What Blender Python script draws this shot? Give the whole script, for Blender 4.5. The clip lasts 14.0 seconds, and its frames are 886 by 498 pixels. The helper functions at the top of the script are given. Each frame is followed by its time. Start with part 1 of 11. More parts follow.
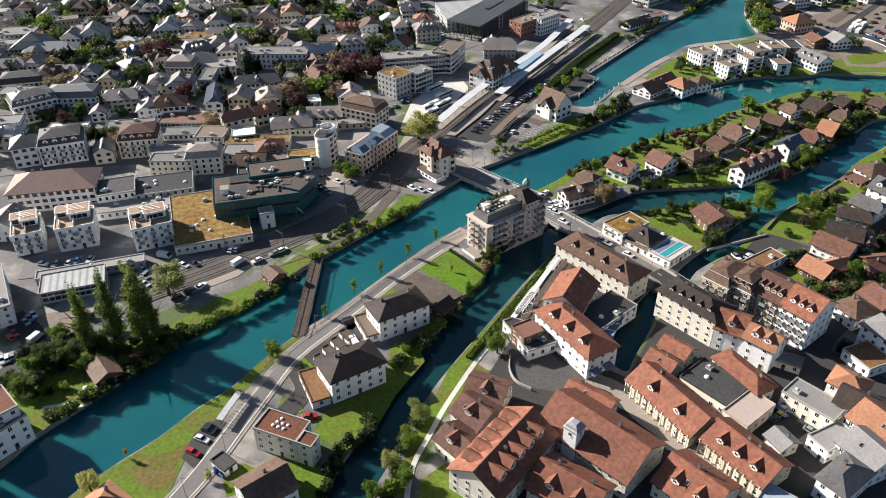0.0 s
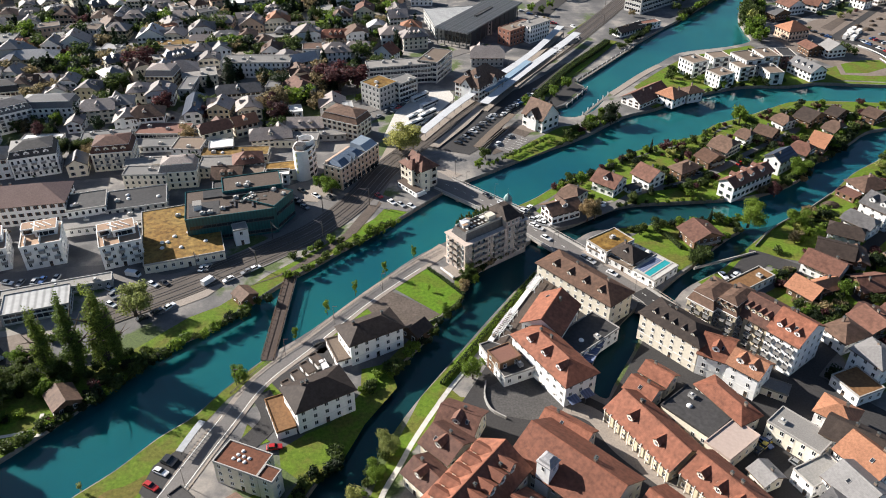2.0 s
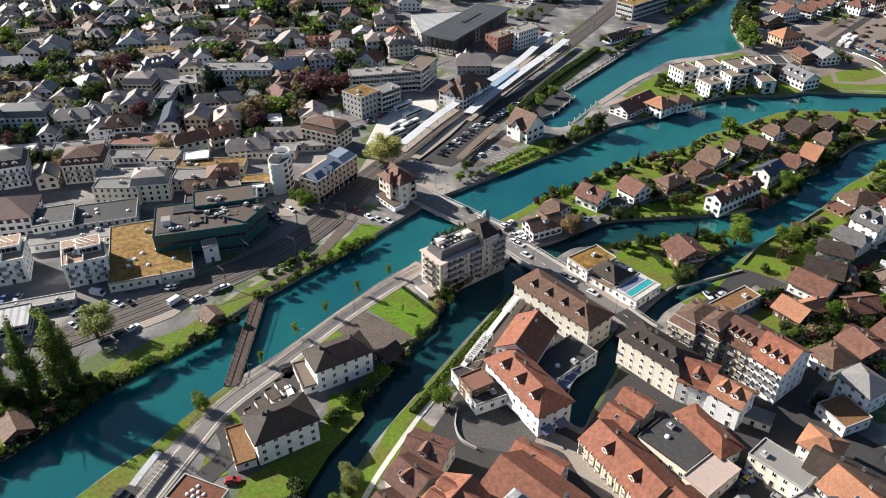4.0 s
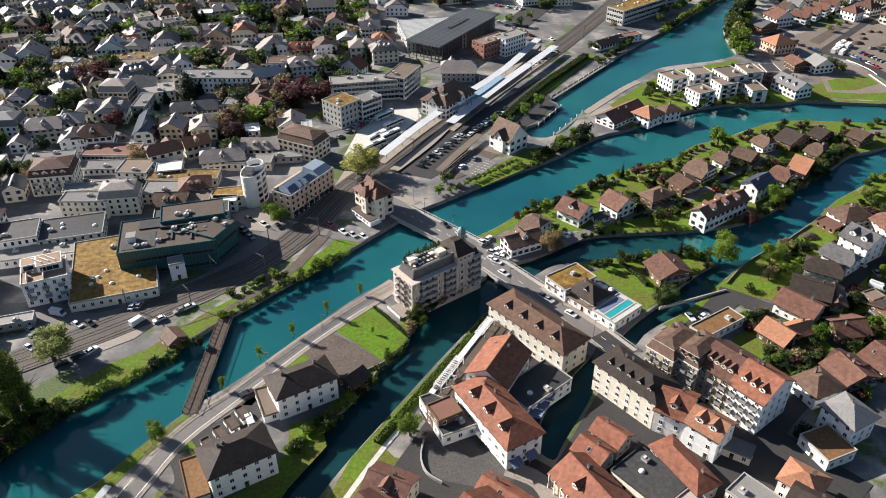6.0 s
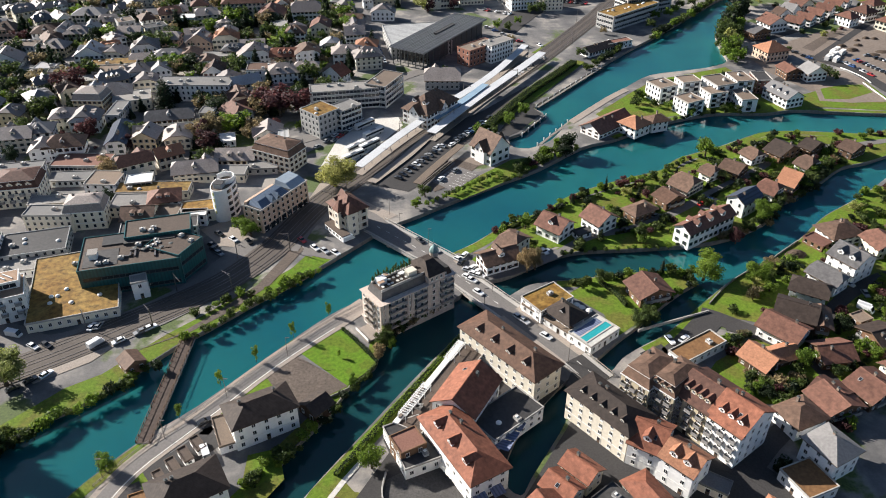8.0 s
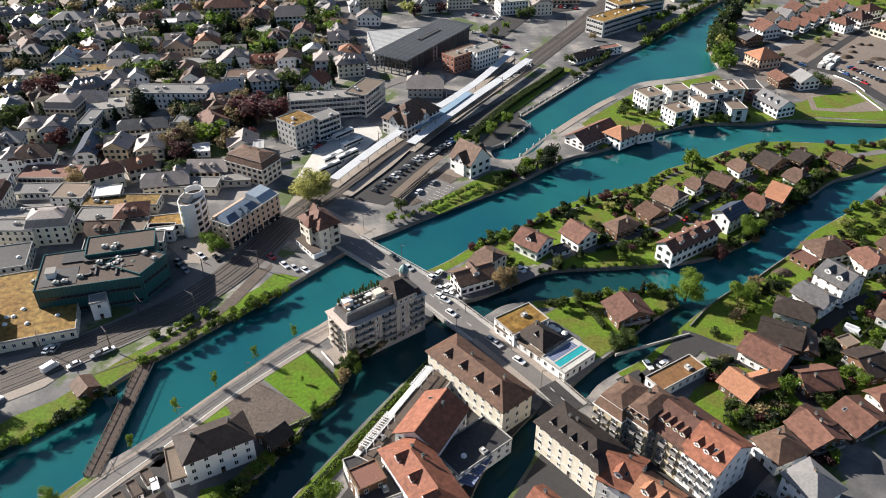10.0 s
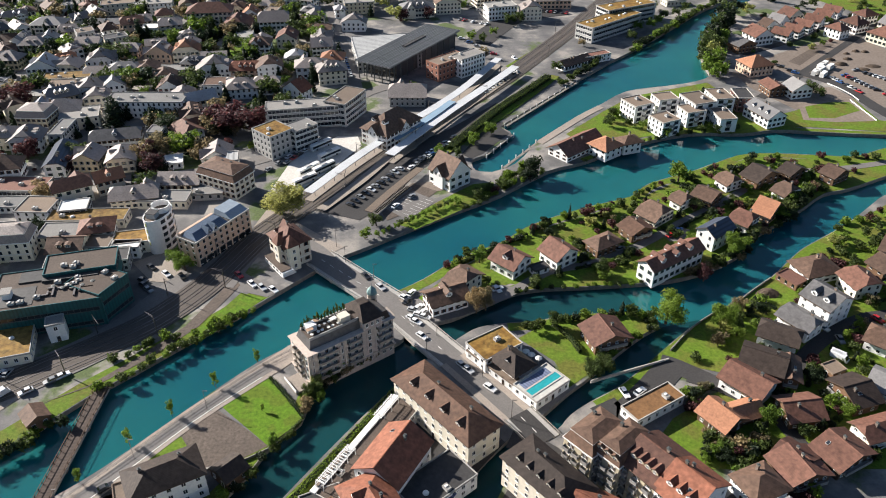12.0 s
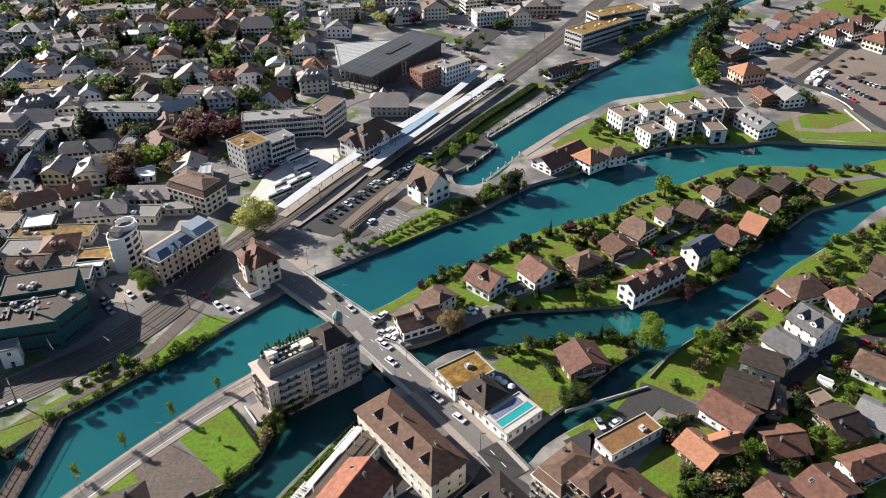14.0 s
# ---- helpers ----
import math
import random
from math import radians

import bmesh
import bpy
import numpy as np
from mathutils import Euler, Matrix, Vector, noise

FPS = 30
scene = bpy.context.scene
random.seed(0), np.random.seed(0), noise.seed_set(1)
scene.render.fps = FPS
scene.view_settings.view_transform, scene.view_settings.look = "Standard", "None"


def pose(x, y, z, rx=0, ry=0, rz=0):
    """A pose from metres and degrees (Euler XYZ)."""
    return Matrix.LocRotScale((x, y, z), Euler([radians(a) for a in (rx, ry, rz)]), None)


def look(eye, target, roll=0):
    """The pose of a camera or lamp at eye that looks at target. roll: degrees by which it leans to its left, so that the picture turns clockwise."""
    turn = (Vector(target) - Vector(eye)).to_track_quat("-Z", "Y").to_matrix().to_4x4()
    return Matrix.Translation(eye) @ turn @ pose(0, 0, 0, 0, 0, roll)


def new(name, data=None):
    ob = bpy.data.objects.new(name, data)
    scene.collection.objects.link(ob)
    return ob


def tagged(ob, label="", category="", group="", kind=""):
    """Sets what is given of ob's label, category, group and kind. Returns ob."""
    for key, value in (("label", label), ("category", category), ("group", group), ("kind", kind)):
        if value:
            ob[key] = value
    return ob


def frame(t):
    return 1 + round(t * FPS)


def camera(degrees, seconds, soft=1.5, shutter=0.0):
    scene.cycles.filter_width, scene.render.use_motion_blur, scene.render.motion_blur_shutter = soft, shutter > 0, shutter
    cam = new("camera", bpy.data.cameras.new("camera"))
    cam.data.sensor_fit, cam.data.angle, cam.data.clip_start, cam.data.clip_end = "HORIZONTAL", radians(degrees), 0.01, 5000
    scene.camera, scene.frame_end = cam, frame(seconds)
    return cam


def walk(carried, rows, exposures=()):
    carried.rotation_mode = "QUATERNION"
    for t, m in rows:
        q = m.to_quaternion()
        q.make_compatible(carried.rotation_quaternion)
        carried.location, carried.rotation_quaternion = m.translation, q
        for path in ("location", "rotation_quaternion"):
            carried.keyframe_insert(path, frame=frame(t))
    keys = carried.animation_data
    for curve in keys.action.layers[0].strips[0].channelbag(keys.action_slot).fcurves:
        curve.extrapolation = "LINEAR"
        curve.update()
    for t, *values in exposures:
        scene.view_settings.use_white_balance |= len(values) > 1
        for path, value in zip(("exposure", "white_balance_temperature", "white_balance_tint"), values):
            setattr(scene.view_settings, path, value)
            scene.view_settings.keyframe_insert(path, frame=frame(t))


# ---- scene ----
cam = camera(60.2, 14.0, soft=1.0)
EYE = 165.0
# seconds, x, y, pitch, yaw, roll of a level flight
ROWS = [
    (0.0, 0.19, -0.12, -34.201, 0.051, -0.172),
    (0.5, 2.20, 2.59, -34.164, 0.063, -0.181),
    (1.0, 4.28, 5.31, -34.132, 0.076, -0.186),
    (1.5, 6.40, 8.05, -34.104, 0.091, -0.187),
    (2.0, 8.58, 10.81, -34.081, 0.106, -0.184),
    (2.5, 10.80, 13.60, -34.062, 0.123, -0.178),
    (3.0, 13.06, 16.39, -34.047, 0.141, -0.169),
    (5.5, 24.95, 30.66, -34.018, 0.248, -0.097),
    (6.0, 27.41, 33.56, -34.019, 0.274, -0.080),
    (6.5, 29.90, 36.48, -34.022, 0.300, -0.062),
    (7.0, 32.41, 39.41, -34.027, 0.329, -0.045),
    (7.5, 34.93, 42.36, -34.032, 0.359, -0.029),
    (8.0, 37.47, 45.33, -34.039, 0.390, -0.013),
    (10.5, 50.25, 60.36, -34.072, 0.573, 0.033),
    (11.0, 52.80, 63.41, -34.077, 0.615, 0.033),
    (11.5, 55.35, 66.47, -34.081, 0.658, 0.030),
    (12.0, 57.88, 69.54, -34.083, 0.704, 0.023),
    (12.5, 60.40, 72.63, -34.083, 0.752, 0.010),
    (13.0, 62.91, 75.72, -34.081, 0.801, -0.007),
    (13.5, 65.39, 78.83, -34.076, 0.853, -0.029),
    (14.0, 67.85, 81.95, -34.069, 0.906, -0.057),
]


def gaze(x, y, pitch, yaw, roll):
    p, w = radians(pitch), radians(yaw)
    return look((x, y, EYE), (x - math.sin(w) * math.cos(p), y + math.cos(w) * math.cos(p), EYE + math.sin(p)), roll)


walk(cam, [(t, gaze(x, y, pitch, yaw, roll)) for t, x, y, pitch, yaw, roll in ROWS], [(0.0, 1.16), (14.0, 1.20)])

# ---- daylight: a low morning sun from the left and ahead
SUN_AZ, SUN_EL = 153.0, 26.5
world = bpy.data.worlds.new("world")
scene.world = world
world.use_nodes = True
wn = world.node_tree
sky = wn.nodes.new("ShaderNodeTexSky")
sky.sky_type, sky.sun_disc = "NISHITA", False
sky.sun_elevation, sky.sun_rotation = radians(SUN_EL), radians(90 - SUN_AZ)
sky.air_density, sky.dust_density, sky.ozone_density = 1.0, 1.4, 4.0
wn.nodes["Background"].inputs["Strength"].default_value = 0.047
wn.links.new(sky.outputs["Color"], wn.nodes["Background"].inputs["Color"])
sun = new("sun", bpy.data.lights.new("sun", "SUN"))
sun.data.energy, sun.data.angle, sun.data.color = 5.0, radians(0.5), (1.0, 0.945, 0.88)
sa, se = radians(SUN_AZ), radians(SUN_EL)
sun.matrix_world = look((400 * math.cos(sa) * math.cos(se), 400 * math.sin(sa) * math.cos(se), 400 * math.sin(se)), (0, 0, 0))


# ---- materials
def nodes_of(name):
    m = bpy.data.materials.new(name)
    m.use_nodes = True
    nt = m.node_tree
    return m, nt, nt.nodes["Principled BSDF"]


def noise_node(nt, scale, detail=4, rough=0.6, coord="Object", kind="ShaderNodeTexNoise"):
    tc = nt.nodes.new("ShaderNodeTexCoord")
    n = nt.nodes.new(kind)
    n.inputs["Scale"].default_value = scale
    if kind == "ShaderNodeTexNoise":
        n.inputs["Detail"].default_value, n.inputs["Roughness"].default_value = detail, rough
    nt.links.new(tc.outputs[coord], n.inputs["Vector"])
    return n


def ramp(nt, fac, stops):
    r = nt.nodes.new("ShaderNodeValToRGB")
    nt.links.new(fac, r.inputs["Fac"])
    while len(r.color_ramp.elements) < len(stops):
        r.color_ramp.elements.new(0.5)
    for e, (p, c) in zip(r.color_ramp.elements, stops):
        e.position, e.color = p, (*c, 1)
    return r.outputs["Color"]


def mixed(nt, kind, fac, a, b):
    n = nt.nodes.new("ShaderNodeMix")
    n.data_type, n.blend_type = "RGBA", kind
    for sock, v in ((n.inputs[0], fac), (n.inputs[6], a), (n.inputs[7], b)):
        if isinstance(v, bpy.types.NodeSocket):
            nt.links.new(v, sock)
        elif isinstance(v, tuple):
            sock.default_value = (*v, 1)
        else:
            sock.default_value = v
    return n.outputs[2]


def bumped(nt, bsdf, height, strength=0.4, distance=0.05):
    b = nt.nodes.new("ShaderNodeBump")
    b.inputs["Strength"].default_value, b.inputs["Distance"].default_value = strength, distance
    nt.links.new(height, b.inputs["Height"])
    nt.links.new(b.outputs["Normal"], bsdf.inputs["Normal"])


def surface(name, col, var=0.25, fine=3.0, coarse=0.15, rough=0.85, metal=0.0, each=0.12, bump=0.3, rows=0.0, streak=0.0, spec=0.3, stain=(0.5, 0.5, 0.5)):
    """A weathered surface: col with fine grain, broad stains, a tone of its own for each piece, and rows of courses by height."""
    m, nt, bsdf = nodes_of(name)
    dark = tuple(c * (1 - var) for c in col)
    lite = tuple(min(1, c * (1 + var * 0.8)) for c in col)
    n1 = noise_node(nt, fine, 5)
    c = ramp(nt, n1.outputs["Fac"], [(0.25, dark), (0.75, lite)])
    n2 = noise_node(nt, coarse, 3)
    blot = ramp(nt, n2.outputs["Fac"], [(0.35, tuple(1 - var * s for s in stain)), (0.65, (1, 1, 1))])
    c = mixed(nt, "MULTIPLY", 1.0, c, blot)
    height = n1.outputs["Fac"]
    if rows:
        tc = nt.nodes.new("ShaderNodeTexCoord")
        w = nt.nodes.new("ShaderNodeTexWave")
        w.bands_direction = "Z"
        w.inputs["Scale"].default_value, w.inputs["Distortion"].default_value, w.inputs["Detail"].default_value = 1 / rows * 0.314, 1.2, 1
        nt.links.new(tc.outputs["Object"], w.inputs["Vector"])
        c = mixed(nt, "MULTIPLY", 1.0, c, ramp(nt, w.outputs["Fac"], [(0.0, (0.94, 0.94, 0.94)), (0.5, (1, 1, 1))]))
        height = w.outputs["Fac"]
    if streak:
        tc = nt.nodes.new("ShaderNodeTexCoord")
        w = nt.nodes.new("ShaderNodeTexWave")
        w.bands_direction = "X"
        w.inputs["Scale"].default_value = 1 / streak * 0.314
        nt.links.new(tc.outputs["Object"], w.inputs["Vector"])
        c = mixed(nt, "MULTIPLY", 1.0, c, ramp(nt, w.outputs["Fac"], [(0.0, (0.6, 0.6, 0.6)), (0.6, (1, 1, 1))]))
        height = w.outputs["Fac"]
    if each:
        oi = nt.nodes.new("ShaderNodeObjectInfo")
        tone = ramp(nt, oi.outputs["Random"], [(0.0, (1 - each * 1.5,) * 3), (0.5, (1, 1 - each * 0.2, 1 - each * 0.4)), (1.0, (1 + each * 0.6, 1 + each * 0.5, 1 + each * 0.3))])
        c = mixed(nt, "MULTIPLY", 1.0, c, tone)
    nt.links.new(c, bsdf.inputs["Base Color"])
    bsdf.inputs["Roughness"].default_value, bsdf.inputs["Metallic"].default_value = rough, metal
    bsdf.inputs["Specular IOR Level"].default_value = spec
    if bump:
        bumped(nt, bsdf, height, bump * (0.35 if rows else 1.0), 0.06)
    return m


WALL = {
    "white": surface("white_plaster", (0.82, 0.815, 0.80), 0.10, 1.2, 0.12, each=0.10),
    "cream": surface("cream_plaster", (0.72, 0.67, 0.56), 0.12, 1.2, 0.12, each=0.16),
    "yellow": surface("ochre_plaster", (0.56, 0.49, 0.35), 0.14, 1.2, 0.12, each=0.12),
    "orangew": surface("apricot_plaster", (0.56, 0.41, 0.31), 0.12, 1.2, 0.12, each=0.08),
    "grey": surface("grey_plaster", (0.42, 0.42, 0.41), 0.15, 1.2, 0.12, each=0.14),
    "greyband": surface("pale_grey_concrete", (0.48, 0.47, 0.45), 0.15, 1.2, 0.12, each=0.08),
    "wood": surface("weathered_timber", (0.17, 0.10, 0.06), 0.35, 2.0, 0.2, each=0.25, rows=0.25),
    "timber": surface("timbered_plaster", (0.60, 0.52, 0.38), 0.15, 1.0, 0.12, each=0.1),
    "brick": surface("red_brown_brick", (0.30, 0.14, 0.10), 0.25, 2.0, 0.2, each=0.15, rows=0.3),
    "redwall": surface("dark_red_cladding", (0.17, 0.09, 0.08), 0.2, 2.0, 0.2),
    "charcoal": surface("charcoal_cladding", (0.075, 0.075, 0.08), 0.2, 1.0, 0.2, rough=0.5, streak=2.0),
    "teal": surface("dark_teal_glass_cladding", (0.013, 0.100, 0.106), 0.25, 0.8, 0.2, rough=0.4, each=0.05, streak=1.2, spec=0.5),
}
ROOF = {
    "red": surface("red_clay_tiles", (0.250, 0.098, 0.060), 0.45, 0.8, 0.16, each=0.16, rows=0.19, bump=0.5, rough=0.72, spec=0.25),
    "orange": surface("orange_clay_tiles", (0.36, 0.170, 0.098), 0.36, 1.6, 0.16, each=0.14, rows=0.19, bump=0.5, rough=0.72, spec=0.25),
    "redbrown": surface("red_brown_tiles", (0.165, 0.082, 0.060), 0.45, 0.8, 0.16, each=0.22, rows=0.19, bump=0.5, rough=0.72, spec=0.25),
    "brown": surface("brown_tiles", (0.140, 0.088, 0.064), 0.45, 0.8, 0.16, each=0.22, rows=0.19, bump=0.5, rough=0.72, spec=0.25),
    "darkbrown": surface("dark_brown_tiles", (0.050, 0.037, 0.031), 0.45, 0.8, 0.16, each=0.2, rows=0.19, bump=0.5, rough=0.72, spec=0.25),
    "darkgrey": surface("slate_tiles", (0.105, 0.102, 0.104), 0.45, 0.8, 0.16, each=0.22, rows=0.17, bump=0.5, rough=0.5, spec=0.6),
    # two tile tones paled to put the distant haze into far roofs
    "weathered": surface("haze_paled_brown_tiles", (0.285, 0.25, 0.235), 0.35, 1.6, 0.16, each=0.25, rows=0.19, bump=0.5, rough=0.62, spec=0.4),
    "palegrey": surface("haze_paled_grey_tiles", (0.38, 0.375, 0.385), 0.3, 1.6, 0.16, each=0.2, rows=0.19, bump=0.5, rough=0.55, spec=0.5),
    "chestnut": surface("chestnut_tiles", (0.115, 0.064, 0.043), 0.45, 0.8, 0.16, each=0.16, rows=0.19, bump=0.5, rough=0.72, spec=0.25),
    "umber": surface("umber_gravel_roof", (0.095, 0.072, 0.058), 0.3, 1.5, 0.12, each=0.1),
    "grey": surface("grey_tiles", (0.21, 0.205, 0.205), 0.28, 1.6, 0.16, each=0.2, rows=0.19, bump=0.5, rough=0.58, spec=0.5),
    "pink": surface("faded_pink_tiles", (0.34, 0.225, 0.185), 0.2, 1.6, 0.16, each=0.05, rows=0.19, bump=0.5, rough=0.72, spec=0.25),
    "dark": surface("bitumen_roof", (0.06, 0.058, 0.058), 0.35, 0.8, 0.10, each=0.2, rough=0.6),
    "greyflat": surface("gravel_roof", (0.27, 0.265, 0.255), 0.25, 2.5, 0.12, each=0.25),
    "brownflat": surface("brown_gravel_roof", (0.20, 0.155, 0.12), 0.28, 2.0, 0.12, each=0.2),
    "redflat": surface("red_roof_sheet", (0.20, 0.10, 0.075), 0.25, 2.0, 0.12, each=0.15),
    "pinkflat": surface("pale_pink_roof", (0.52, 0.41, 0.35), 0.12, 1.0, 0.1),
    "blueflat": surface("pale_blue_sheet_roof", (0.33, 0.39, 0.45), 0.12, 1.0, 0.1, rough=0.5),
    "bluemetal": surface("standing_seam_roof", (0.20, 0.25, 0.32), 0.15, 0.6, 0.1, rough=0.35, metal=0.5, streak=0.6),
    "white": surface("white_roof_sheet", (0.70, 0.70, 0.68), 0.12, 0.8, 0.1),
    "moss": surface("mossy_roof", (0.235, 0.15, 0.04), 0.75, 0.5, 0.12, each=0.1, stain=(0.3, 0.5, 0.8)),
    "sedum": surface("sedum_roof", (0.20, 0.105, 0.045), 0.4, 1.0, 0.2, each=0.1),
    "redsedum": surface("red_sedum_roof", (0.145, 0.055, 0.03), 0.35, 1.2, 0.2, each=0.1),
    "terrace": surface("terrace_roof", (0.36, 0.24, 0.16), 0.2, 1.0, 0.2, each=0.1),
    "deck": surface("pale_stone_deck", (0.46, 0.45, 0.42), 0.15, 1.0, 0.2),
    "corrugated": surface("corrugated_roof", (0.30, 0.30, 0.30), 0.2, 0.5, 0.06, rough=0.6, streak=2.4, each=0.02),
    "palecorr": surface("pale_corrugated_roof", (0.42, 0.42, 0.41), 0.2, 0.5, 0.06, rough=0.6, streak=2.4, each=0.02),
    "solar": surface("dark_panel_roof", (0.06, 0.075, 0.11), 0.2, 0.6, 0.1, rough=0.3, streak=1.4),
}
TRIM = surface("white_trim", (0.74, 0.73, 0.70), 0.06, 2.0, 0.3, each=0.05, bump=0)
CHIMNEY = surface("sooty_chimney", (0.24, 0.19, 0.16), 0.3, 2.0, 0.3, each=0.3)
SHUTTER = [surface("green_shutters", (0.05, 0.075, 0.05), 0.2, 2.0, 0.3), surface("brown_shutters", (0.11, 0.06, 0.04), 0.2, 2.0, 0.3), surface("grey_shutters", (0.16, 0.17, 0.18), 0.2, 2.0, 0.3)]
WOODTRIM = surface("brown_trim", (0.10, 0.066, 0.045), 0.2, 2.0, 0.3, each=0.1)
STONE = surface("quay_stone", (0.24, 0.225, 0.20), 0.35, 0.8, 0.1, rows=0.4)
CONCRETE = surface("concrete", (0.40, 0.385, 0.36), 0.2, 1.5, 0.08)
# shade is in this asphalt's tone; ROADGREY below is its sunlit copy
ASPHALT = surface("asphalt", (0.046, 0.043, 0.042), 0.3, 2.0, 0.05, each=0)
ROADGREY = surface("lit_grey_asphalt", (0.165, 0.152, 0.142), 0.22, 2.0, 0.05, each=0)
PAVING = surface("paving", (0.30, 0.255, 0.215), 0.25, 2.0, 0.08, each=0)
PALEPAVE = surface("pale_concrete_paving", (0.56, 0.53, 0.48), 0.2, 1.0, 0.07, each=0)
BAYROOF = surface("grey_shelter_roof", (0.40, 0.41, 0.42), 0.2, 1.0, 0.1, each=0)
COBBLE = surface("dark_cobbles", (0.085, 0.08, 0.076), 0.4, 1.6, 0.12, each=0)
GRAVEL = surface("gravel", (0.118, 0.092, 0.074), 0.45, 1.2, 0.12, each=0)
BALLAST = surface("railway_ballast", (0.10, 0.083, 0.070), 0.35, 2.5, 0.1, each=0)
STEEL = surface("rail_steel", (0.22, 0.20, 0.19), 0.2, 1.0, 0.2, rough=0.4, metal=0.8, each=0)
DARKSTEEL = surface("painted_steel", (0.10, 0.105, 0.10), 0.2, 1.0, 0.2, rough=0.55, each=0)
CANOPY = surface("pale_canopy_roof", (0.50, 0.51, 0.52), 0.2, 1.5, 0.15, each=0)
CANOPYBLUE = surface("blue_canopy_roof", (0.23, 0.33, 0.42), 0.2, 1.5, 0.15, each=0)
RAILGREY = surface("grey_balustrade", (0.24, 0.23, 0.22), 0.2, 1.0, 0.2, rough=0.6, each=0)
DECKWOOD = surface("bridge_planks", (0.085, 0.06, 0.048), 0.3, 1.5, 0.15, streak=0.5, each=0)
PAINT = surface("road_paint", (0.75, 0.74, 0.70), 0.15, 2.0, 0.3, each=0, bump=0)
YELLOW = surface("yellow_road_paint", (0.62, 0.44, 0.06), 0.15, 2.0, 0.3, each=0, bump=0)


def grass_material(name, lush, dry, patchy):
    """Mown grass: lush and dry patches, clumps and blades."""
    m, nt, bsdf = nodes_of(name)
    n1, n2, n3 = noise_node(nt, 0.10, 5, 0.62), noise_node(nt, 0.9, 4, 0.6), noise_node(nt, 6.0, 3, 0.6)
    c = ramp(nt, n1.outputs["Fac"], [(0.50 - patchy, dry), (0.50 + 0.3 * patchy, tuple(0.75 * a + 0.25 * b for a, b in zip(lush, dry))), (0.72, lush)])
    c = mixed(nt, "MULTIPLY", 1.0, c, ramp(nt, n2.outputs["Fac"], [(0.3, (0.62, 0.66, 0.6)), (0.7, (1.2, 1.18, 1.1))]))
    c = mixed(nt, "MULTIPLY", 1.0, c, ramp(nt, n3.outputs["Fac"], [(0.3, (0.75, 0.75, 0.75)), (0.7, (1.15, 1.15, 1.15))]))
    nt.links.new(c, bsdf.inputs["Base Color"])
    bsdf.inputs["Roughness"].default_value, bsdf.inputs["Specular IOR Level"].default_value = 0.9, 0.15
    bumped(nt, bsdf, n2.outputs["Fac"], 0.7, 0.15)
    return m


GRASS = grass_material("grass", (0.112, 0.190, 0.018), (0.135, 0.140, 0.030), 0.09)
MEADOW = grass_material("fresh_grass", (0.105, 0.205, 0.014), (0.110, 0.160, 0.018), 0.05)
DRYGRASS = grass_material("worn_grass", (0.125, 0.125, 0.025), (0.19, 0.125, 0.055), 0.12)
SOIL = surface("bare_soil", (0.21, 0.17, 0.14), 0.3, 0.7, 0.06, each=0.1)
BARK = surface("bark", (0.10, 0.075, 0.055), 0.3, 3.0, 0.4, each=0.2)
RUBBER = surface("rubber", (0.02, 0.02, 0.02), 0.2, 3.0, 0.4, each=0)
AWNING = surface("blue_grey_awning", (0.17, 0.20, 0.30), 0.2, 1.0, 0.1, streak=1.0, each=0)
CLOTH = surface("pale_cloth", (0.72, 0.70, 0.64), 0.08, 2.0, 0.3, each=0.05)


def glassy(name, col, rough=0.08):
    m, nt, bsdf = nodes_of(name)
    oi = nt.nodes.new("ShaderNodeObjectInfo")
    nt.links.new(ramp(nt, oi.outputs["Random"], [(0.0, tuple(c * 0.5 for c in col)), (1.0, tuple(c * 1.6 for c in col))]), bsdf.inputs["Base Color"])
    bsdf.inputs["Roughness"].default_value, bsdf.inputs["Specular IOR Level"].default_value = rough, 0.6
    return m


GLASS = glassy("window_glass", (0.022, 0.025, 0.03))
CARGLASS = glassy("car_glass", (0.015, 0.018, 0.02), 0.05)


def leaves(name, col, var=0.5):
    m, nt, bsdf = nodes_of(name)
    geo = nt.nodes.new("ShaderNodeNewGeometry")
    c = ramp(nt, geo.outputs["Random Per Island"], [(0.0, tuple(x * (1 - var) for x in col)), (1.0, tuple(x * (1 + var) for x in col))])
    oi = nt.nodes.new("ShaderNodeObjectInfo")
    c = mixed(nt, "MULTIPLY", 1.0, c, ramp(nt, oi.outputs["Random"], [(0.0, (0.7, 0.75, 0.7)), (1.0, (1.25, 1.12, 1.0))]))
    nt.links.new(c, bsdf.inputs["Base Color"])
    bsdf.inputs["Roughness"].default_value, bsdf.inputs["Specular IOR Level"].default_value = 0.6, 0.25
    tr = nt.nodes.new("ShaderNodeBsdfTranslucent")
    nt.links.new(c, tr.inputs["Color"])
    add = nt.nodes.new("ShaderNodeMixShader")
    add.inputs[0].default_value = 0.48
    nt.links.new(bsdf.outputs[0], add.inputs[1])
    nt.links.new(tr.outputs[0], add.inputs[2])
    nt.links.new(add.outputs[0], nt.nodes["Material Output"].inputs["Surface"])
    return m


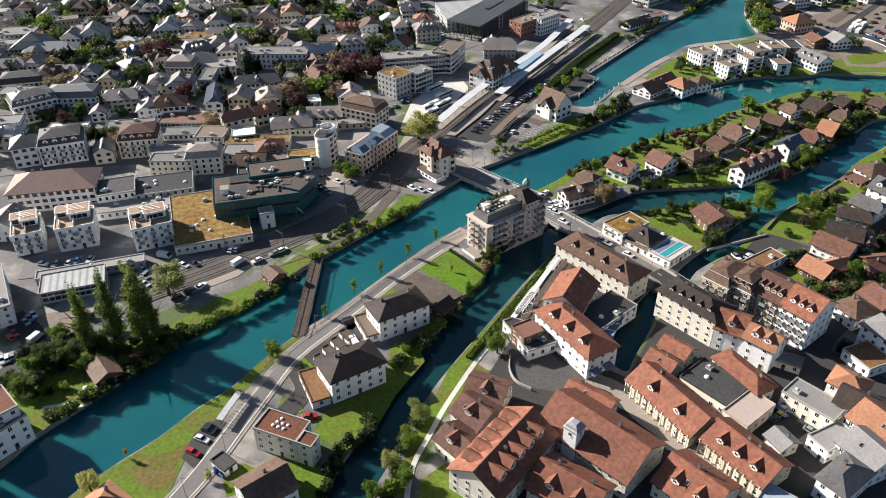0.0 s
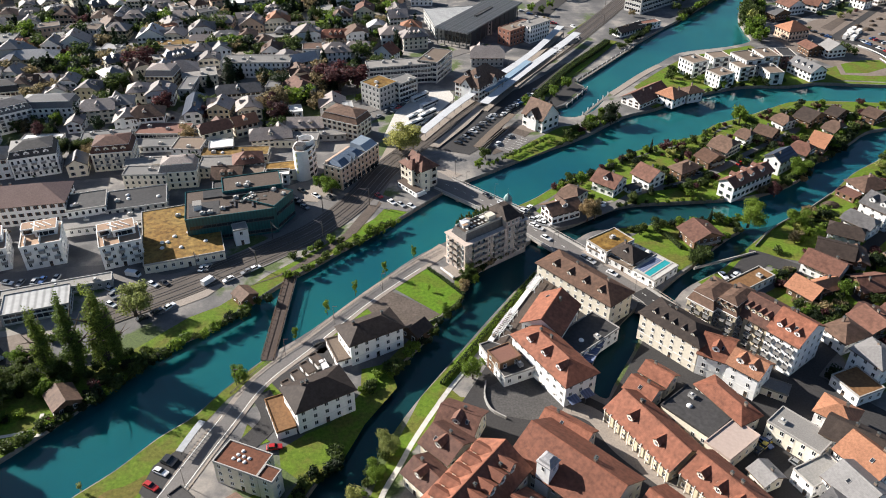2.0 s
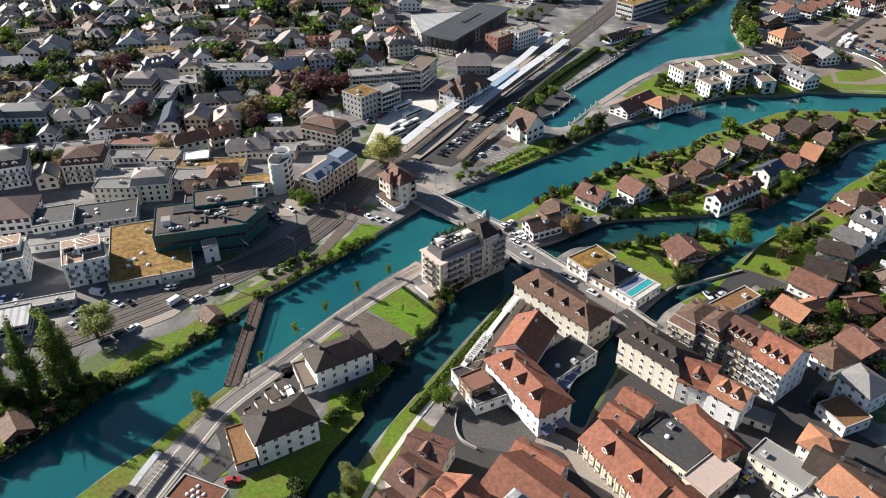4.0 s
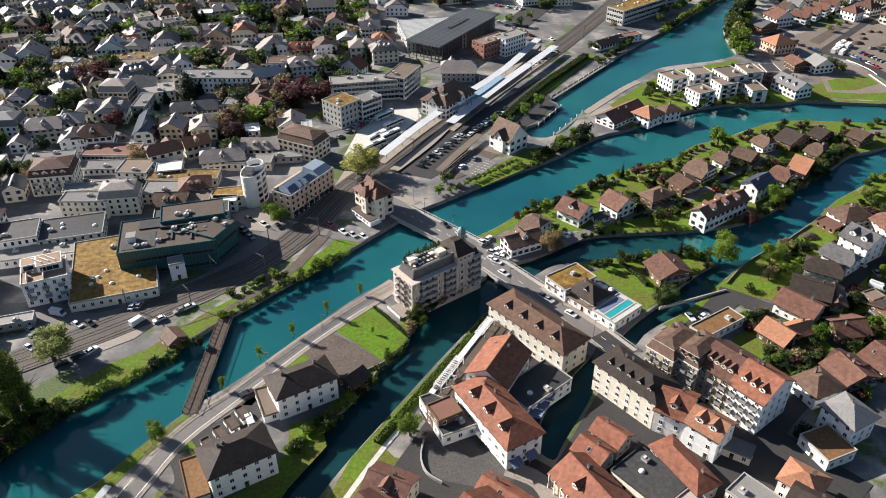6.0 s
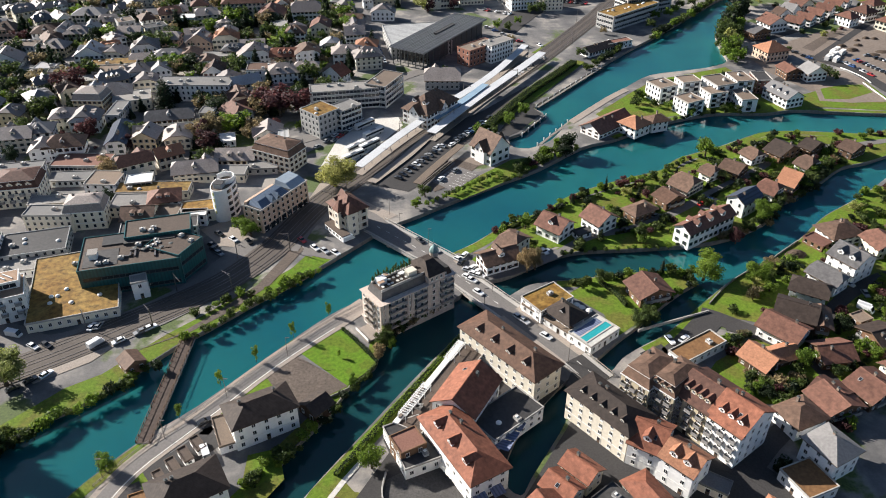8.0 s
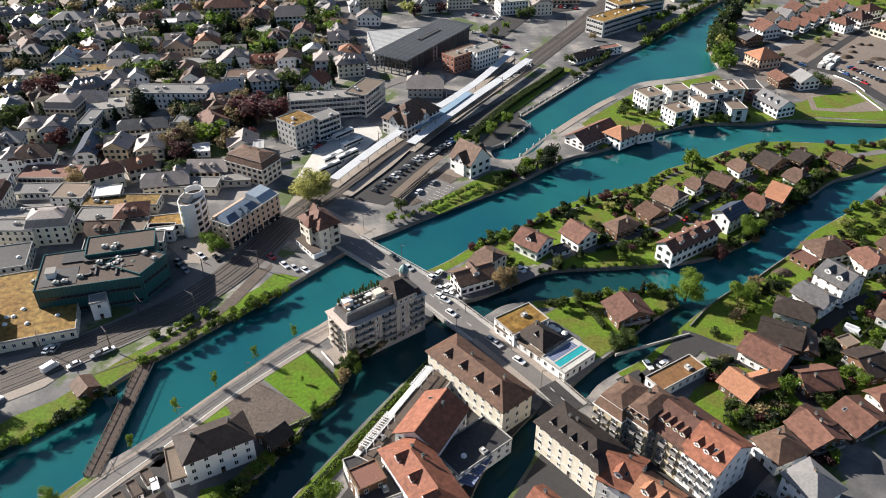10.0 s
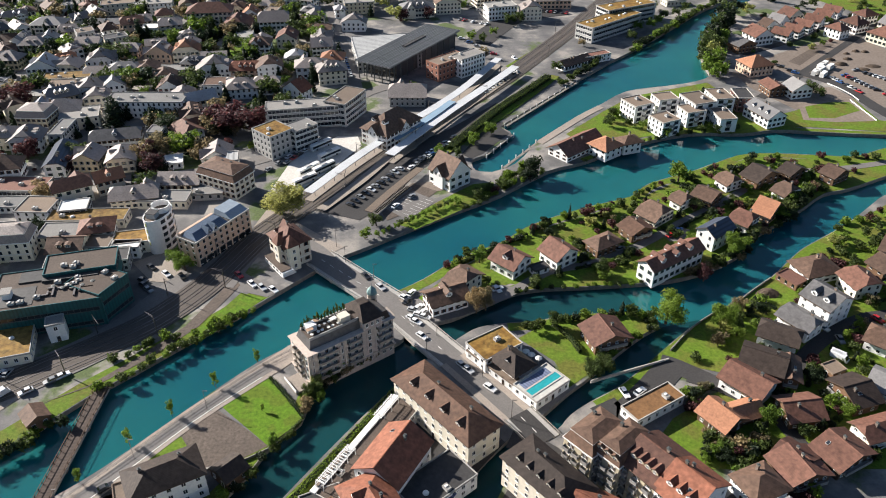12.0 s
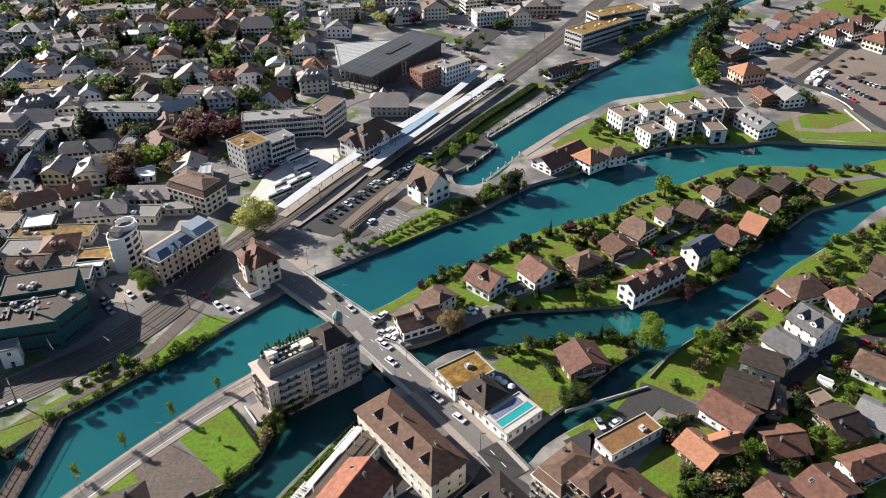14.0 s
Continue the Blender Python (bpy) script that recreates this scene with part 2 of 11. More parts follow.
LEAF = {
    "green": leaves("green_leaves", (0.066, 0.098, 0.026)),
    "fresh": leaves("fresh_spring_leaves", (0.135, 0.215, 0.030)),
    "pale": leaves("pale_willow_leaves", (0.33, 0.35, 0.12)),
    "copper": leaves("copper_beech_leaves", (0.085, 0.036, 0.040)),
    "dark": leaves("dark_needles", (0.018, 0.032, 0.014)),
    "poplar": leaves("poplar_leaves", (0.145, 0.20, 0.042)),
    "brown": leaves("budding_twigs", (0.26, 0.21, 0.12)),
}


def water_material(name, deep, clear):
    """Glacial water: a milky body colour with broad drifts, and small ripples on a clear surface."""
    m, nt, bsdf = nodes_of(name)
    n = noise_node(nt, 0.012, 3, 0.5)
    nt.links.new(ramp(nt, n.outputs["Fac"], [(0.3, deep), (0.7, clear)]), bsdf.inputs["Base Color"])
    bsdf.inputs["Roughness"].default_value, bsdf.inputs["IOR"].default_value = 0.07, 1.33
    bsdf.subsurface_method = "BURLEY"
    bsdf.inputs["Subsurface Weight"].default_value, bsdf.inputs["Subsurface Scale"].default_value = 0.85, 2.2
    bsdf.inputs["Subsurface Radius"].default_value = (0.4, 1.0, 1.2)
    a, b = noise_node(nt, 0.55, 5, 0.65), noise_node(nt, 0.05, 3, 0.5)
    h = mixed(nt, "ADD", 0.5, a.outputs["Color"], b.outputs["Color"])
    bumped(nt, bsdf, h, 0.06, 0.22)
    return m


WATER = water_material("river_water", (0.005, 0.064, 0.092), (0.015, 0.120, 0.112))
# shallow green water, darkened by the buildings' shade put into its colour
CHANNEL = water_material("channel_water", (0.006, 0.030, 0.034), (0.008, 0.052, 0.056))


def ground_material():
    """Town ground: asphalt and paved yards broken by planted patches."""
    m, nt, bsdf = nodes_of("town_ground")
    n1, n2, n3 = noise_node(nt, 0.045, 4, 0.6), noise_node(nt, 1.5, 4, 0.6), noise_node(nt, 0.02, 2, 0.5)
    hard = ramp(nt, n1.outputs["Fac"], [(0.38, (0.085, 0.083, 0.082)), (0.50, (0.15, 0.142, 0.136)), (0.60, (0.29, 0.262, 0.23))])
    green = ramp(nt, n2.outputs["Fac"], [(0.3, (0.045, 0.070, 0.018)), (0.7, (0.095, 0.13, 0.030))])
    where = ramp(nt, mixed(nt, "MIX", 0.5, n1.outputs["Color"], n3.outputs["Color"]), [(0.535, (0, 0, 0)), (0.56, (1, 1, 1))])
    c = mixed(nt, "MIX", where, hard, green)
    c = mixed(nt, "MULTIPLY", 1.0, c, ramp(nt, n2.outputs["Fac"], [(0.2, (0.75, 0.75, 0.75)), (0.8, (1.1, 1.1, 1.1))]))
    nt.links.new(c, bsdf.inputs["Base Color"])
    bsdf.inputs["Roughness"].default_value = 0.9
    bumped(nt, bsdf, n2.outputs["Fac"], 0.4, 0.05)
    return m


GROUND = ground_material()


# ---- mesh helpers
def mesh_of(name, verts, faces, mats, idx=None, smooth=False):
    me = bpy.data.meshes.new(name)
    me.from_pydata([tuple(v) for v in verts], [], faces)
    for m in (mats if isinstance(mats, (list, tuple)) else [mats]):
        me.materials.append(m)
    if idx:
        me.polygons.foreach_set("material_index", idx)
    if smooth:
        me.polygons.foreach_set("use_smooth", [True] * len(me.polygons))
    me.update()
    return me


def part(name, me, parent, m=None, label=""):
    ob = new(name, me)
    ob.parent = parent
    if m is not None:
        ob.matrix_basis = m
    return tagged(ob, label) if label else ob


def thing(name, x, y, z, yaw, label, category, group="", kind=""):
    ob = new(name)
    ob.matrix_basis = pose(x, y, z, 0, 0, yaw)
    return tagged(ob, label, category, group, kind)


class Shape:
    """Collects boxes, prisms and strips into one mesh with several materials."""

    def __init__(self):
        self.v, self.f, self.i = [], [], []

    def add(self, verts, faces, k=0):
        o = len(self.v)
        self.v += verts
        self.f += [tuple(o + a for a in f) for f in faces]
        self.i += [k] * len(faces)
        return self

    def box(self, x0, x1, y0, y1, z0, z1, k=0):
        return self.add([(x0, y0, z0), (x1, y0, z0), (x1, y1, z0), (x0, y1, z0), (x0, y0, z1), (x1, y0, z1), (x1, y1, z1), (x0, y1, z1)],
                        [(3, 2, 1, 0), (4, 5, 6, 7), (0, 1, 5, 4), (1, 2, 6, 5), (2, 3, 7, 6), (3, 0, 4, 7)], k)

    def loft(self, rings, k=0, cap=True, top_k=None):
        n = len(rings[0])
        verts = [p for r in rings for p in r]
        faces = [(j * n + a, j * n + (a + 1) % n, (j + 1) * n + (a + 1) % n, (j + 1) * n + a) for j in range(len(rings) - 1) for a in range(n)]
        self.add(verts, faces, k)
        if cap:
            self.add(list(rings[0]), [tuple(reversed(range(n)))], k)
            self.add(list(rings[-1]), [tuple(range(n))], k if top_k is None else top_k)
        return self

    def tube(self, x, y, z0, z1, r0, r1, n=8, k=0):
        ring = lambda z, r: [(x + r * math.cos(6.2832 * a / n), y + r * math.sin(6.2832 * a / n), z) for a in range(n)]
        return self.loft([ring(z0, r0), ring(z1, r1)], k)

    def mesh(self, name, mats, smooth=False):
        return mesh_of(name, self.v, self.f, mats, self.i, smooth)


def join_many(name, pieces, mats, label, category):
    """Many small copies (mesh, matrix) joined into one object."""
    V, F, K, n = [], [], [], 0
    slot = {m: i for i, m in enumerate(mats)}
    cache = {}
    for me, m in pieces:
        if me not in cache:
            co = np.empty(len(me.vertices) * 3)
            me.vertices.foreach_get("co", co)
            vi = np.empty(len(me.loops), dtype=np.int32)
            me.loops.foreach_get("vertex_index", vi)
            cache[me] = co.reshape(-1, 3), vi.reshape(-1, 4), slot[me.materials[0].name]
        co, quads, k = cache[me]
        a = np.array(m)
        V.append(co @ a[:3, :3].T + a[:3, 3])
        F.append(quads + n)
        K.append(np.full(len(quads), k, dtype=np.int32))
        n += len(co)
    V, F, K = np.concatenate(V), np.concatenate(F), np.concatenate(K)
    me = bpy.data.meshes.new(name)
    me.vertices.add(len(V))
    me.vertices.foreach_set("co", V.ravel())
    me.loops.add(F.size)
    me.loops.foreach_set("vertex_index", F.ravel())
    me.polygons.add(len(F))
    me.polygons.foreach_set("loop_start", np.arange(0, F.size, 4, dtype=np.int32))
    me.polygons.foreach_set("loop_total", np.full(len(F), 4, dtype=np.int32))
    for m in mats:
        me.materials.append(bpy.data.materials[m])
    me.polygons.foreach_set("material_index", K)
    me.update(calc_edges=True)
    me.validate()
    return tagged(new(name, me), label, category, kind="stuff")


# ---- houses
rnd = random.Random(5)
MESHES = {}


def plate(cols, h, t, sill):
    """One connected plate of columns (width, depth, material), framed above and below, with a sill."""
    s = Shape()
    xs, x = [], -sum(c[0] for c in cols) / 2
    for c in cols:
        xs.append((x, x + c[0], c[1], c[2]))
        x += c[0]
    zs = (0.0, t, h - t, h)
    v, f, k, key = [], [], [], {}

    def vert(*p):
        q = tuple(round(a, 4) for a in p)
        if q not in key:
            key[q] = len(v)
            v.append(q)
        return key[q]

    def quad(*p, m=0):
        f.append(tuple(vert(*q) for q in p))
        k.append(m)

    for i, (x0, x1, dep, m) in enumerate(xs):
        for j in range(3):
            y = -dep if j == 1 else -0.07
            quad((x0, y, zs[j]), (x1, y, zs[j]), (x1, y, zs[j + 1]), (x0, y, zs[j + 1]), m=m if j == 1 else 0)
        if dep != 0.07:
            for z in (zs[1], zs[2]):
                quad((x0, -0.07, z), (x1, -0.07, z), (x1, -dep, z), (x0, -dep, z))
        if i:
            p = xs[i - 1]
            if p[2] != dep:
                quad((x0, -p[2], zs[1]), (x0, -dep, zs[1]), (x0, -dep, zs[2]), (x0, -p[2], zs[2]))
        for z in (zs[0], zs[3]):
            quad((x0, -0.07, z), (x1, -0.07, z), (x1, 0.03, z), (x0, 0.03, z))
    x0, x1 = xs[0][0], xs[-1][1]
    if sill:
        for a, b, y in (((x0, -0.07), (x1, -0.07), -0.17),):
            quad((x0, -0.07, 0), (x1, -0.07, 0), (x1, y, -0.02), (x0, y, -0.02))
            quad((x0, y, -0.02), (x1, y, -0.02), (x1, y, -0.1), (x0, y, -0.1))
    for x, sgn in ((x0, 1), (x1, -1)):
        quad((x, -0.07, 0), (x, 0.03, 0), (x, 0.03, h), (x, -0.07, h))
    s.v, s.f, s.i = v, f, k
    return s


def window_mesh(w, h, style):
    key = ("window", w, h, style)
    if key not in MESHES:
        pane = (w - 0.26) / 2
        cols = [(0.09, 0.07, 0), (pane, 0.02, 1), (0.08, 0.06, 0), (pane, 0.02, 1), (0.09, 0.07, 0)]
        if style == "shutter":
            cols = [(0.5, 0.1, 2)] + cols + [(0.5, 0.1, 2)]
        MESHES[key] = plate(cols, h, 0.09, True).mesh("window", [TRIM, GLASS, WOODTRIM])
    return MESHES[key]


def window_band(length, h, dark=False):
    key = ("band", round(length, 1), h, dark)
    if key not in MESHES:
        n = max(1, int(length / 1.9))
        g = (length - 0.2) / n
        cols = [(0.1, 0.07, 0)]
        for a in range(n):
            cols += [(g - 0.12, 0.02, 1), (0.12, 0.07, 0)]
        MESHES[key] = plate(cols, h, 0.1, True).mesh("window_band", [TRIM if not dark else DARKSTEEL, GLASS])
    return MESHES[key]


def gable_roof(w, d, h, rise, over, tile, ridge):
    """Two thick slopes with overhang; the ridge runs along x or y."""
    a, b = (w, d) if ridge == "x" else (d, w)
    L, half = a / 2 + over * 0.8, b / 2 + over
    drop = rise * over / (b / 2)
    th = 0.28
    sec = [(-half, h - drop), (0, h + rise), (half, h - drop), (half, h - drop + th), (0, h + rise + th), (-half, h - drop + th)]
    put = (lambda x, y, z: (x, y, z)) if ridge == "x" else (lambda x, y, z: (-y, x, z))
    n = len(sec)
    v = [put(x, y, z) for x in (-L, L) for y, z in sec]
    f = [tuple(reversed((k, (k + 1) % n, n + (k + 1) % n, n + k))) for k in range(n)]
    f += [(0, 1, 4, 5), (1, 2, 3, 4), (n + 5, n + 4, n + 1, n), (n + 4, n + 3, n + 2, n + 1)]
    return mesh_of("roof", v, f, [tile, WOODTRIM], [1, 1, 1, 0, 0, 1, 1, 1, 1, 1])


def hip_roof(w, d, h, rise, over, tile):
    W, D = w / 2 + over, d / 2 + over
    s = Shape()
    r = max(0.0, (W - D) * 1.0) if W > D else 0.0
    ry = max(0.0, D - W)
    base = [(-W, -D), (W, -D), (W, D), (-W, D)]
    th = 0.25
    low = [(x, y, h - 0.15) for x, y in base]
    up = [(x, y, h - 0.15 + th) for x, y in base]
    z = h + rise
    if W >= D:
        k = max(r * 0.92, 0.3)
        top, tf = [(-k, 0, z), (k, 0, z)], [(4, 5, 9, 8), (5, 6, 9), (6, 7, 8, 9), (7, 4, 8)]
    else:
        k = max(ry * 0.92, 0.3)
        top, tf = [(0, -k, z), (0, k, z)], [(4, 5, 8), (5, 6, 9, 8), (6, 7, 9), (7, 4, 8, 9)]
    return mesh_of("roof", low + up + top, [(3, 2, 1, 0), (0, 1, 5, 4), (1, 2, 6, 5), (2, 3, 7, 6), (3, 0, 4, 7)] + tf, [tile, WOODTRIM], [1] * 5 + [0] * 4)


def half_hip_roof(w, d, h, rise, over, tile, ridge, cut=0.55):
    """Two thick slopes whose gable ends are clipped by small hips; the ridge runs along x or y."""
    a, b = (w, d) if ridge == "x" else (d, w)
    L, half = a / 2 + over * 0.8, b / 2 + over
    z0, z1 = h - rise * over / (b / 2), h + rise
    q, zf = half * (1 - cut), z0 + (z1 - z0) * cut
    c = min(q * 0.9, L * 0.8)
    th = 0.26
    top = [(-L, -half, z0), (L, -half, z0), (L, -q, zf), (L, q, zf), (L, half, z0), (-L, half, z0), (-L, q, zf), (-L, -q, zf), (L - c, 0, z1), (c - L, 0, z1)]
    put = (lambda x, y, z: (x, y, z)) if ridge == "x" else (lambda x, y, z: (-y, x, z))
    v = [put(x, y, z + th) for x, y, z in top] + [put(x, y, z) for x, y, z in top[:8]]
    f = [(0, 1, 2, 8, 9, 7), (4, 5, 6, 9, 8, 3), (2, 3, 8), (6, 7, 9)]
    f += [(10 + k, 10 + (k + 1) % 8, (k + 1) % 8, k) for k in range(8)] + [tuple(reversed(range(10, 18)))]
    return mesh_of("roof", v, f, [tile, WOODTRIM], [0] * 4 + [1] * 9)


def mansard_roof(w, d, h, tile, tall=3.2):
    W, D = w / 2 + 0.35, d / 2 + 0.35
    ring = lambda i, z: [(-W + i, -D + i, z), (W - i, -D + i, z), (W - i, D - i, z), (-W + i, D - i, z)]
    s = Shape()
    rings = [ring(0, h), ring(0, h + 0.3), ring(0.15, h + 0.3), ring(1.5, h + tall), ring(1.2, h + tall + 0.02), ring(1.2, h + tall + 0.2), ring(min(W, D) - 0.6, h + tall + min(W, D) * 0.28)]
    v = [p for q in rings for p in q]
    f = [(3, 2, 1, 0)] + [(j * 4 + a, j * 4 + (a + 1) % 4, j * 4 + 4 + (a + 1) % 4, j * 4 + 4 + a) for j in range(6) for a in range(4)] + [(24, 25, 26, 27)]
    return mesh_of("roof", v, f, [tile, TRIM], [1] * 5 + [1] * 4 + [0] * 4 + [1] * 8 + [0] * 5)


def flat_roof(w, d, h, tile, rim):
    """One piece: a raised rim and the sunken roof inside it."""
    W, D = w / 2 + 0.12, d / 2 + 0.12
    ring = lambda i, z: [(-W + i, -D + i, z), (W - i, -D + i, z), (W - i, D - i, z), (-W + i, D - i, z)]
    r = 0.28
    rings = [ring(0, h - 0.35), ring(0, h + 0.34), ring(r, h + 0.34), ring(r, h)]
    v = [p for q in rings for p in q]
    f = [(3, 2, 1, 0)] + [(j * 4 + a, j * 4 + (a + 1) % 4, j * 4 + 4 + (a + 1) % 4, j * 4 + 4 + a) for j in range(3) for a in range(4)] + [(12, 13, 14, 15)]
    return mesh_of("roof", v, f, [tile, rim], [1] * 13 + [0])


def dormer(parent, m, wall, tile):
    W, H, L, o = 1.15, 1.35, 2.6, 0.3
    top = H + W * 0.75
    key = ("dormer", wall, tile)
    if key not in MESHES:
        body = Shape().add([(x, y, z) for y in (0, L) for x, z in ((-W, -0.6), (W, -0.6), (W, H), (0, top), (-W, H))],
                           [(0, 1, 2, 3, 4), (9, 8, 7, 6, 5), (1, 6, 7, 2), (2, 7, 8, 3), (3, 8, 9, 4), (4, 9, 5, 0), (5, 6, 1, 0)])
        cap = Shape().add([(x, y, z) for y in (-o, L + 0.9) for x, z in ((-W - o, H - 0.15), (0, top), (W + o, H - 0.15), (W + o, H + 0.05), (0, top + 0.22), (-W - o, H + 0.05))],
                          [(0, 1, 7, 6), (1, 2, 8, 7), (2, 3, 9, 8), (3, 4, 10, 9), (4, 5, 11, 10), (5, 0, 6, 11), (0, 5, 4, 1), (1, 4, 3, 2), (6, 7, 10, 11), (7, 8, 9, 10)])
        MESHES[key] = body.mesh("dormer", [WALL[wall]]), cap.mesh("dormer_roof", [ROOF[tile]])
    ob = part("dormer", MESHES[key][0], parent, m)
    part("dormer_roof", MESHES[key][1], ob)
    part("window", window_mesh(1.1, 1.1, "plain"), ob, pose(0, 0, 0.12))


def small_dormer(parent, m, wall, tile, shed):
    """A dormer of the town roofs: cheeks, lid and casement in one piece."""
    key = ("small_dormer", wall, tile, shed)
    if key not in MESHES:
        W, H, L = 0.95, 1.15, 2.4
        top = H + (0.1 if shed else 0.75)
        s = Shape().add([(x, y, z) for y in (0, L) for x, z in ((-W, -0.5), (W, -0.5), (W, H), (0, top), (-W, H))],
                        [(0, 1, 2, 3, 4), (1, 6, 7, 2), (4, 9, 5, 0)])
        s.add([(x, y, z) for y in (-0.3, L + 0.5) for x, z in ((-W - 0.25, H - 0.1), (0, top + 0.04), (W + 0.25, H - 0.1), (W + 0.25, H + 0.08), (0, top + 0.22), (-W - 0.25, H + 0.08))],
              [(0, 1, 7, 6), (1, 2, 8, 7), (2, 3, 9, 8), (3, 4, 10, 9), (4, 5, 11, 10), (5, 0, 6, 11), (0, 5, 4, 1), (1, 4, 3, 2)], 1)
        s.box(-0.66, 0.66, -0.06, 0.02, 0.08, 1.05, 3).box(-0.56, -0.05, -0.08, 0, 0.17, 0.96, 2).box(0.05, 0.56, -0.08, 0, 0.17, 0.96, 2)
        MESHES[key] = s.mesh("dormer", [WALL[wall], ROOF[tile], GLASS, TRIM])
    part("dormer", MESHES[key], parent, m)


def chimney_mesh(tall):
    key = ("chimney", tall)
    if key not in MESHES:
        s = Shape().box(-0.4, 0.4, -0.3, 0.3, -1.2, tall, 0).box(-0.5, 0.5, -0.4, 0.4, tall, tall + 0.15, 1).tube(0, 0, tall + 0.15, tall + 0.5, 0.16, 0.13, 8, 1)
        MESHES[key] = s.mesh("chimney", [CHIMNEY, DARKSTEEL])
    return MESHES[key]


def skylight_mesh(kind):
    key = ("skylight", kind)
    if key not in MESHES:
        s = Shape()
        if kind == "dome":
            ring = lambda r, z: [(r * math.cos(0.5236 * a), r * math.sin(0.5236 * a), z) for a in range(12)]
            s.loft([ring(0.85, 0), ring(0.85, 0.25), ring(0.7, 0.5), ring(0.4, 0.68)], 0)
        elif kind == "box":
            s.box(-1.0, 1.0, -0.7, 0.7, 0, 0.9, 1).box(-1.08, 1.08, -0.78, 0.78, 0.9, 1.0, 3).box(-0.5, 0.1, -0.4, 0.4, 1.0, 1.25, 0)
        else:
            s.box(-0.45, 0.45, -0.65, 0.65, 0, 0.12, 1).box(-0.37, 0.37, -0.57, 0.57, 0.12, 0.14, 2)
        MESHES[key] = s.mesh("skylight", [TRIM, WALL["grey"], GLASS, ROOF["greyflat"]])
    return MESHES[key]


def balcony(parent, m, w, mat=None):
    key = ("balcony", round(w, 1), mat and mat.name)
    if key not in MESHES:
        u = [(-w / 2, 0), (-w / 2, -1.25), (w / 2, -1.25), (w / 2, 0), (w / 2 - 0.08, 0), (w / 2 - 0.08, -1.17), (-w / 2 + 0.08, -1.17), (-w / 2 + 0.08, 0)]
        n = len(u)
        v = [(x, y, z) for z in (0.0, 0.95) for x, y in u]
        f = [(k, (k + 1) % n, n + (k + 1) % n, n + k) for k in range(n)] + [tuple(range(n, 2 * n))]
        MESHES[key] = Shape().box(-w / 2, w / 2, -1.3, 0.0, -0.18, 0).mesh("balcony", [CONCRETE]), mesh_of("balustrade", v, f, mat or RAILGREY)
    ob = part("balcony", MESHES[key][0], parent, m)
    part("balustrade", MESHES[key][1], ob)


def door_mesh():
    if "door" not in MESHES:
        s = Shape().box(-0.55, 0.55, -0.05, 0.02, 0, 2.15, 0).box(-0.68, 0.68, -0.08, 0.02, 2.15, 2.3, 1).box(-0.68, -0.55, -0.08, 0.02, 0, 2.15, 1).box(0.55, 0.68, -0.08, 0.02, 0, 2.15, 1).box(-0.35, 0.35, -0.07, -0.05, 1.1, 1.9, 2)
        MESHES["door"] = s.mesh("door", [WOODTRIM, TRIM, GLASS])
    return MESHES["door"]


TONE = {"white": "white plastered", "cream": "cream plastered", "yellow": "ochre plastered", "orangew": "apricot plastered", "grey": "grey", "greyband": "grey concrete",
        "wood": "brown timber", "timber": "half-timbered", "brick": "red-brown brick", "redwall": "dark red clad", "charcoal": "charcoal clad", "teal": "dark teal glass-clad"}
COVER = {"chestnut": "chestnut-brown tiles", "red": "red clay tiles", "orange": "orange tiles", "redbrown": "red-brown tiles", "brown": "brown tiles", "darkbrown": "dark brown tiles", "darkgrey": "dark slate",
         "grey": "grey tiles", "pink": "faded pink tiles", "dark": "dark bitumen", "greyflat": "grey gravel", "brownflat": "brown gravel", "redflat": "red sheeting",
         "pinkflat": "pale pink sheeting", "blueflat": "pale blue sheeting", "bluemetal": "blue standing-seam metal", "white": "white sheeting", "moss": "yellow-brown moss",
         "sedum": "brown sedum", "redsedum": "rust-red sedum", "terrace": "brown roof terraces", "deck": "pale stone", "corrugated": "grey corrugated metal",
         "palecorr": "pale corrugated metal", "weathered": "haze-paled brown tiles", "palegrey": "haze-paled grey tiles", "umber": "umber gravel", "solar": "dark solar panels"}
FORM = {"halfhip": "half-hipped", "gable": "gabled", "hip": "hipped", "mansard": "mansard", "flat": "flat"}
FOOT = []


def unseen(x, y, turn):
    """Sides that face away from the whole flight."""
    nx, ny = math.sin(radians(turn)), -math.cos(radians(turn))
    return all(nx * (cx - x) + ny * (cy - y) < 0 for cx, cy in ((0, 0), (85, 75)))


def wing(ob, m, ww, out, h, rise, wm, tm):
    """A cross gable that stands out of a long side."""
    rz = rise / max(out, 0.1)
    body = [(-ww / 2, -0.9), (ww / 2, -0.9)]
    s = Shape().add([(px, py, z) for py in (-0.9, out) for px, z in ((-ww / 2, -0.3), (ww / 2, -0.3), (ww / 2, h), (0, h + rise), (-ww / 2, h))],
                    [(0, 1, 2, 3, 4), (9, 8, 7, 6, 5), (1, 6, 7, 2), (2, 7, 8, 3), (3, 8, 9, 4), (4, 9, 5, 0)])
    q = part("wing", s.mesh("wing", [wm]), ob, m)
    o, t = 0.5, 0.25
    drop = rise * o / (ww / 2)
    sec = [(-ww / 2 - o, h - drop), (0, h + rise), (ww / 2 + o, h - drop), (ww / 2 + o, h - drop + t), (0, h + rise + t), (-ww / 2 - o, h - drop + t)]
    v = [(px, py, z) for py in (-1.6, out) for px, z in sec]
    f = [(k, (k + 1) % 6, 6 + (k + 1) % 6, 6 + k) for k in range(6)] + [(0, 5, 4, 1), (1, 4, 3, 2), (6, 7, 10, 11), (7, 8, 9, 10)]
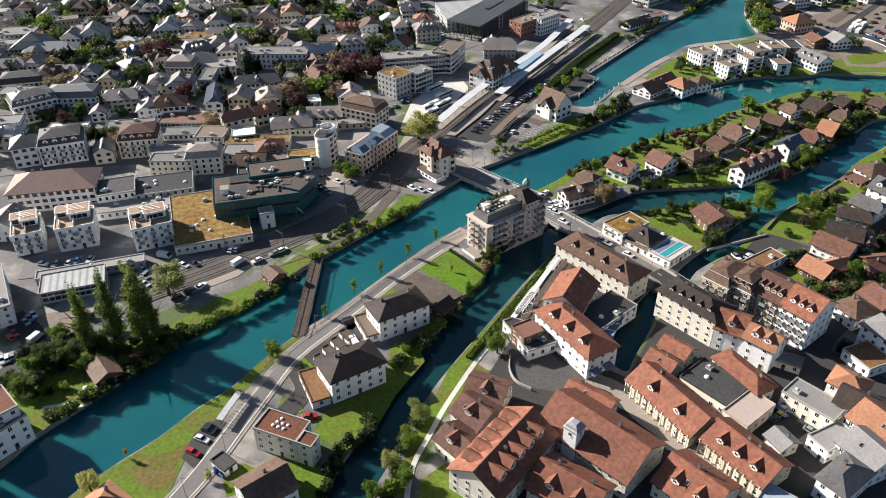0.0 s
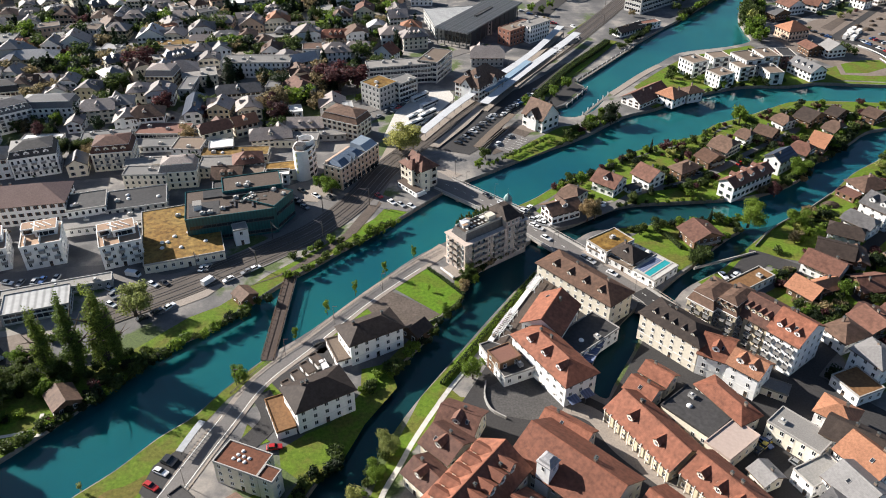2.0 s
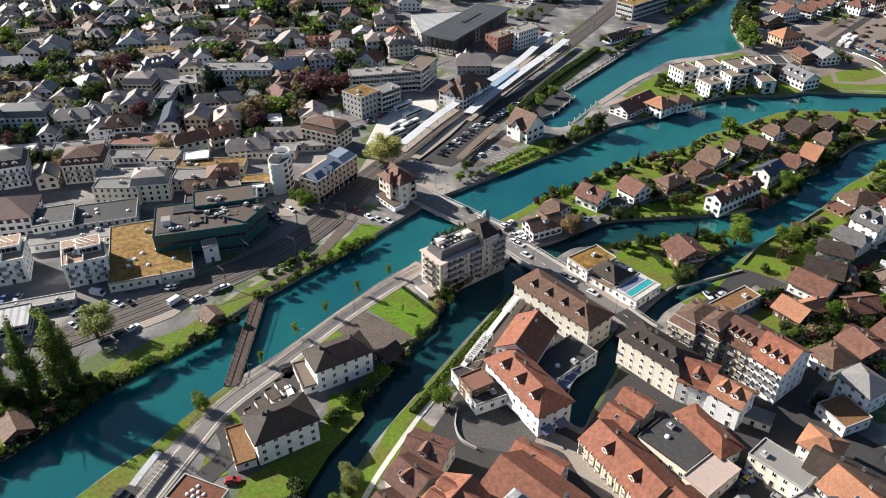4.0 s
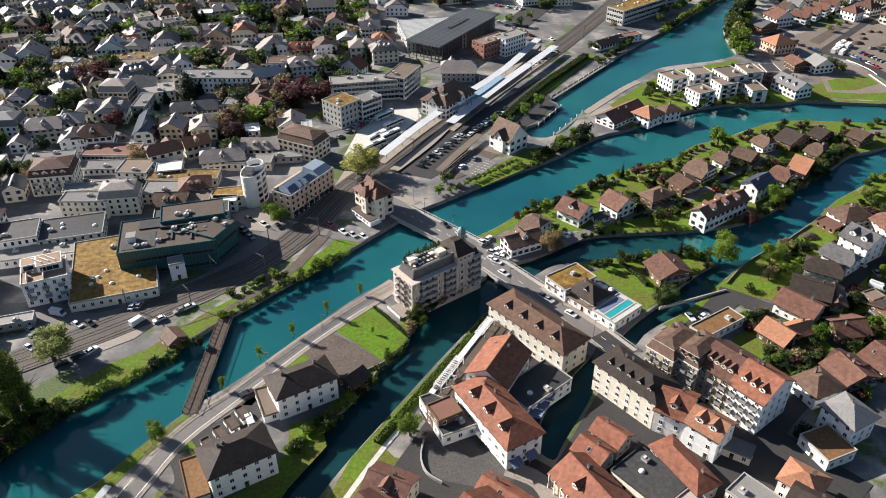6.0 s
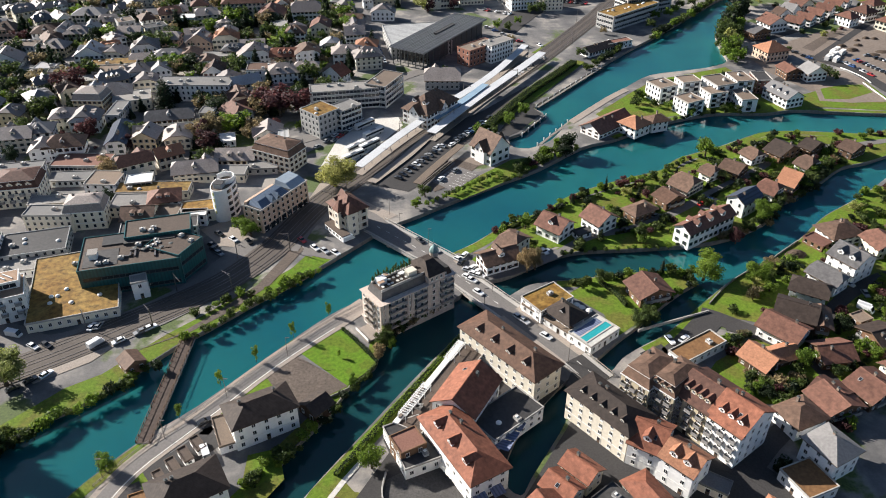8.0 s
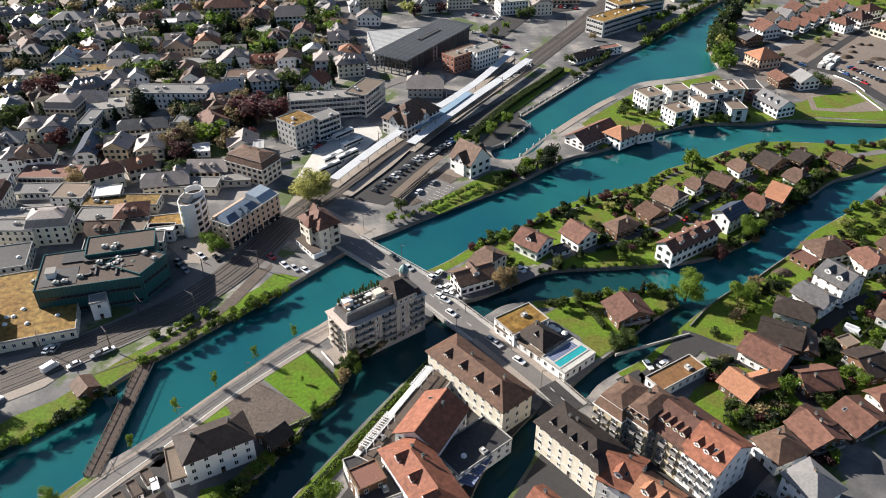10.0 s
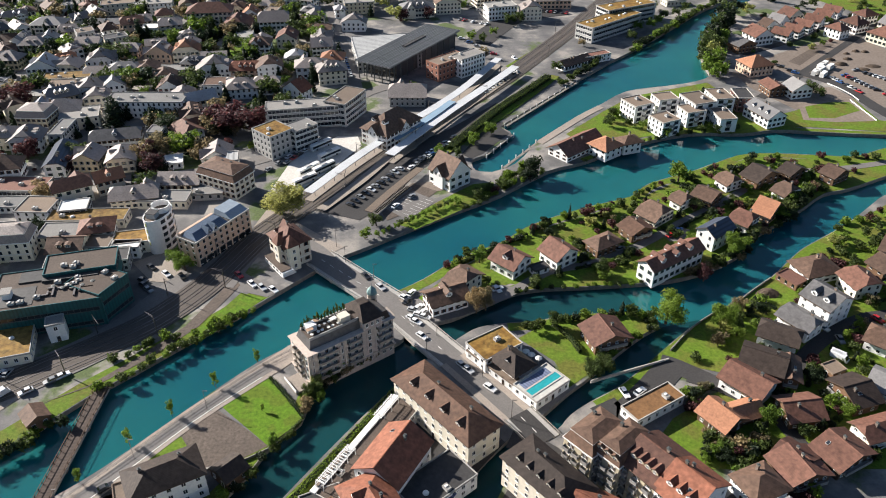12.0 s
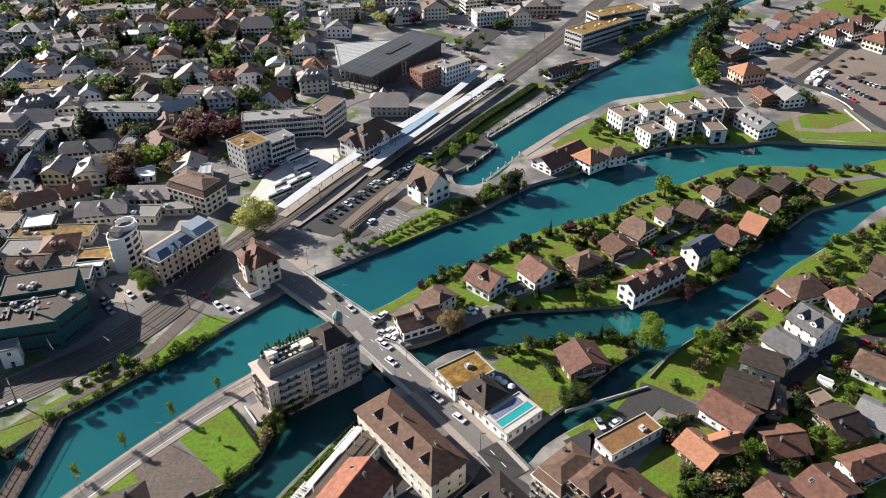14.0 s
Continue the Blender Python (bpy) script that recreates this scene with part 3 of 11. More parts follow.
    part("wing_roof", mesh_of("wing_roof", v, f, [tm, WOODTRIM], [1, 1, 1, 0, 0, 1, 1, 1, 1, 1]), q)
    for k in range(2 if ww > 4.5 else 1):
        part("window", window_mesh(1.15, 1.4, "plain"), q, pose(((k - 0.5) * ww * 0.4) if ww > 4.5 else 0, -0.9, h - 1.3))


def house(x, y, w, d, yaw, h, roof, wall, tile, ridge, floors, dormers=0, dsize=1.0, balconies=0, steep=1.0, cross=0, wide=0, name="", label="", category="", group="houses of the town"):
    town = cross < 0
    if town:
        tr = random.Random(int(x * 31 + y * 17))
        if wall == "white" and tr.random() < 0.35:
            wall = tr.choice(("cream", "cream", "yellow", "greyband" if roof == "flat" else "cream"))
        if wall == "brick":
            wall = "orangew"
        # town roofs swap to paler tiles that carry the distance haze
        tile = {"brown": tr.choice(("weathered", "brown")), "darkbrown": tr.choice(("weathered", "brown")), "darkgrey": tr.choice(("grey", "darkgrey")), "palegrey": tr.choice(("palegrey", "weathered", "weathered", "brown"))}.get(tile, tile)
        if roof in ("gable", "hip") and h >= 5 and min(w, d) > 8 and tr.random() < (0.62 if roof == "gable" else 0.3):
            roof = "halfhip"
    villa = not town and 50 < x < 260 and 205 < y < 400 and h < 6.5 and roof in ("gable", "hip") and w * d > 45
    if villa:
        h -= 0.7
        if roof == "gable" and wall != "wood" and int(x * 3 + y) % 2:
            roof = "halfhip"
    big = h >= 8.0 or w * d > 320
    small = h < 3.3 and w * d < 130
    name = name or ("shed" if small else "apartment_building" if big else "house")
    label = label or "%s %s with a %s roof of %s" % (TONE[wall], {"shed": "low shed", "apartment_building": "%d-storey building" % floors, "house": "%d-storey house" % floors if floors > 1 else "low house"}[name], FORM[roof], COVER[tile])
    category = category or {"shed": "shed", "apartment_building": "building", "house": "house"}[name]
    ob = thing(name, x, y, 0, yaw, label, category, group)
    FOOT.append((x, y, w, d, yaw))
    wm, tm = WALL[wall], ROOF[tile]
    low = h - (0.3 if roof == "flat" else 0.0)
    s = Shape().box(-w / 2, w / 2, -d / 2, d / 2, -0.4, low)
    span = d if ridge == "x" else w
    over = 0.35 if small else 1.15 if villa else 1.0 if town else 0.75
    vary = steep * (1.0 if y < 300 else rnd.uniform(0.95, 1.3) if town else 1.15)
    rise = span / 2 * (0.62 if tile in ("red", "orange") else 0.52) * vary
    if cross < 0 and not small and roof in ("gable", "hip", "halfhip") and h >= 5 and rnd.random() < 0.4:
        cross = 1
    cross = max(0, cross)
    if wall == "wood" and roof == "gable" and h >= 4:
        rise = span / 2 * 0.42
        over = 1.1
    if roof == "gable" and y < 330 and not small:
        ln = (w if ridge == "x" else d) + over * 1.5
        sx = [(-0.24, 0.16), (0.24, 0.16), (0.13, 0.36), (-0.13, 0.36)]
        cap = Shape().loft([[(u, q, h + rise + r) for q, r in sx] for u in (-ln / 2, ln / 2)])
        part("ridge_cap", cap.mesh("ridge_cap", [tm]), ob, pose(0, 0, 0, 0, 0, 0 if ridge == "x" else 90))
    if roof == "gable":
        z = rise + h
        if ridge == "x":
            for a, q in ((-1, (0, 1, 2)), (1, (2, 1, 0))):
                s.add([(a * w / 2, d / 2, h), (a * w / 2, -d / 2, h), (a * w / 2, 0, z)], [q])
        else:
            for a, q in ((-1, (0, 1, 2)), (1, (2, 1, 0))):
                s.add([(-w / 2, a * d / 2, h), (w / 2, a * d / 2, h), (0, a * d / 2, z)], [q])
        rm = gable_roof(w, d, h, rise, over, tm, ridge)
    elif roof == "halfhip":
        f = 0.5
        for a in (-1, 1):
            e, hs = (w / 2, d / 2) if ridge == "x" else (d / 2, w / 2)
            q = [(a * e, -hs, h), (a * e, hs, h), (a * e, hs * (1 - f), h + rise * f), (a * e, -hs * (1 - f), h + rise * f)]
            q = q if ridge == "x" else [(-v, u, z) for u, v, z in q]
            s.add(q, [(0, 1, 2, 3) if a > 0 else (3, 2, 1, 0)])
        rm = half_hip_roof(w, d, h, rise, over, tm, ridge)
    elif roof == "hip":
        rise = min(w, d) / 2 * 0.62 * min(vary, 1.45)
        rm = hip_roof(w, d, h, rise, over, tm)
    elif roof == "mansard":
        rm = mansard_roof(w, d, h, tm)
    else:
        rm = flat_roof(w, d, h, tm, tm if small or tile == "pinkflat" or (tile == "dark" and h == 5.0 and x < 85 and y < 170) else TRIM if tile == "terrace" else wm if wall in ("grey", "teal", "brick", "wood") else CONCRETE)
    if big and floors > 2 and roof != "flat":
        s.box(-w / 2 - 0.06, w / 2 + 0.06, -d / 2 - 0.06, d / 2 + 0.06, 3.05, 3.3, 1)
    part("wall", s.mesh("wall", [wm, TRIM]), ob)
    part("roof", rm, ob)
    near = y < 275
    fh = (h - 0.2) / floors
    wh = min(1.5, fh * 0.52) if wall != "greyband" else 1.75
    style = "shutter" if wall == "yellow" and near and big else "plain"
    far = Shape()
    shutters = not near and wall in ("white", "cream", "yellow", "orangew") and roof != "flat" and int(x * 5 + y) % 3 > 0
    for side, (length, off, turn) in enumerate(((w, d / 2, 0), (d, w / 2, 90), (w, d / 2, 180), (d, w / 2, 270))):
        if small and side not in (0, 1):
            continue
        step = (2.7 if not big or roof == "flat" else 3.1) if near else 2.15 + (x * 7.3 + y * 3.1) % 0.8
        large = wide and side == 1
        if large:
            step = 4.2
        seen = near and not unseen(x, y, yaw + turn)
        n = max(1, int((length - 0.6) / step))
        gap = length / n
        base = pose(0, 0, 0, 0, 0, turn)
        for k in range(floors):
            z = 0.25 + k * fh + fh * 0.28
            if wall == "teal" and (k + side) % 2:
                continue
            if wall in ("greyband", "teal"):
                part("window_band", window_band(round(length * 0.94, 1), round(wh, 1), wall == "teal"), ob, base @ pose(0, -off, z))
                continue
            for a in range(n):
                wx = (a - (n - 1) / 2) * gap
                if not seen:
                    hw = 1.3 if large else 0.45 + (x * 3.7) % 0.14
                    leafy = ((hw, hw + 0.42, -0.09, 0, wh, 2), (-hw - 0.42, -hw, -0.09, 0, wh, 2)) if shutters else ()
                    for x0, x1, y0, z0, z1, m in leafy + ((-hw, hw, -0.04, -0.3 if large else 0, wh, 1), (-hw - 0.1, hw + 0.1, -0.14, -0.42 if large else -0.12, -0.3 if large else 0, 0)):
                        pts = [base @ Vector((wx + p, -off + q, z + r)) for r in (z0, z1) for p, q in ((x0, y0), (x1, y0), (x1, 0.02), (x0, 0.02))]
                        far.add([tuple(p) for p in pts], [(4, 5, 6, 7), (0, 1, 5, 4), (1, 2, 6, 5), (3, 0, 4, 7)], m)
                elif k == 0 and a == n // 2 and side in (0, 2):
                    part("door", door_mesh(), ob, base @ pose(wx, -off, 0.05))
                else:
                    part("window", window_mesh(1.15 if style == "plain" else 1.0, round(wh, 1), style), ob, base @ pose(wx, -off, z))
    if far.v:
        tagged(part("glazing", far.mesh("glazing", [TRIM, GLASS, SHUTTER[int(x + y) % 3]]), ob), kind="stuff")
    if town and roof in ("gable", "hip", "halfhip") and not small and rise > 2.2:
        run, half = (w, d / 2) if ridge == "x" or roof == "hip" else (d, w / 2)
        sl = rise / (min(w, d) / 2 if roof == "hip" else half)
        turn = 0 if ridge == "x" or roof == "hip" else tr.choice((90, 270))
        cnt = tr.choice((0, 1, 1, 2, 2, 3)) if run > 10 else tr.choice((0, 1, 1))
        for a in range(cnt):
            u = (a - (cnt - 1) / 2) * run * 0.55 / max(cnt, 1)
            small_dormer(ob, pose(0, 0, 0, 0, 0, turn) @ pose(u, -half * 0.74, h + sl * half * 0.26 + 0.2), wall, tile, cnt == 2)
    if roof in ("gable", "hip", "mansard", "halfhip") and not small:
        for a in range(2 if w * d > 150 else 1):
            cx = rnd.uniform(-0.3, 0.3) * w if ridge == "x" or roof not in ("gable", "halfhip") else rnd.uniform(0.08, 0.2) * w
            cy = rnd.uniform(0.05, 0.15) * d if ridge == "x" or roof not in ("gable", "halfhip") else rnd.uniform(-0.3, 0.3) * d
            frac = 1 - abs(cy if ridge == "x" or roof not in ("gable", "halfhip") else cx) / (span / 2)
            zz = h + rise * frac if roof in ("gable", "halfhip") else h + (3.6 if roof == "mansard" else rise * 0.7)
            part("chimney", chimney_mesh(1.3), ob, pose(cx, cy, zz))
    if dormers:
        run = w if ridge == "x" else d
        sides = ((0,) if ridge == "x" else (90, 270)) if roof != "mansard" else (0,)
        for turn in sides:
            half = d / 2 if turn == 0 else w / 2
            for a in range(dormers):
                u = (a - (dormers - 1) / 2) * (run * 0.82 / dormers)
                if roof == "mansard":
                    m = pose(0, 0, 0, 0, 0, turn) @ pose(u, -half + 0.35, h + 0.9)
                else:
                    slope = (rise / half) if roof == "gable" else (rise / (min(w, d) / 2))
                    m = pose(0, 0, 0, 0, 0, turn) @ pose(u, -half * 0.72, h + slope * half * 0.28 + 0.15)
                dormer(ob, m @ Matrix.Scale(dsize, 4), wall if wall != "timber" else "cream", tile)
    for k in range(cross):
        side = (0, 90, 180, 270)[(int(x * 3 + y) % 4) if cross == 1 and y > 300 else k]
        ln, half = (w, d / 2) if side in (0, 180) else (d, w / 2)
        if roof in ("gable", "halfhip") and (ridge == "x") != (side in (0, 180)):
            side = (side + 90) % 360
            ln, half = (w, d / 2) if side in (0, 180) else (d, w / 2)
        ww = min(ln * 0.45, 6.0)
        wing(ob, pose(0, 0, 0, 0, 0, side) @ pose((0.22 if (x + y) % 2 > 1 else -0.22) * ln * (1 if cross == 1 else 0), -half, 0), ww, half, h, min(rise * 0.86, ww * 0.62), wm, tm)
    if tile == "terrace":
        for u0, u1, v0, v1, zz in ((-0.12, 0.42, -0.1, 0.42, 2.6), (-0.46, -0.16, 0.1, 0.46, 2.3)):
            q = part("penthouse", Shape().box(u0 * w, u1 * w, v0 * d, v1 * d, h, h + zz).mesh("penthouse", [wm]), ob)
            part("roof", Shape().box(u0 * w - 0.25, u1 * w + 0.25, v0 * d - 0.25, v1 * d + 0.25, h + zz, h + zz + 0.3).box(u0 * w + 0.1, u1 * w - 0.1, v0 * d + 0.1, v1 * d - 0.1, h + zz + 0.3, h + zz + 0.34, 1).mesh("roof", [TRIM, ROOF["terrace"]]), q)
            part("window_band", window_band(round((u1 - u0) * w * 0.8, 1), 1.8), q, pose((u0 + u1) / 2 * w, v0 * d, h + 0.3))
        for u in (-0.1, 0.05, 0.2):
            part("roof_fin", Shape().box(-0.18, 0.18, -2.4, 2.4, 0, 0.5).mesh("roof_fin", [TRIM]), ob, pose(u * w, 0.15 * d, h + 2.9, 0, 0, 40))
        for u in (-0.36, 0.0):
            part("terrace_screen", Shape().box(u * w - 0.1, u * w + 0.1, -d * 0.48, -d * 0.12, h, h + 1.5).mesh("terrace_screen", [TRIM]), ob)
    for k in range(1, floors):
        for a in range(balconies):
            balcony(ob, (pose(0, 0, 0, 0, 0, 90) @ pose((a - (balconies - 1) / 2) * d / balconies, -w / 2, 0.25 + k * fh)) if wide else pose((a - (balconies - 1) / 2) * w / balconies, -d / 2, 0.25 + k * fh), 2.0)
    if wall == "wood" and roof == "gable" and not small and h >= 4 and y < 340:
        m = pose(0, -d / 2, h * 0.55) if ridge == "y" else pose(0, 0, 0, 0, 0, 90) @ pose(0, -w / 2, h * 0.55)
        balcony(ob, m, round((w if ridge == "y" else d) * 0.8, 1))
    if wall == "timber":
        post = Shape().box(-0.12, 0.12, -1.3, -1.06, 0, h + 0.2).mesh("timber_post", [CLOTH])
        for a in range(int(w / 2.4) + 1):
            part("timber_post", post, ob, pose(-w / 2 + 0.3 + a * (w - 0.6) / int(w / 2.4), -d / 2 + 0.5, 0))
    if roof == "flat" and w * d > 110 and not (tile == "redsedum" and near) and tile not in ("deck", "pinkflat", "corrugated", "palecorr", "white", "blueflat"):
        for a in range(min(8, int(w * d / 90))):
            kind = "dome" if tile in ("moss", "dark", "redsedum") and a else "box"
            part("skylight", skylight_mesh(kind), ob, pose(rnd.uniform(-0.38, 0.38) * w, rnd.uniform(-0.38, 0.38) * d, h))
    if tile == "redsedum" and near and 60 < w * d <= 300:
        for a in range(7):
            q = part("skylight", skylight_mesh("dome"), ob, pose(-0.05 * w + (a % 3) * 1.7 - 1.5 + (a // 3) * 0.5, 0.02 * d + (a // 3) * 1.5 - 1.2, h))
            q.scale = (0.62, 0.62, 0.6)
    if roof in ("gable", "hip") and not small and rnd.random() < 0.5 and near:
        if roof == "gable":
            ang = math.degrees(math.atan2(rise, span / 2))
            u = rnd.uniform(-0.3, 0.3)
            if ridge == "x":
                m = pose(u * w, -d / 4, h + rise / 2 + 0.30, ang, 0, 0)
            else:
                m = pose(w / 4, u * d, h + rise / 2 + 0.30, 0, ang, 0)
            part("skylight", skylight_mesh("pane"), ob, m)
    return ob


# ---- single large buildings of the station side
def plant_on(ob, w, d, h):
    """Bitumen decks, a white stair head, ducts and fans on a flat roof."""
    for u0, u1, v0, v1, z in ((-0.46, -0.12, -0.42, 0.05, 0.14), (-0.08, 0.44, 0.10, 0.42, 0.9), (-0.30, 0.10, 0.16, 0.44, 0.5)):
        part("roof_deck", Shape().box(u0 * w, u1 * w, v0 * d, v1 * d, h, h + z).mesh("roof_deck", [ROOF["dark"]]), ob)
    part("stair_head", Shape().box(-0.40 * w, -0.32 * w, -0.22 * d, -0.08 * d, h + 0.14, h + 2.5, 0).box(-0.41 * w, -0.31 * w, -0.24 * d, -0.06 * d, h + 2.5, h + 2.65, 1).mesh("stair_head", [WALL["white"], ROOF["greyflat"]]), ob)
    for k in range(5):
        part("duct", Shape().box(-2.2, 2.2, -0.3, 0.3, 0, 0.6).box(1.6, 2.2, -0.3, 1.9, 0.1, 0.7).mesh("duct", [STEEL]), ob, pose((-0.05 + 0.1 * k) * w, (-0.25 + 0.07 * (k % 3)) * d, h, 0, 0, (0, 90, 0, 90, 180)[k]))
        part("fan", Shape().tube(0, 0, 0, 0.7, 0.7, 0.7, 10).tube(0, 0, 0.7, 0.8, 0.8, 0.3, 10).mesh("fan", [DARKSTEEL]), ob, pose((0.04 + 0.09 * k) * w, -0.05 * d - (k % 2) * 1.6, h))
    return ob


def apricot_block(x, y):
    """Four storeys under a blue metal roof with two pointed dormers, a sunken terrace and a pale end roof."""
    w, d, h = 9.5, 28.4, 10.6
    ob = house(x, y, w, d, -30, h, "flat", "orangew", "dark", "x", 4, label="apricot four-storey building with a blue metal roof beside the railway")
    a = [(-3.2, -13.0), (4.5, -13.0), (4.5, 3.4), (-3.2, 3.4)]
    b = [(-2.2, -11.6), (1.2, -11.6), (1.2, 2.4), (-2.2, 2.4)]
    part("metal_roof", Shape().loft([[(p, q, h + 0.1) for p, q in a], [(p, q, h + 1.9) for p, q in b]]).mesh("metal_roof", [ROOF["bluemetal"]]), ob, None, "blue standing-seam roof")
    for v in (-6.4, -3.2):
        q = part("pointed_dormer", Shape().add([(4.6, v - 1.3, h + 0.1), (4.6, v + 1.3, h + 0.1), (4.6, v, h + 2.9), (0.6, v - 1.3, h + 0.1), (0.6, v + 1.3, h + 0.1), (0.6, v, h + 2.9)], [(0, 1, 2), (5, 4, 3), (1, 4, 5, 2), (3, 0, 2, 5)], 0).mesh("pointed_dormer", [ROOF["bluemetal"]]), ob)
        part("window", window_mesh(1.15, 1.2, "plain"), q, pose(4.6, v, h + 0.3, 0, 0, 90))
    part("end_roof", Shape().loft([[(-4.4, 4.6, h + 0.2), (4.6, 4.6, h + 0.2), (4.6, 13.9, h + 0.2), (-4.4, 13.9, h + 0.2)], [(-4.0, 5.0, h + 2.6), (1.2, 5.0, h + 2.0), (1.2, 13.5, h + 2.0), (-4.0, 13.5, h + 2.6)]]).mesh("end_roof", [ROOF["blueflat"]]), ob, None, "pale sheet-metal end roof")
    part("terrace_wall", Shape().box(-4.5, -3.4, -13.2, 3.4, h, h + 1.2).mesh("terrace_wall", [WALL["orangew"]]), ob)
    for k in range(8):
        part("shopfront", Shape().box(-1.35, 1.35, -0.09, 0.05, 0.1, 2.9, 0).box(-1.25, 1.25, -0.11, 0.0, 0.2, 2.7, 1).mesh("shopfront", [DARKSTEEL, GLASS]), ob, pose(0, 0, 0, 0, 0, 90) @ pose(-12.0 + k * 3.4, -w / 2, 0))
    return ob


def round_tower(x, y):
    """A white oval tower with curved window bands, green panels and an open ring on its roof."""
    ob = thing("round_tower", x, y, 0, -12, "white oval tower block with curved window bands and a roof ring", "tower", "houses of the town")
    FOOT.append((x, y, 10, 16, -12))
    H, n = 14.6, 40
    oval = lambda o, z: [((4.4 + o) * math.cos(6.28319 * k / n), (7.4 + o) * math.sin(6.28319 * k / n), z) for k in range(n)]
    part("wall", Shape().loft([oval(0, -0.3), oval(0, H), oval(-0.3, H), oval(-0.3, H - 0.5)]).mesh("wall", [WALL["white"]]), ob)
    part("roof", Shape().loft([oval(-0.32, H - 0.6), oval(-0.32, H - 0.42)]).mesh("roof", [ROOF["brownflat"]]), ob)
    for f in range(5):
        z = 1.2 + f * 2.75
        s = Shape()
        for k in range(n):
            a = (k + 0.5) / n * 360
            if k % 3 == 2 or not (318 < a or a < 62):
                continue
            p = [(r * c[0], r * c[1]) for r in (1.0,) for c in ((oval(0.06, 0)[k][:2]), (oval(0.06, 0)[(k + 1) % n][:2]), (oval(-0.1, 0)[(k + 1) % n][:2]), (oval(-0.1, 0)[k][:2]))]
            s.loft([[(u, v, z) for u, v in p], [(u, v, z + 1.5) for u, v in p]])
        part("window_band", s.mesh("window_band", [GLASS]), ob)
        if f:
            q = oval(0.09, 0)[int(n * 0.71)], oval(0.09, 0)[int(n * 0.71) + 1]
            part("green_panel", Shape().loft([[(q[0][0], q[0][1], z), (q[1][0], q[1][1], z), (q[1][0] * 0.97, q[1][1] * 0.97, z), (q[0][0] * 0.97, q[0][1] * 0.97, z)], [(q[0][0], q[0][1], z + 1.4), (q[1][0], q[1][1], z + 1.4), (q[1][0] * 0.97, q[1][1] * 0.97, z + 1.4), (q[0][0] * 0.97, q[0][1] * 0.97, z + 1.4)]]).mesh("green_panel", [LEAFPANEL]), ob)
    ring = lambda r, z: [(r * math.cos(0.2618 * k), 2.6 + r * math.sin(0.2618 * k), z) for k in range(24)]
    part("roof_ring", Shape().loft([ring(3.6, H - 0.5), ring(3.6, H + 1.9), ring(3.3, H + 1.9), ring(3.3, H - 0.4)], 0, False).mesh("roof_ring", [WALL["white"]]), ob)
    part("roof_hut", Shape().box(-2.0, 1.6, -4.6, -1.4, H - 0.5, H + 1.6, 0).box(-2.2, 1.8, -4.8, -1.2, H + 1.6, H + 1.8, 1).mesh("roof_hut", [WALL["grey"], ROOF["dark"]]), ob)
    part("flue", Shape().tube(-2.6, 0.2, H - 0.5, H + 3.4, 0.3, 0.3, 8).mesh("flue", [STEEL]), ob)
    return ob


def exhibition_hall(x, y):
    """A long hall under one ribbed metal roof that juts out on columns at its near end."""
    ob = thing("exhibition_hall", x, y, 0, -31, "long charcoal hall under a ribbed grey roof on columns", "hall", "houses of the town")
    w, d, H = 24.4, 76.0, 10.2
    FOOT.append((x, y, w, d, -31))
    part("wall", Shape().box(-w / 2 + 1.2, w / 2 - 3.4, -d / 2 + 11.0, d / 2 - 1.0, -0.3, H).mesh("wall", [WALL["charcoal"]]), ob)
    s = Shape().loft([[(-w / 2, -d / 2, H), (w / 2, -d / 2, H), (w / 2, d / 2, H), (-w / 2, d / 2, H)], [(-w / 2, -d / 2, H + 0.7), (w / 2, -d / 2, H + 0.7), (w / 2, d / 2, H + 0.7), (-w / 2, d / 2, H + 0.7)]])
    q = part("roof", s.mesh("roof", [ROOF["corrugated"]]), ob)
    rib = Shape().box(-0.16, 0.16, -d / 2, d / 2, H + 0.7, H + 1.05).mesh("rib", [ROOF["palecorr"]])
    for k in range(17):
        part("rib", rib, q, pose(-w / 2 + 0.5 + k * (w - 1.0) / 16, 0, 0))
    part("roof_light", Shape().box(-1.2, 1.2, -6, 16, H + 0.7, H + 1.7).mesh("roof_light", [ROOF["dark"]]), ob)
    cm = Shape().tube(0, 0, -0.2, H, 0.3, 0.3, 8).mesh("column", [DARKSTEEL])
    for v in (-d / 2 + 1.5, -d / 2 + 6.0):
        for k in range(5):
            part("column", cm, ob, pose(-w / 2 + 1.5 + k * (w - 3.0) / 4, v, 0))
    for k in range(10):
        part("column", cm, ob, pose(w / 2 - 1.0, -d / 2 + 12 + k * 6.6, 0))
    part("window_band", window_band(20.0, 3.0, True), ob, pose(-1.2, -d / 2 + 11.0, 0.6))
    return ob


LEAFPANEL = surface("yellow_green_panel", (0.42, 0.44, 0.16), 0.15, 1.0, 0.2, each=0)


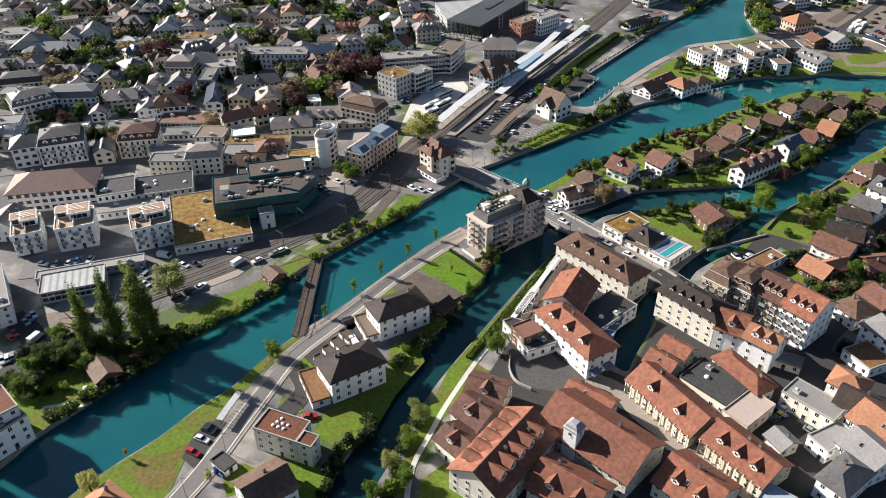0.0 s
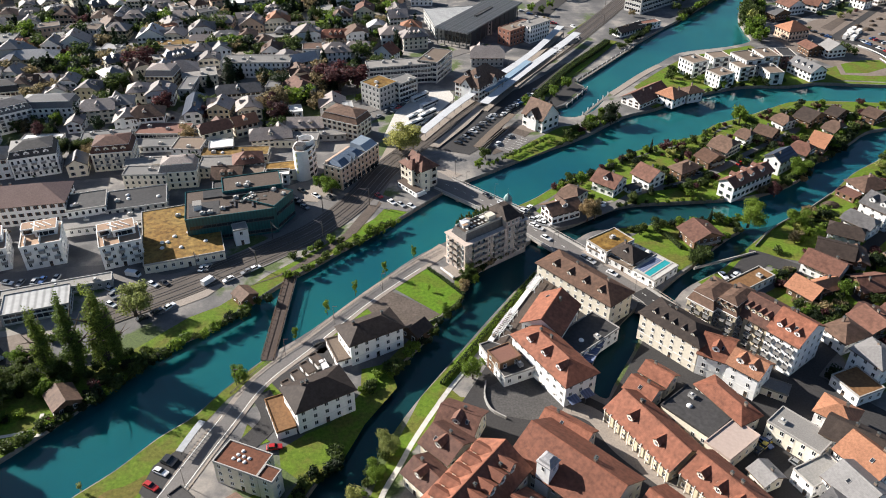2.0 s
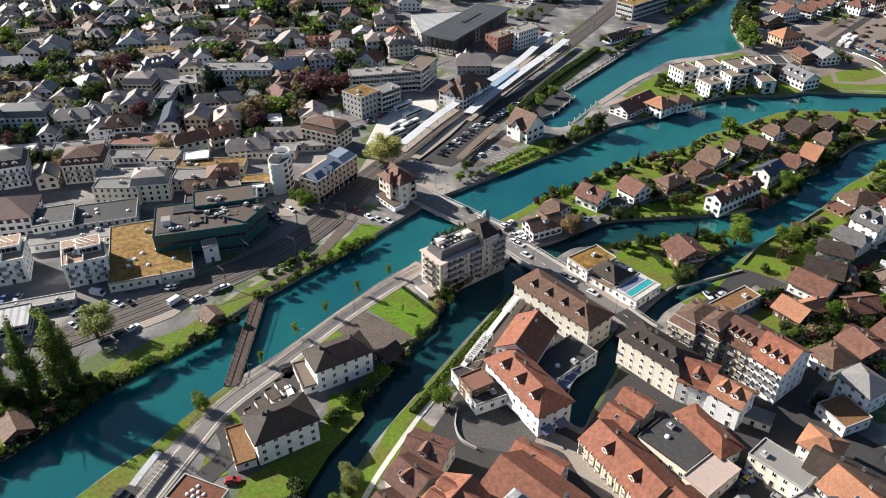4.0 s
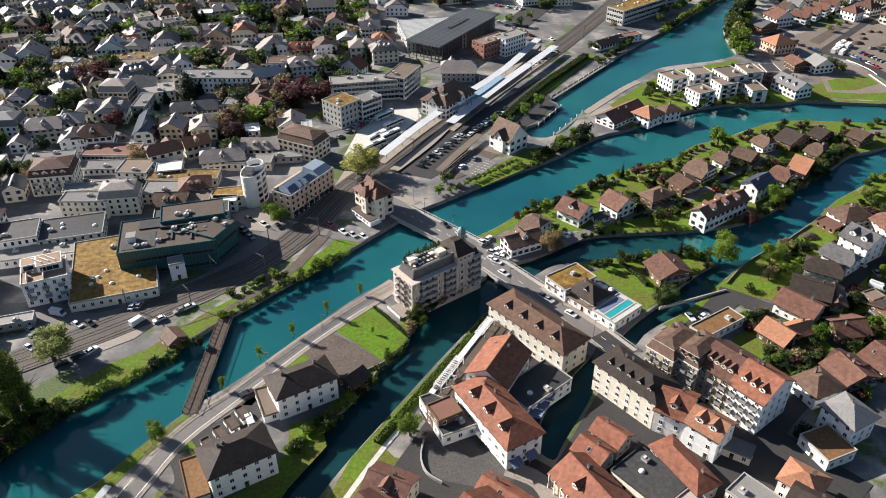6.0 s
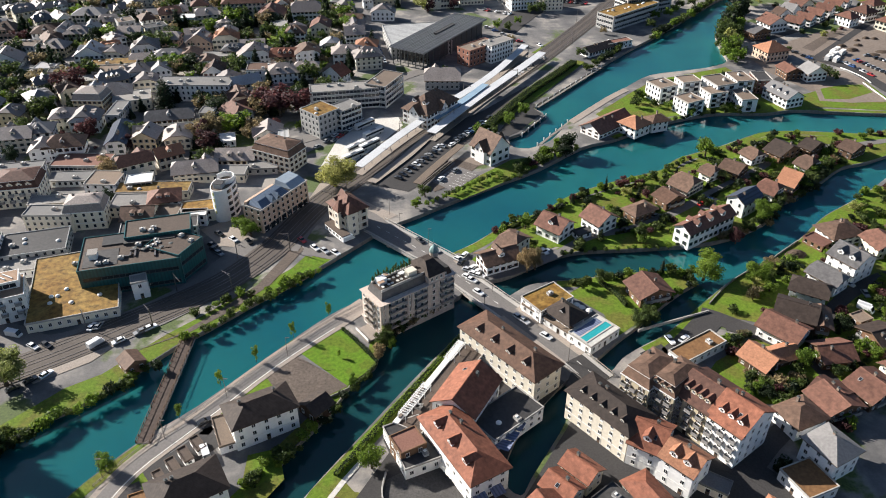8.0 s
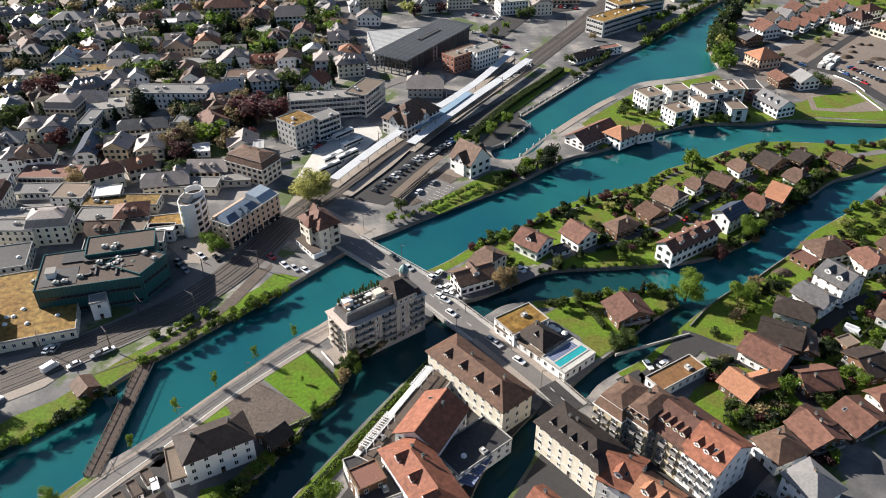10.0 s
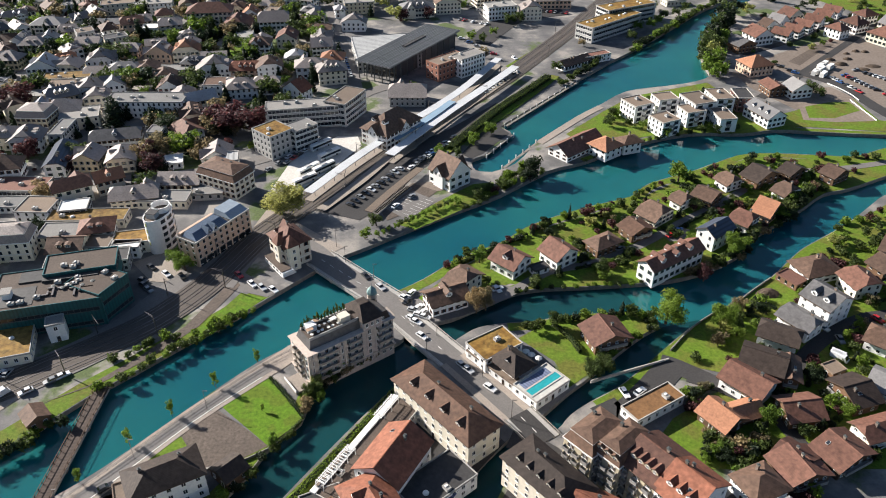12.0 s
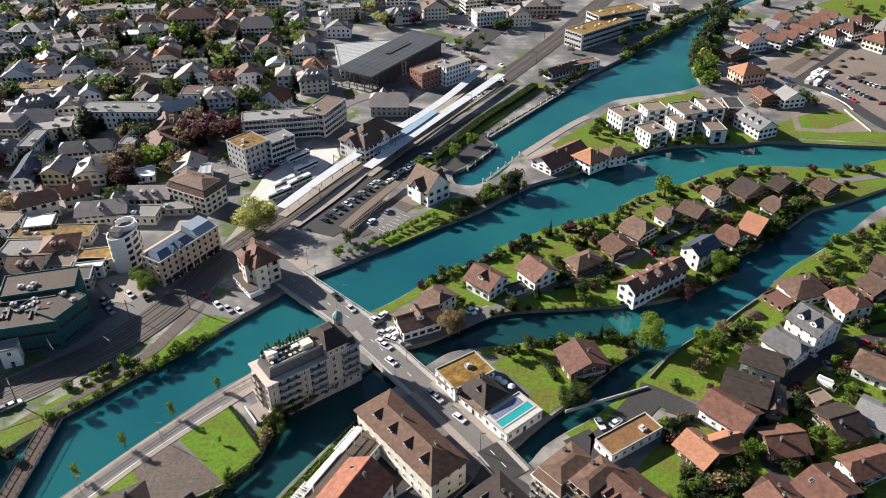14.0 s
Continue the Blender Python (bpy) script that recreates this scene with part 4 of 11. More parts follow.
# ---- ground, river and roads (plan in metres)
NORTH_SHORE = [
    (-158.7, 102.2), (-133.5, 120.5), (-120.8, 138.7), (-116.0, 148.7), (-108.7, 158.4), (-103.2, 166.0),
    (-95.7, 177.0), (-89.3, 188.4), (-79.3, 199.9), (-69.6, 208.1), (-59.9, 220.1), (-50.0, 233.4),
    (-40.2, 243.9), (-28.1, 257.6), (-19.5, 266.1), (-5.8, 282.4), (4.0, 294.2), (14.4, 306.1),
    (25.1, 314.2), (42.1, 327.9), (60.0, 341.2), (79.1, 355.3), (101.9, 377.3), (119.6, 386.4),
    (147.1, 405.0), (176.7, 417.2), (202.4, 417.5), (220.5, 422.1), (239.9, 419.9), (275.7, 416.7),
    (326.1, 414.4), (447.6, 419.7),
]
SOUTH_SHORE = [
    (-36.3, 95.1), (-21.1, 125.3), (-14.6, 139.0), (-8.5, 155.4), (-3.0, 167.5), (4.0, 180.0),
    (13.2, 195.0), (22.5, 210.3), (33.0, 226.8), (42.5, 240.5), (47.6, 247.5), (56.8, 257.2),
    (62.4, 262.9), (67.8, 267.0), (77.0, 269.3), (86.2, 270.5), (97.5, 273.2), (114.5, 275.7),
    (125.5, 274.7), (128.1, 269.2), (121.7, 263.8), (113.3, 256.0), (101.4, 243.8), (94.1, 237.0),
    (84.5, 226.8), (80.5, 223.8), (73.8, 217.2), (65.8, 207.6), (57.0, 194.1), (52.7, 180.4),
    (56.9, 174.7), (60.2, 180.4), (65.8, 189.8), (71.5, 199.9), (77.9, 215.6), (88.0, 221.2),
    (93.2, 227.6), (100.2, 233.3), (109.2, 239.4), (119.0, 248.7), (137.0, 266.6), (147.8, 275.0),
    (159.3, 282.7), (175.3, 296.9), (184.6, 306.7), (194.1, 316.0), (208.7, 326.7), (225.0, 339.7),
    (250.4, 361.9), (294.7, 386.2), (407.7, 402.8),
]
ISLE_NORTH = [
    (-106.8, 109.4), (-98.8, 126.3), (-89.8, 138.2), (-80.6, 148.2), (-72.5, 159.6), (-64.4, 168.2),
    (-58.7, 178.2), (-47.7, 193.9), (-36.0, 206.4), (-17.7, 230.4), (-3.1, 248.5), (8.6, 259.1),
    (15.4, 268.6), (26.8, 281.3), (36.7, 285.2), (47.8, 293.8), (57.4, 303.9), (67.6, 312.1),
    (78.2, 319.2), (90.7, 331.7), (114.7, 345.7), (134.8, 354.8), (145.0, 366.1), (167.4, 378.2),
    (181.5, 387.2), (199.6, 396.1), (230.4, 394.9), (247.8, 394.0), (270.0, 404.3), (301.4, 408.2),
    (389.0, 412.9),
]
ISLE_SOUTH = [
    (385.6, 408.2), (300.0, 395.8), (257.1, 376.5), (232.4, 363.1), (218.5, 357.8), (204.6, 345.3),
    (189.1, 332.7), (174.5, 320.9), (168.7, 311.7), (157.0, 302.9), (145.5, 296.8), (132.8, 293.1),
    (118.8, 291.3), (106.8, 289.9), (91.1, 288.7), (81.3, 286.1), (73.5, 281.5), (65.9, 276.1),
    (57.6, 270.9), (49.5, 268.1), (43.0, 263.2), (41.2, 259.2), (27.0, 247.4), (16.9, 235.9),
    (15.0, 223.9), (9.2, 217.5), (3.0, 203.2), (-6.3, 188.1), (-14.6, 170.0), (-21.3, 155.5),
    (-25.6, 144.3), (-28.9, 136.5), (-30.9, 127.9), (-40.1, 101.9),
]
HARBOUR = [
    (76.5, 376.0), (69.0, 377.5), (67.5, 387.5), (73.6, 393.0), (81.0, 405.5), (87.6, 415.8), (84.0, 422.5), (85.4, 428.5), (105.3, 454.5),
    (129.8, 486.9), (153.3, 516.5), (170.0, 535.6), (203.4, 577.8), (236.5, 620.3), (276.1, 660.3),
    (342.2, 727.7), (421.9, 784.6), (432.7, 765.2), (337.8, 691.2), (286.9, 654.7), (251.1, 609.1),
    (230.6, 582.7), (213.6, 542.0), (208.7, 511.8), (206.6, 493.7), (192.1, 483.7), (175.2, 477.9),
    (154.5, 470.7), (137.6, 452.8), (124.1, 437.5), (111.1, 421.2), (100.5, 407.8), (87.5, 384.4),
]


def smooth_line(pts, n=4):
    """Catmull-Rom through the points."""
    out = []
    for k in range(len(pts) - 1):
        p0, p1, p2, p3 = (Vector(pts[max(0, min(len(pts) - 1, k + j))]) for j in (-1, 0, 1, 2))
        for a in range(n):
            t = a / n
            out.append(0.5 * (2 * p1 + (p2 - p0) * t + (2 * p0 - 5 * p1 + 4 * p2 - p3) * t * t + (3 * p1 - p0 - 3 * p2 + p3) * t ** 3))
    return out + [Vector(pts[-1])]


LAYER = [0]
WAYS = []


def patch(name, pts, z, mat, label):
    LAYER[0] += 1
    z += 0.0012 * LAYER[0]
    from mathutils import geometry
    line = [Vector(p) for p in pts] if mat is not DRYGRASS else smooth_line(pts + pts[:1], 4)[:-1]
    tris = geometry.tessellate_polygon([[p.to_3d() for p in line]])
    ob = new(name, mesh_of(name, [(p.x, p.y, z) for p in line], [tuple(t) for t in tris], mat))
    me = ob.data
    if me.polygons[0].normal.z < 0:
        me.flip_normals()
    return tagged(ob, label, name.replace("_", " "), kind="structure")


def offset_lines(pts, half, n=4):
    line = smooth_line(pts, n)
    left, right = [], []
    for k, p in enumerate(line):
        u = (line[min(k + 1, len(line) - 1)] - line[max(k - 1, 0)]).normalized()
        q = Vector((-u.y, u.x)) * half
        left.append(p + q)
        right.append(p - q)
    return left, right


def strip(name, pts, width, z, mat, label):
    LAYER[0] += 1
    z += 0.0008 * LAYER[0]
    left, right = offset_lines(pts, width / 2)
    n = len(left)
    if name in ("road", "car_park", "path", "railway_bed"):
        WAYS.append((smooth_line(pts), width / 2))
    v = [(p.x, p.y, z) for p in left] + [(p.x, p.y, z) for p in right]
    v += [(p.x, p.y, z - 0.12) for p in left] + [(p.x, p.y, z - 0.12) for p in right]
    f = [(n + k, n + k + 1, k + 1, k) for k in range(n - 1)] + [(k, k + 1, 2 * n + k + 1, 2 * n + k) for k in range(n - 1)] + [(3 * n + k, 3 * n + k + 1, n + k + 1, n + k) for k in range(n - 1)]
    return tagged(new(name, mesh_of(name, v, f, mat)), label, name.replace("_", " "), kind="structure")


def make_ground():
    from mathutils import geometry
    S = 2600.0
    shore = [smooth_line(NORTH_SHORE, 3), smooth_line(SOUTH_SHORE, 3), smooth_line(ISLE_NORTH, 3), smooth_line(ISLE_SOUTH, 3)]
    river = shore[0] + shore[1][::-1]
    isle = shore[2] + shore[3]
    harbour = smooth_line(HARBOUR + HARBOUR[:1], 3)[:-1]
    box = [Vector(p) for p in ((-S, -S), (S, -S), (S, S), (-S, S))]
    pts, polys = [], []
    for loop in (box, river, isle, harbour):
        if sum(a.x * b.y - b.x * a.y for a, b in zip(loop, loop[1:] + loop[:1])) < 0:
            loop = loop[::-1]
        polys.append(list(range(len(pts), len(pts) + len(loop))))
        pts += [Vector((p.x, p.y)) for p in loop]
    v, e, f, ov, oe, of = geometry.delaunay_2d_cdt(pts, [], polys, 0, 1e-4)
    land = []
    for face, src in zip(f, of):
        wet = (1 in src and 2 not in src) or 3 in src
        if not wet:
            land.append(tuple(face))
    verts = [(p.x, p.y, 0.0) for p in v]
    count = {}
    for t in land:
        for a, b in zip(t, t[1:] + t[:1]):
            count[(a, b)] = 1
    n = len(verts)
    low = {}
    walls = []
    for a, b in count:
        if (b, a) not in count and max(abs(verts[a][0]), abs(verts[a][1])) < S - 1:
            for k in (a, b):
                if k not in low:
                    low[k] = len(verts)
                    verts.append((verts[k][0], verts[k][1], -4.0))
            walls.append((b, a, low[a], low[b]))
    me = mesh_of("ground", verts, land + walls, [GROUND, STONE], [0] * len(land) + [1] * len(walls))
    if me.polygons[0].normal.z < 0:
        me.flip_normals()
    tagged(new("ground", me), "town ground with stone river banks", "ground", kind="structure")
    k = 24
    wv = [(-S + 2 * S * a / k, -S + 2 * S * b / k, -1.7) for b in range(k + 1) for a in range(k + 1)]
    wf = [(b * (k + 1) + a, b * (k + 1) + a + 1, (b + 1) * (k + 1) + a + 1, (b + 1) * (k + 1) + a) for b in range(k) for a in range(k)]
    tagged(new("water", mesh_of("water", wv, wf, WATER)), "teal glacial river water", "river", kind="structure")
    # darker sheets over the river water hold the shade of the houses
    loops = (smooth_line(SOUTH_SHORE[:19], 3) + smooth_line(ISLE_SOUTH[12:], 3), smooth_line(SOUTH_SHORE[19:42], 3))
    for side, label in zip(loops, ("green water of the narrow side channel with shade toned in", "dark canal water behind the hotels, shade toned in")):
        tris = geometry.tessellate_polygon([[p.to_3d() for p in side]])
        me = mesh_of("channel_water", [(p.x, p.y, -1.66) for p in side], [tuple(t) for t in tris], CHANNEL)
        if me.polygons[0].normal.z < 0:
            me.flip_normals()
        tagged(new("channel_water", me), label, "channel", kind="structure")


make_ground()



def shore_bank(line, side, width, mat, label):
    mid = offset_lines(line, width / 2 + 0.35)[side][::4]
    return strip("grass_bank", [tuple(p) for p in mid], width, 0.03, mat, label)


shore_bank(NORTH_SHORE[2:16], 0, 7.0, GRASS, "overgrown grass bank below the railway")
shore_bank(NORTH_SHORE[23:], 0, 3.0, GRASS, "grass verge on the river bank")
shore_bank(ISLE_NORTH[1:8], 1, 3.5, GRASS, "grass bank of the strip lawn")
shore_bank(ISLE_NORTH[14:], 1, 4.0, GRASS, "grass bank of the island")
shore_bank(ISLE_SOUTH[2:17], 1, 4.0, GRASS, "grass bank of the island")
shore_bank(ISLE_SOUTH[23:], 1, 4.0, GRASS, "grass bank along the side channel")
shore_bank(SOUTH_SHORE[-14:-3], 1, 4.0, GRASS, "grass bank along the canal")
shore_bank(SOUTH_SHORE[14:20], 1, 4.0, GRASS, "grass bank of the islet")

patch('lawn', [(-97.2, 125.9), (-88.6, 137.2), (-79.6, 147.3), (-71.5, 158.4), (-63.5, 167.2), (-57.9, 176.9), (-55.4, 177.6), (-59.6, 167.2), (-67.0, 153.1), (-70.3, 143.2), (-72.2, 126.4), (-84.8, 124.7)], 0.06, GRASS, 'sunlit riverside lawn on the strip')
patch('lawn', [(-82.7, 135.1), (-80.9, 140.8), (-75.7, 143.2), (-71.1, 146.8), (-70.7, 142.0), (-72.6, 138.9), (-72.1, 133.6), (-76.4, 130.3)], 0.09, DRYGRASS, 'worn patch of brown grass in the lawn')
patch('lawn', [(-10.4, 230.3), (2.8, 241.9), (15.8, 225.0), (7.2, 214.8), (0.3, 220.8)], 0.06, MEADOW, 'bright green meadow beside the big hotel')
patch('lawn', [(-37.4, 155.2), (-30.8, 161.0), (-24.5, 164.7), (-16.7, 177.0), (-17.3, 187.6), (-9.1, 190.4), (-5.8, 179.5), (-14.3, 164.7), (-18.9, 152.3), (-25.0, 143.6), (-30.6, 145.1), (-35.9, 149.2)], 0.06, GRASS, 'lawn between the white houses and the channel')
patch('lawn', [(-47.5, 134.4), (-39.6, 142.1), (-31.1, 136.3), (-33.0, 128.0), (-44.2, 124.6)], 0.06, GRASS, 'lawn by the flat-roofed block')
patch('lawn', [(-58.6, 133.5), (-54.6, 139.2), (-47.9, 136.3), (-51.1, 129.9), (-56.6, 128.1)], 0.06, GRASS, 'small lawn by the road')
patch('lawn', [(-48.2, 164.8), (-40.5, 158.3), (-43.5, 156.8), (-48.7, 159.7)], 0.06, GRASS, 'small green bed by the drive')
patch('lawn', [(-31.5, 203.7), (-20.6, 216.0), (-15.6, 212.7), (-24.9, 206.8), (-27.9, 201.4)], 0.06, GRASS, 'narrow lawn along the road')
patch('lawn', [(-49.0, 179.7), (-41.1, 187.1), (-37.4, 179.6), (-42.0, 174.5)], 0.06, GRASS, 'narrow lawn along the road')
patch('lawn', [(-25.0, 210.2), (-17.9, 217.8), (-14.9, 213.8), (-21.0, 207.6)], 0.06, GRASS, 'narrow lawn along the road')
patch('yard', [(-18.2, 217.1), (-11.6, 229.1), (0.4, 220.4), (7.4, 214.8), (0.4, 209.6), (-11.7, 206.0)], 0.05, GRAVEL, 'bare gravel yard beside the meadow')
patch('lawn', [(-27.0, 262.1), (-16.4, 284.6), (-7.4, 281.6), (-21.6, 261.1)], 0.06, MEADOW, 'bright lawn between railway and river')
patch('lawn', [(-90.9, 197.8), (-78.5, 213.3), (-62.6, 224.3), (-57.7, 219.8), (-69.4, 207.8), (-83.5, 194.9), (-91.6, 190.7)], 0.06, GRASS, 'grass bank along the river')
patch('lawn', [(-100.0, 177.3), (-99.8, 184.6), (-90.6, 187.3), (-87.7, 183.8), (-94.6, 177.2)], 0.06, GRASS, 'grass bank along the river')
patch('lawn', [(-112.5, 155.5), (-112.2, 163.8), (-105.3, 165.5), (-106.3, 161.5), (-110.0, 156.3)], 0.06, GRASS, 'grass bank along the river')
patch('lawn', [(1.6, 175.6), (14.2, 195.6), (42.8, 239.6), (44.0, 236.8), (20.4, 197.5), (9.9, 179.5), (13.3, 175.6), (21.1, 174.3), (7.8, 167.0), (-7.0, 145.0), (-9.5, 128.0), (-13.9, 128.0), (-8.7, 147.1)], 0.05, GRASS, 'green bank with vines along the channel')
patch('lawn', [(-6.0, 133.4), (0.8, 139.0), (9.6, 129.7), (10.9, 124.4), (-6.5, 124.5)], 0.06, GRASS, 'lawn beside the old quarter')
patch('lawn', [(41.5, 275.8), (59.6, 299.2), (91.5, 326.7), (134.6, 350.1), (165.7, 373.9), (198.0, 391.5), (245.8, 390.0), (265.1, 399.0), (292.9, 402.7), (284.3, 391.1), (254.9, 376.7), (218.3, 358.0), (174.4, 321.0), (155.8, 302.9), (132.7, 293.4), (106.8, 290.2), (87.1, 288.4), (79.5, 291.4), (67.7, 285.0), (56.6, 273.1)], 0.05, GRASS, 'gardens of the island')
patch('lawn', [(80.3, 261.3), (86.8, 266.7), (101.6, 269.6), (124.8, 271.9), (125.8, 267.2), (111.4, 255.4), (101.5, 245.2), (94.2, 238.7), (91.0, 250.2)], 0.05, GRASS, 'garden lawn behind the pool house')
patch('lawn', [(126.1, 250.7), (136.7, 263.4), (159.2, 279.8), (175.2, 294.3), (194.9, 313.2), (223.0, 335.7), (257.1, 360.8), (261.0, 345.3), (189.8, 208.9), (126.1, 208.0), (112.6, 213.1), (122.7, 226.5), (141.8, 239.4), (142.6, 245.8)], 0.04, GRASS, 'gardens south of the canal')
patch('car_park', [(36.4, 283.5), (41.6, 287.0), (48.4, 280.6), (50.4, 274.9), (56.5, 273.6), (66.0, 283.0), (76.2, 290.6), (83.0, 288.4), (76.0, 281.6), (62.5, 272.6), (53.1, 269.6), (46.0, 270.0)], 0.09, ROADGREY, 'grey car park at the bridgehead of the island')
patch('quay', [(62.5, 393.0), (67.0, 388.6), (72.8, 394.0), (80.2, 406.2), (86.6, 416.0), (82.9, 422.5), (84.2, 429.0), (79.0, 430.5), (70.0, 412.0)], 0.08, ASPHALT, 'dark asphalt quay of the harbour')
patch('yard', [(140.5, 325.4), (148.0, 332.0), (153.6, 328.0), (148.6, 320.0), (143.6, 319.6)], 0.095, ROADGREY, 'grey asphalt yard beside the island lane')
patch('yard', [(-16.0, 285.2), (-21.6, 291.6), (-18.6, 297.2), (-12.3, 292.4), (-1.0, 288.0), (-6.8, 282.2)], 0.06, ROADGREY, 'grey paved corner beside the bridgehead')
patch('car_park', [(30.6, 343.0), (41.4, 358.0), (51.7, 349.6), (40.2, 333.9)], 0.09, ROADGREY, 'worn grey parking bays by the harbour house')
patch('lawn', [(-131.0, 163.0), (-120.0, 155.0), (-113.6, 152.4), (-106.0, 161.4), (-99.0, 170.5), (-93.0, 180.5), (-90.0, 188.0), (-98.0, 191.0), (-110.0, 187.0), (-120.0, 185.0), (-131.0, 184.0), (-136.0, 174.0)], 0.045, GRASS, 'shaded garden lawn under the poplars')
strip('path', [(-118.0, 159.8), (-112.6, 161.2), (-109.2, 162.4), (-108.4, 165.0), (-109.1, 169.0)], 1.1, 0.12, PALEPAVE, 'pale garden path to the bank')
strip('path', [(-110.0, 162.0), (-107.4, 160.6), (-105.4, 161.6)], 1.3, 0.13, PALEPAVE, 'pale landing at the garden path')
patch('lawn', [(237.4, 445.0), (255.8, 455.7), (276.0, 461.8), (277.0, 434.1), (302.3, 426.1), (298.1, 418.0), (277.0, 420.2), (238.6, 425.3), (213.1, 423.0), (187.2, 418.4), (177.0, 421.3), (206.8, 429.3)], 0.06, GRASS, 'riverside field')
patch('field', [(243.8, 456.4), (262.0, 478.0), (270.4, 478.0), (275.4, 466.5), (275.0, 433.0), (254.5, 431.3), (238.4, 433.8)], 0.09, SOIL, 'bare brown soil round the riverside field')
patch('lawn', [(245.5, 450.6), (260.3, 456.6), (271.6, 457.0), (272.6, 446.0), (255.0, 436.0), (242.3, 436.5)], 0.115, GRASS, 'green middle of the riverside field')
patch('yard', [(260.9, 518.0), (277.9, 535.6), (294.8, 552.2), (301.0, 548.6), (282.2, 530.4), (265.6, 511.6)], 0.075, GRAVEL, 'gravel strip of the building ground')
patch('lawn', [(114.6, 415.6), (137.7, 443.6), (155.5, 463.1), (202.8, 483.9), (211.6, 455.1), (213.5, 424.3), (177.0, 421.3), (147.8, 411.2), (127.1, 397.1), (120.2, 405.5)], 0.06, GRASS, 'garden of the white blocks')
patch('yard', [(257.3, 530.1), (285.1, 550.2), (320.0, 566.5), (329.9, 540.8), (343.3, 512.8), (307.8, 442.5), (288.0, 449.1), (278.5, 482.5), (258.0, 494.4), (241.2, 511.5)], 0.05, SOIL, 'bare building ground')
patch('yard', [(223.0, 494.0), (253.6, 482.1), (276.6, 463.3), (240.2, 445.0), (224.4, 477.8)], 0.04, SOIL, 'brown fallow ground')
patch('lawn', [(329.0, 646.2), (410.6, 707.7), (443.5, 661.8), (401.5, 584.1), (353.1, 583.5), (342.4, 619.7)], 0.06, GRASS, 'wide far meadow')
patch('lawn', [(-128.0, 654.7), (-90.2, 638.2), (-97.1, 685.4), (-134.5, 684.9)], 0.06, MEADOW, 'far sports field')
patch('lawn', [(-83.7, 540.4), (-69.4, 550.8), (-61.7, 526.0), (-78.5, 521.0)], 0.06, MEADOW, 'bright lawn between houses')
patch('lawn', [(-160.9, 610.8), (-152.8, 616.0), (-145.0, 591.2), (-155.8, 593.5)], 0.06, MEADOW, 'bright lawn between houses')
patch('lawn', [(-77.3, 540.7), (-65.8, 545.9), (-60.5, 524.0), (-71.8, 520.4)], 0.06, MEADOW, 'bright lawn between houses')
patch('lawn', [(-90.8, 393.2), (-83.5, 395.6), (-77.9, 370.7), (-84.2, 369.3)], 0.06, GRASS, 'walled garden')
patch('lawn', [(115.7, 548.1), (123.3, 553.3), (100.0, 518.7), (92.7, 505.1), (89.5, 507.7)], 0.06, GRASS, 'grass strip by the tracks')
patch('lawn', [(82.4, 431.5), (92.9, 443.0), (56.6, 398.9), (51.6, 393.3)], 0.06, GRASS, 'grass strip by the tracks')
patch('lawn', [(36.5, 330.7), (52.3, 348.9), (67.3, 364.3), (76.5, 366.3), (76.7, 355.1), (58.4, 339.1), (43.4, 326.8)], 0.06, GRASS, 'planted strip on the quay')
patch('pavement', [(-24.3, 313.7), (-18.0, 345.8), (-9.5, 354.8), (-2.7, 350.4), (-6.2, 333.3), (7.1, 321.6), (16.9, 314.3), (6.2, 303.5), (-10.2, 321.4), (-16.0, 310.2)], 0.05, PAVING, 'pale paved station square')
patch('pavement', [(-15.8, 389.6), (2.0, 411.6), (11.8, 411.7), (14.7, 401.2), (6.3, 383.5), (-5.0, 362.3), (-14.5, 340.7), (-21.1, 353.7)], 0.06, PALEPAVE, 'pale paved bus station')
patch('car_park', [(28.2, 342.1), (40.7, 364.9), (51.9, 358.0), (40.2, 340.1), (31.8, 333.8)], 0.06, GRAVEL, 'worn parking place beside the tracks')
patch('yard', [(40.7, 364.9), (57.5, 367.5), (67.3, 362.9), (51.9, 358.0)], 0.05, SOIL, 'brown yard beside the harbour house')
# pale patch paints the sunlight on the asphalt beside the tracks
patch('yard', [(-98.9, 221.7), (-85.2, 232.2), (-72.1, 240.3), (-67.2, 237.6), (-75.1, 225.0), (-88.9, 214.9)], 0.06, PAVING, 'yard beside the tracks, sunlight put into its pale paving')
patch('yard', [(-139.1, 202.5), (-128.4, 206.2), (-121.0, 199.4), (-122.6, 189.4), (-132.5, 190.8)], 0.05, SOIL, 'pale gravel yard behind the poplars')
patch('car_park', [(-71.6, 140.8), (-70.5, 149.7), (-65.4, 155.3), (-62.2, 153.6), (-65.0, 145.2), (-67.0, 136.9)], 0.12, ASPHALT, 'dark parking bays beside the road')
patch('yard', [(-65.5, 228.5), (-52.2, 237.6), (-40.9, 251.2), (-31.0, 265.8), (-20.9, 294.0), (-17.7, 289.0), (-26.4, 265.8), (-38.5, 249.1), (-48.2, 239.4)], 0.04, GRAVEL, 'brown ground beside the railway')
patch('pavement', [(-61.4, 302.6), (-48.6, 313.4), (-35.8, 306.4), (-40.5, 289.7), (-50.9, 291.1)], 0.05, PAVING, 'pale paved yard behind the railway')
patch('car_park', [(-6.0, 343.8), (25.9, 390.2), (56.0, 419.7), (81.6, 453.4), (87.1, 442.9), (56.7, 396.1), (42.4, 374.7), (30.5, 346.4), (20.6, 333.7)], 0.05, ASPHALT, 'car park along the platforms')
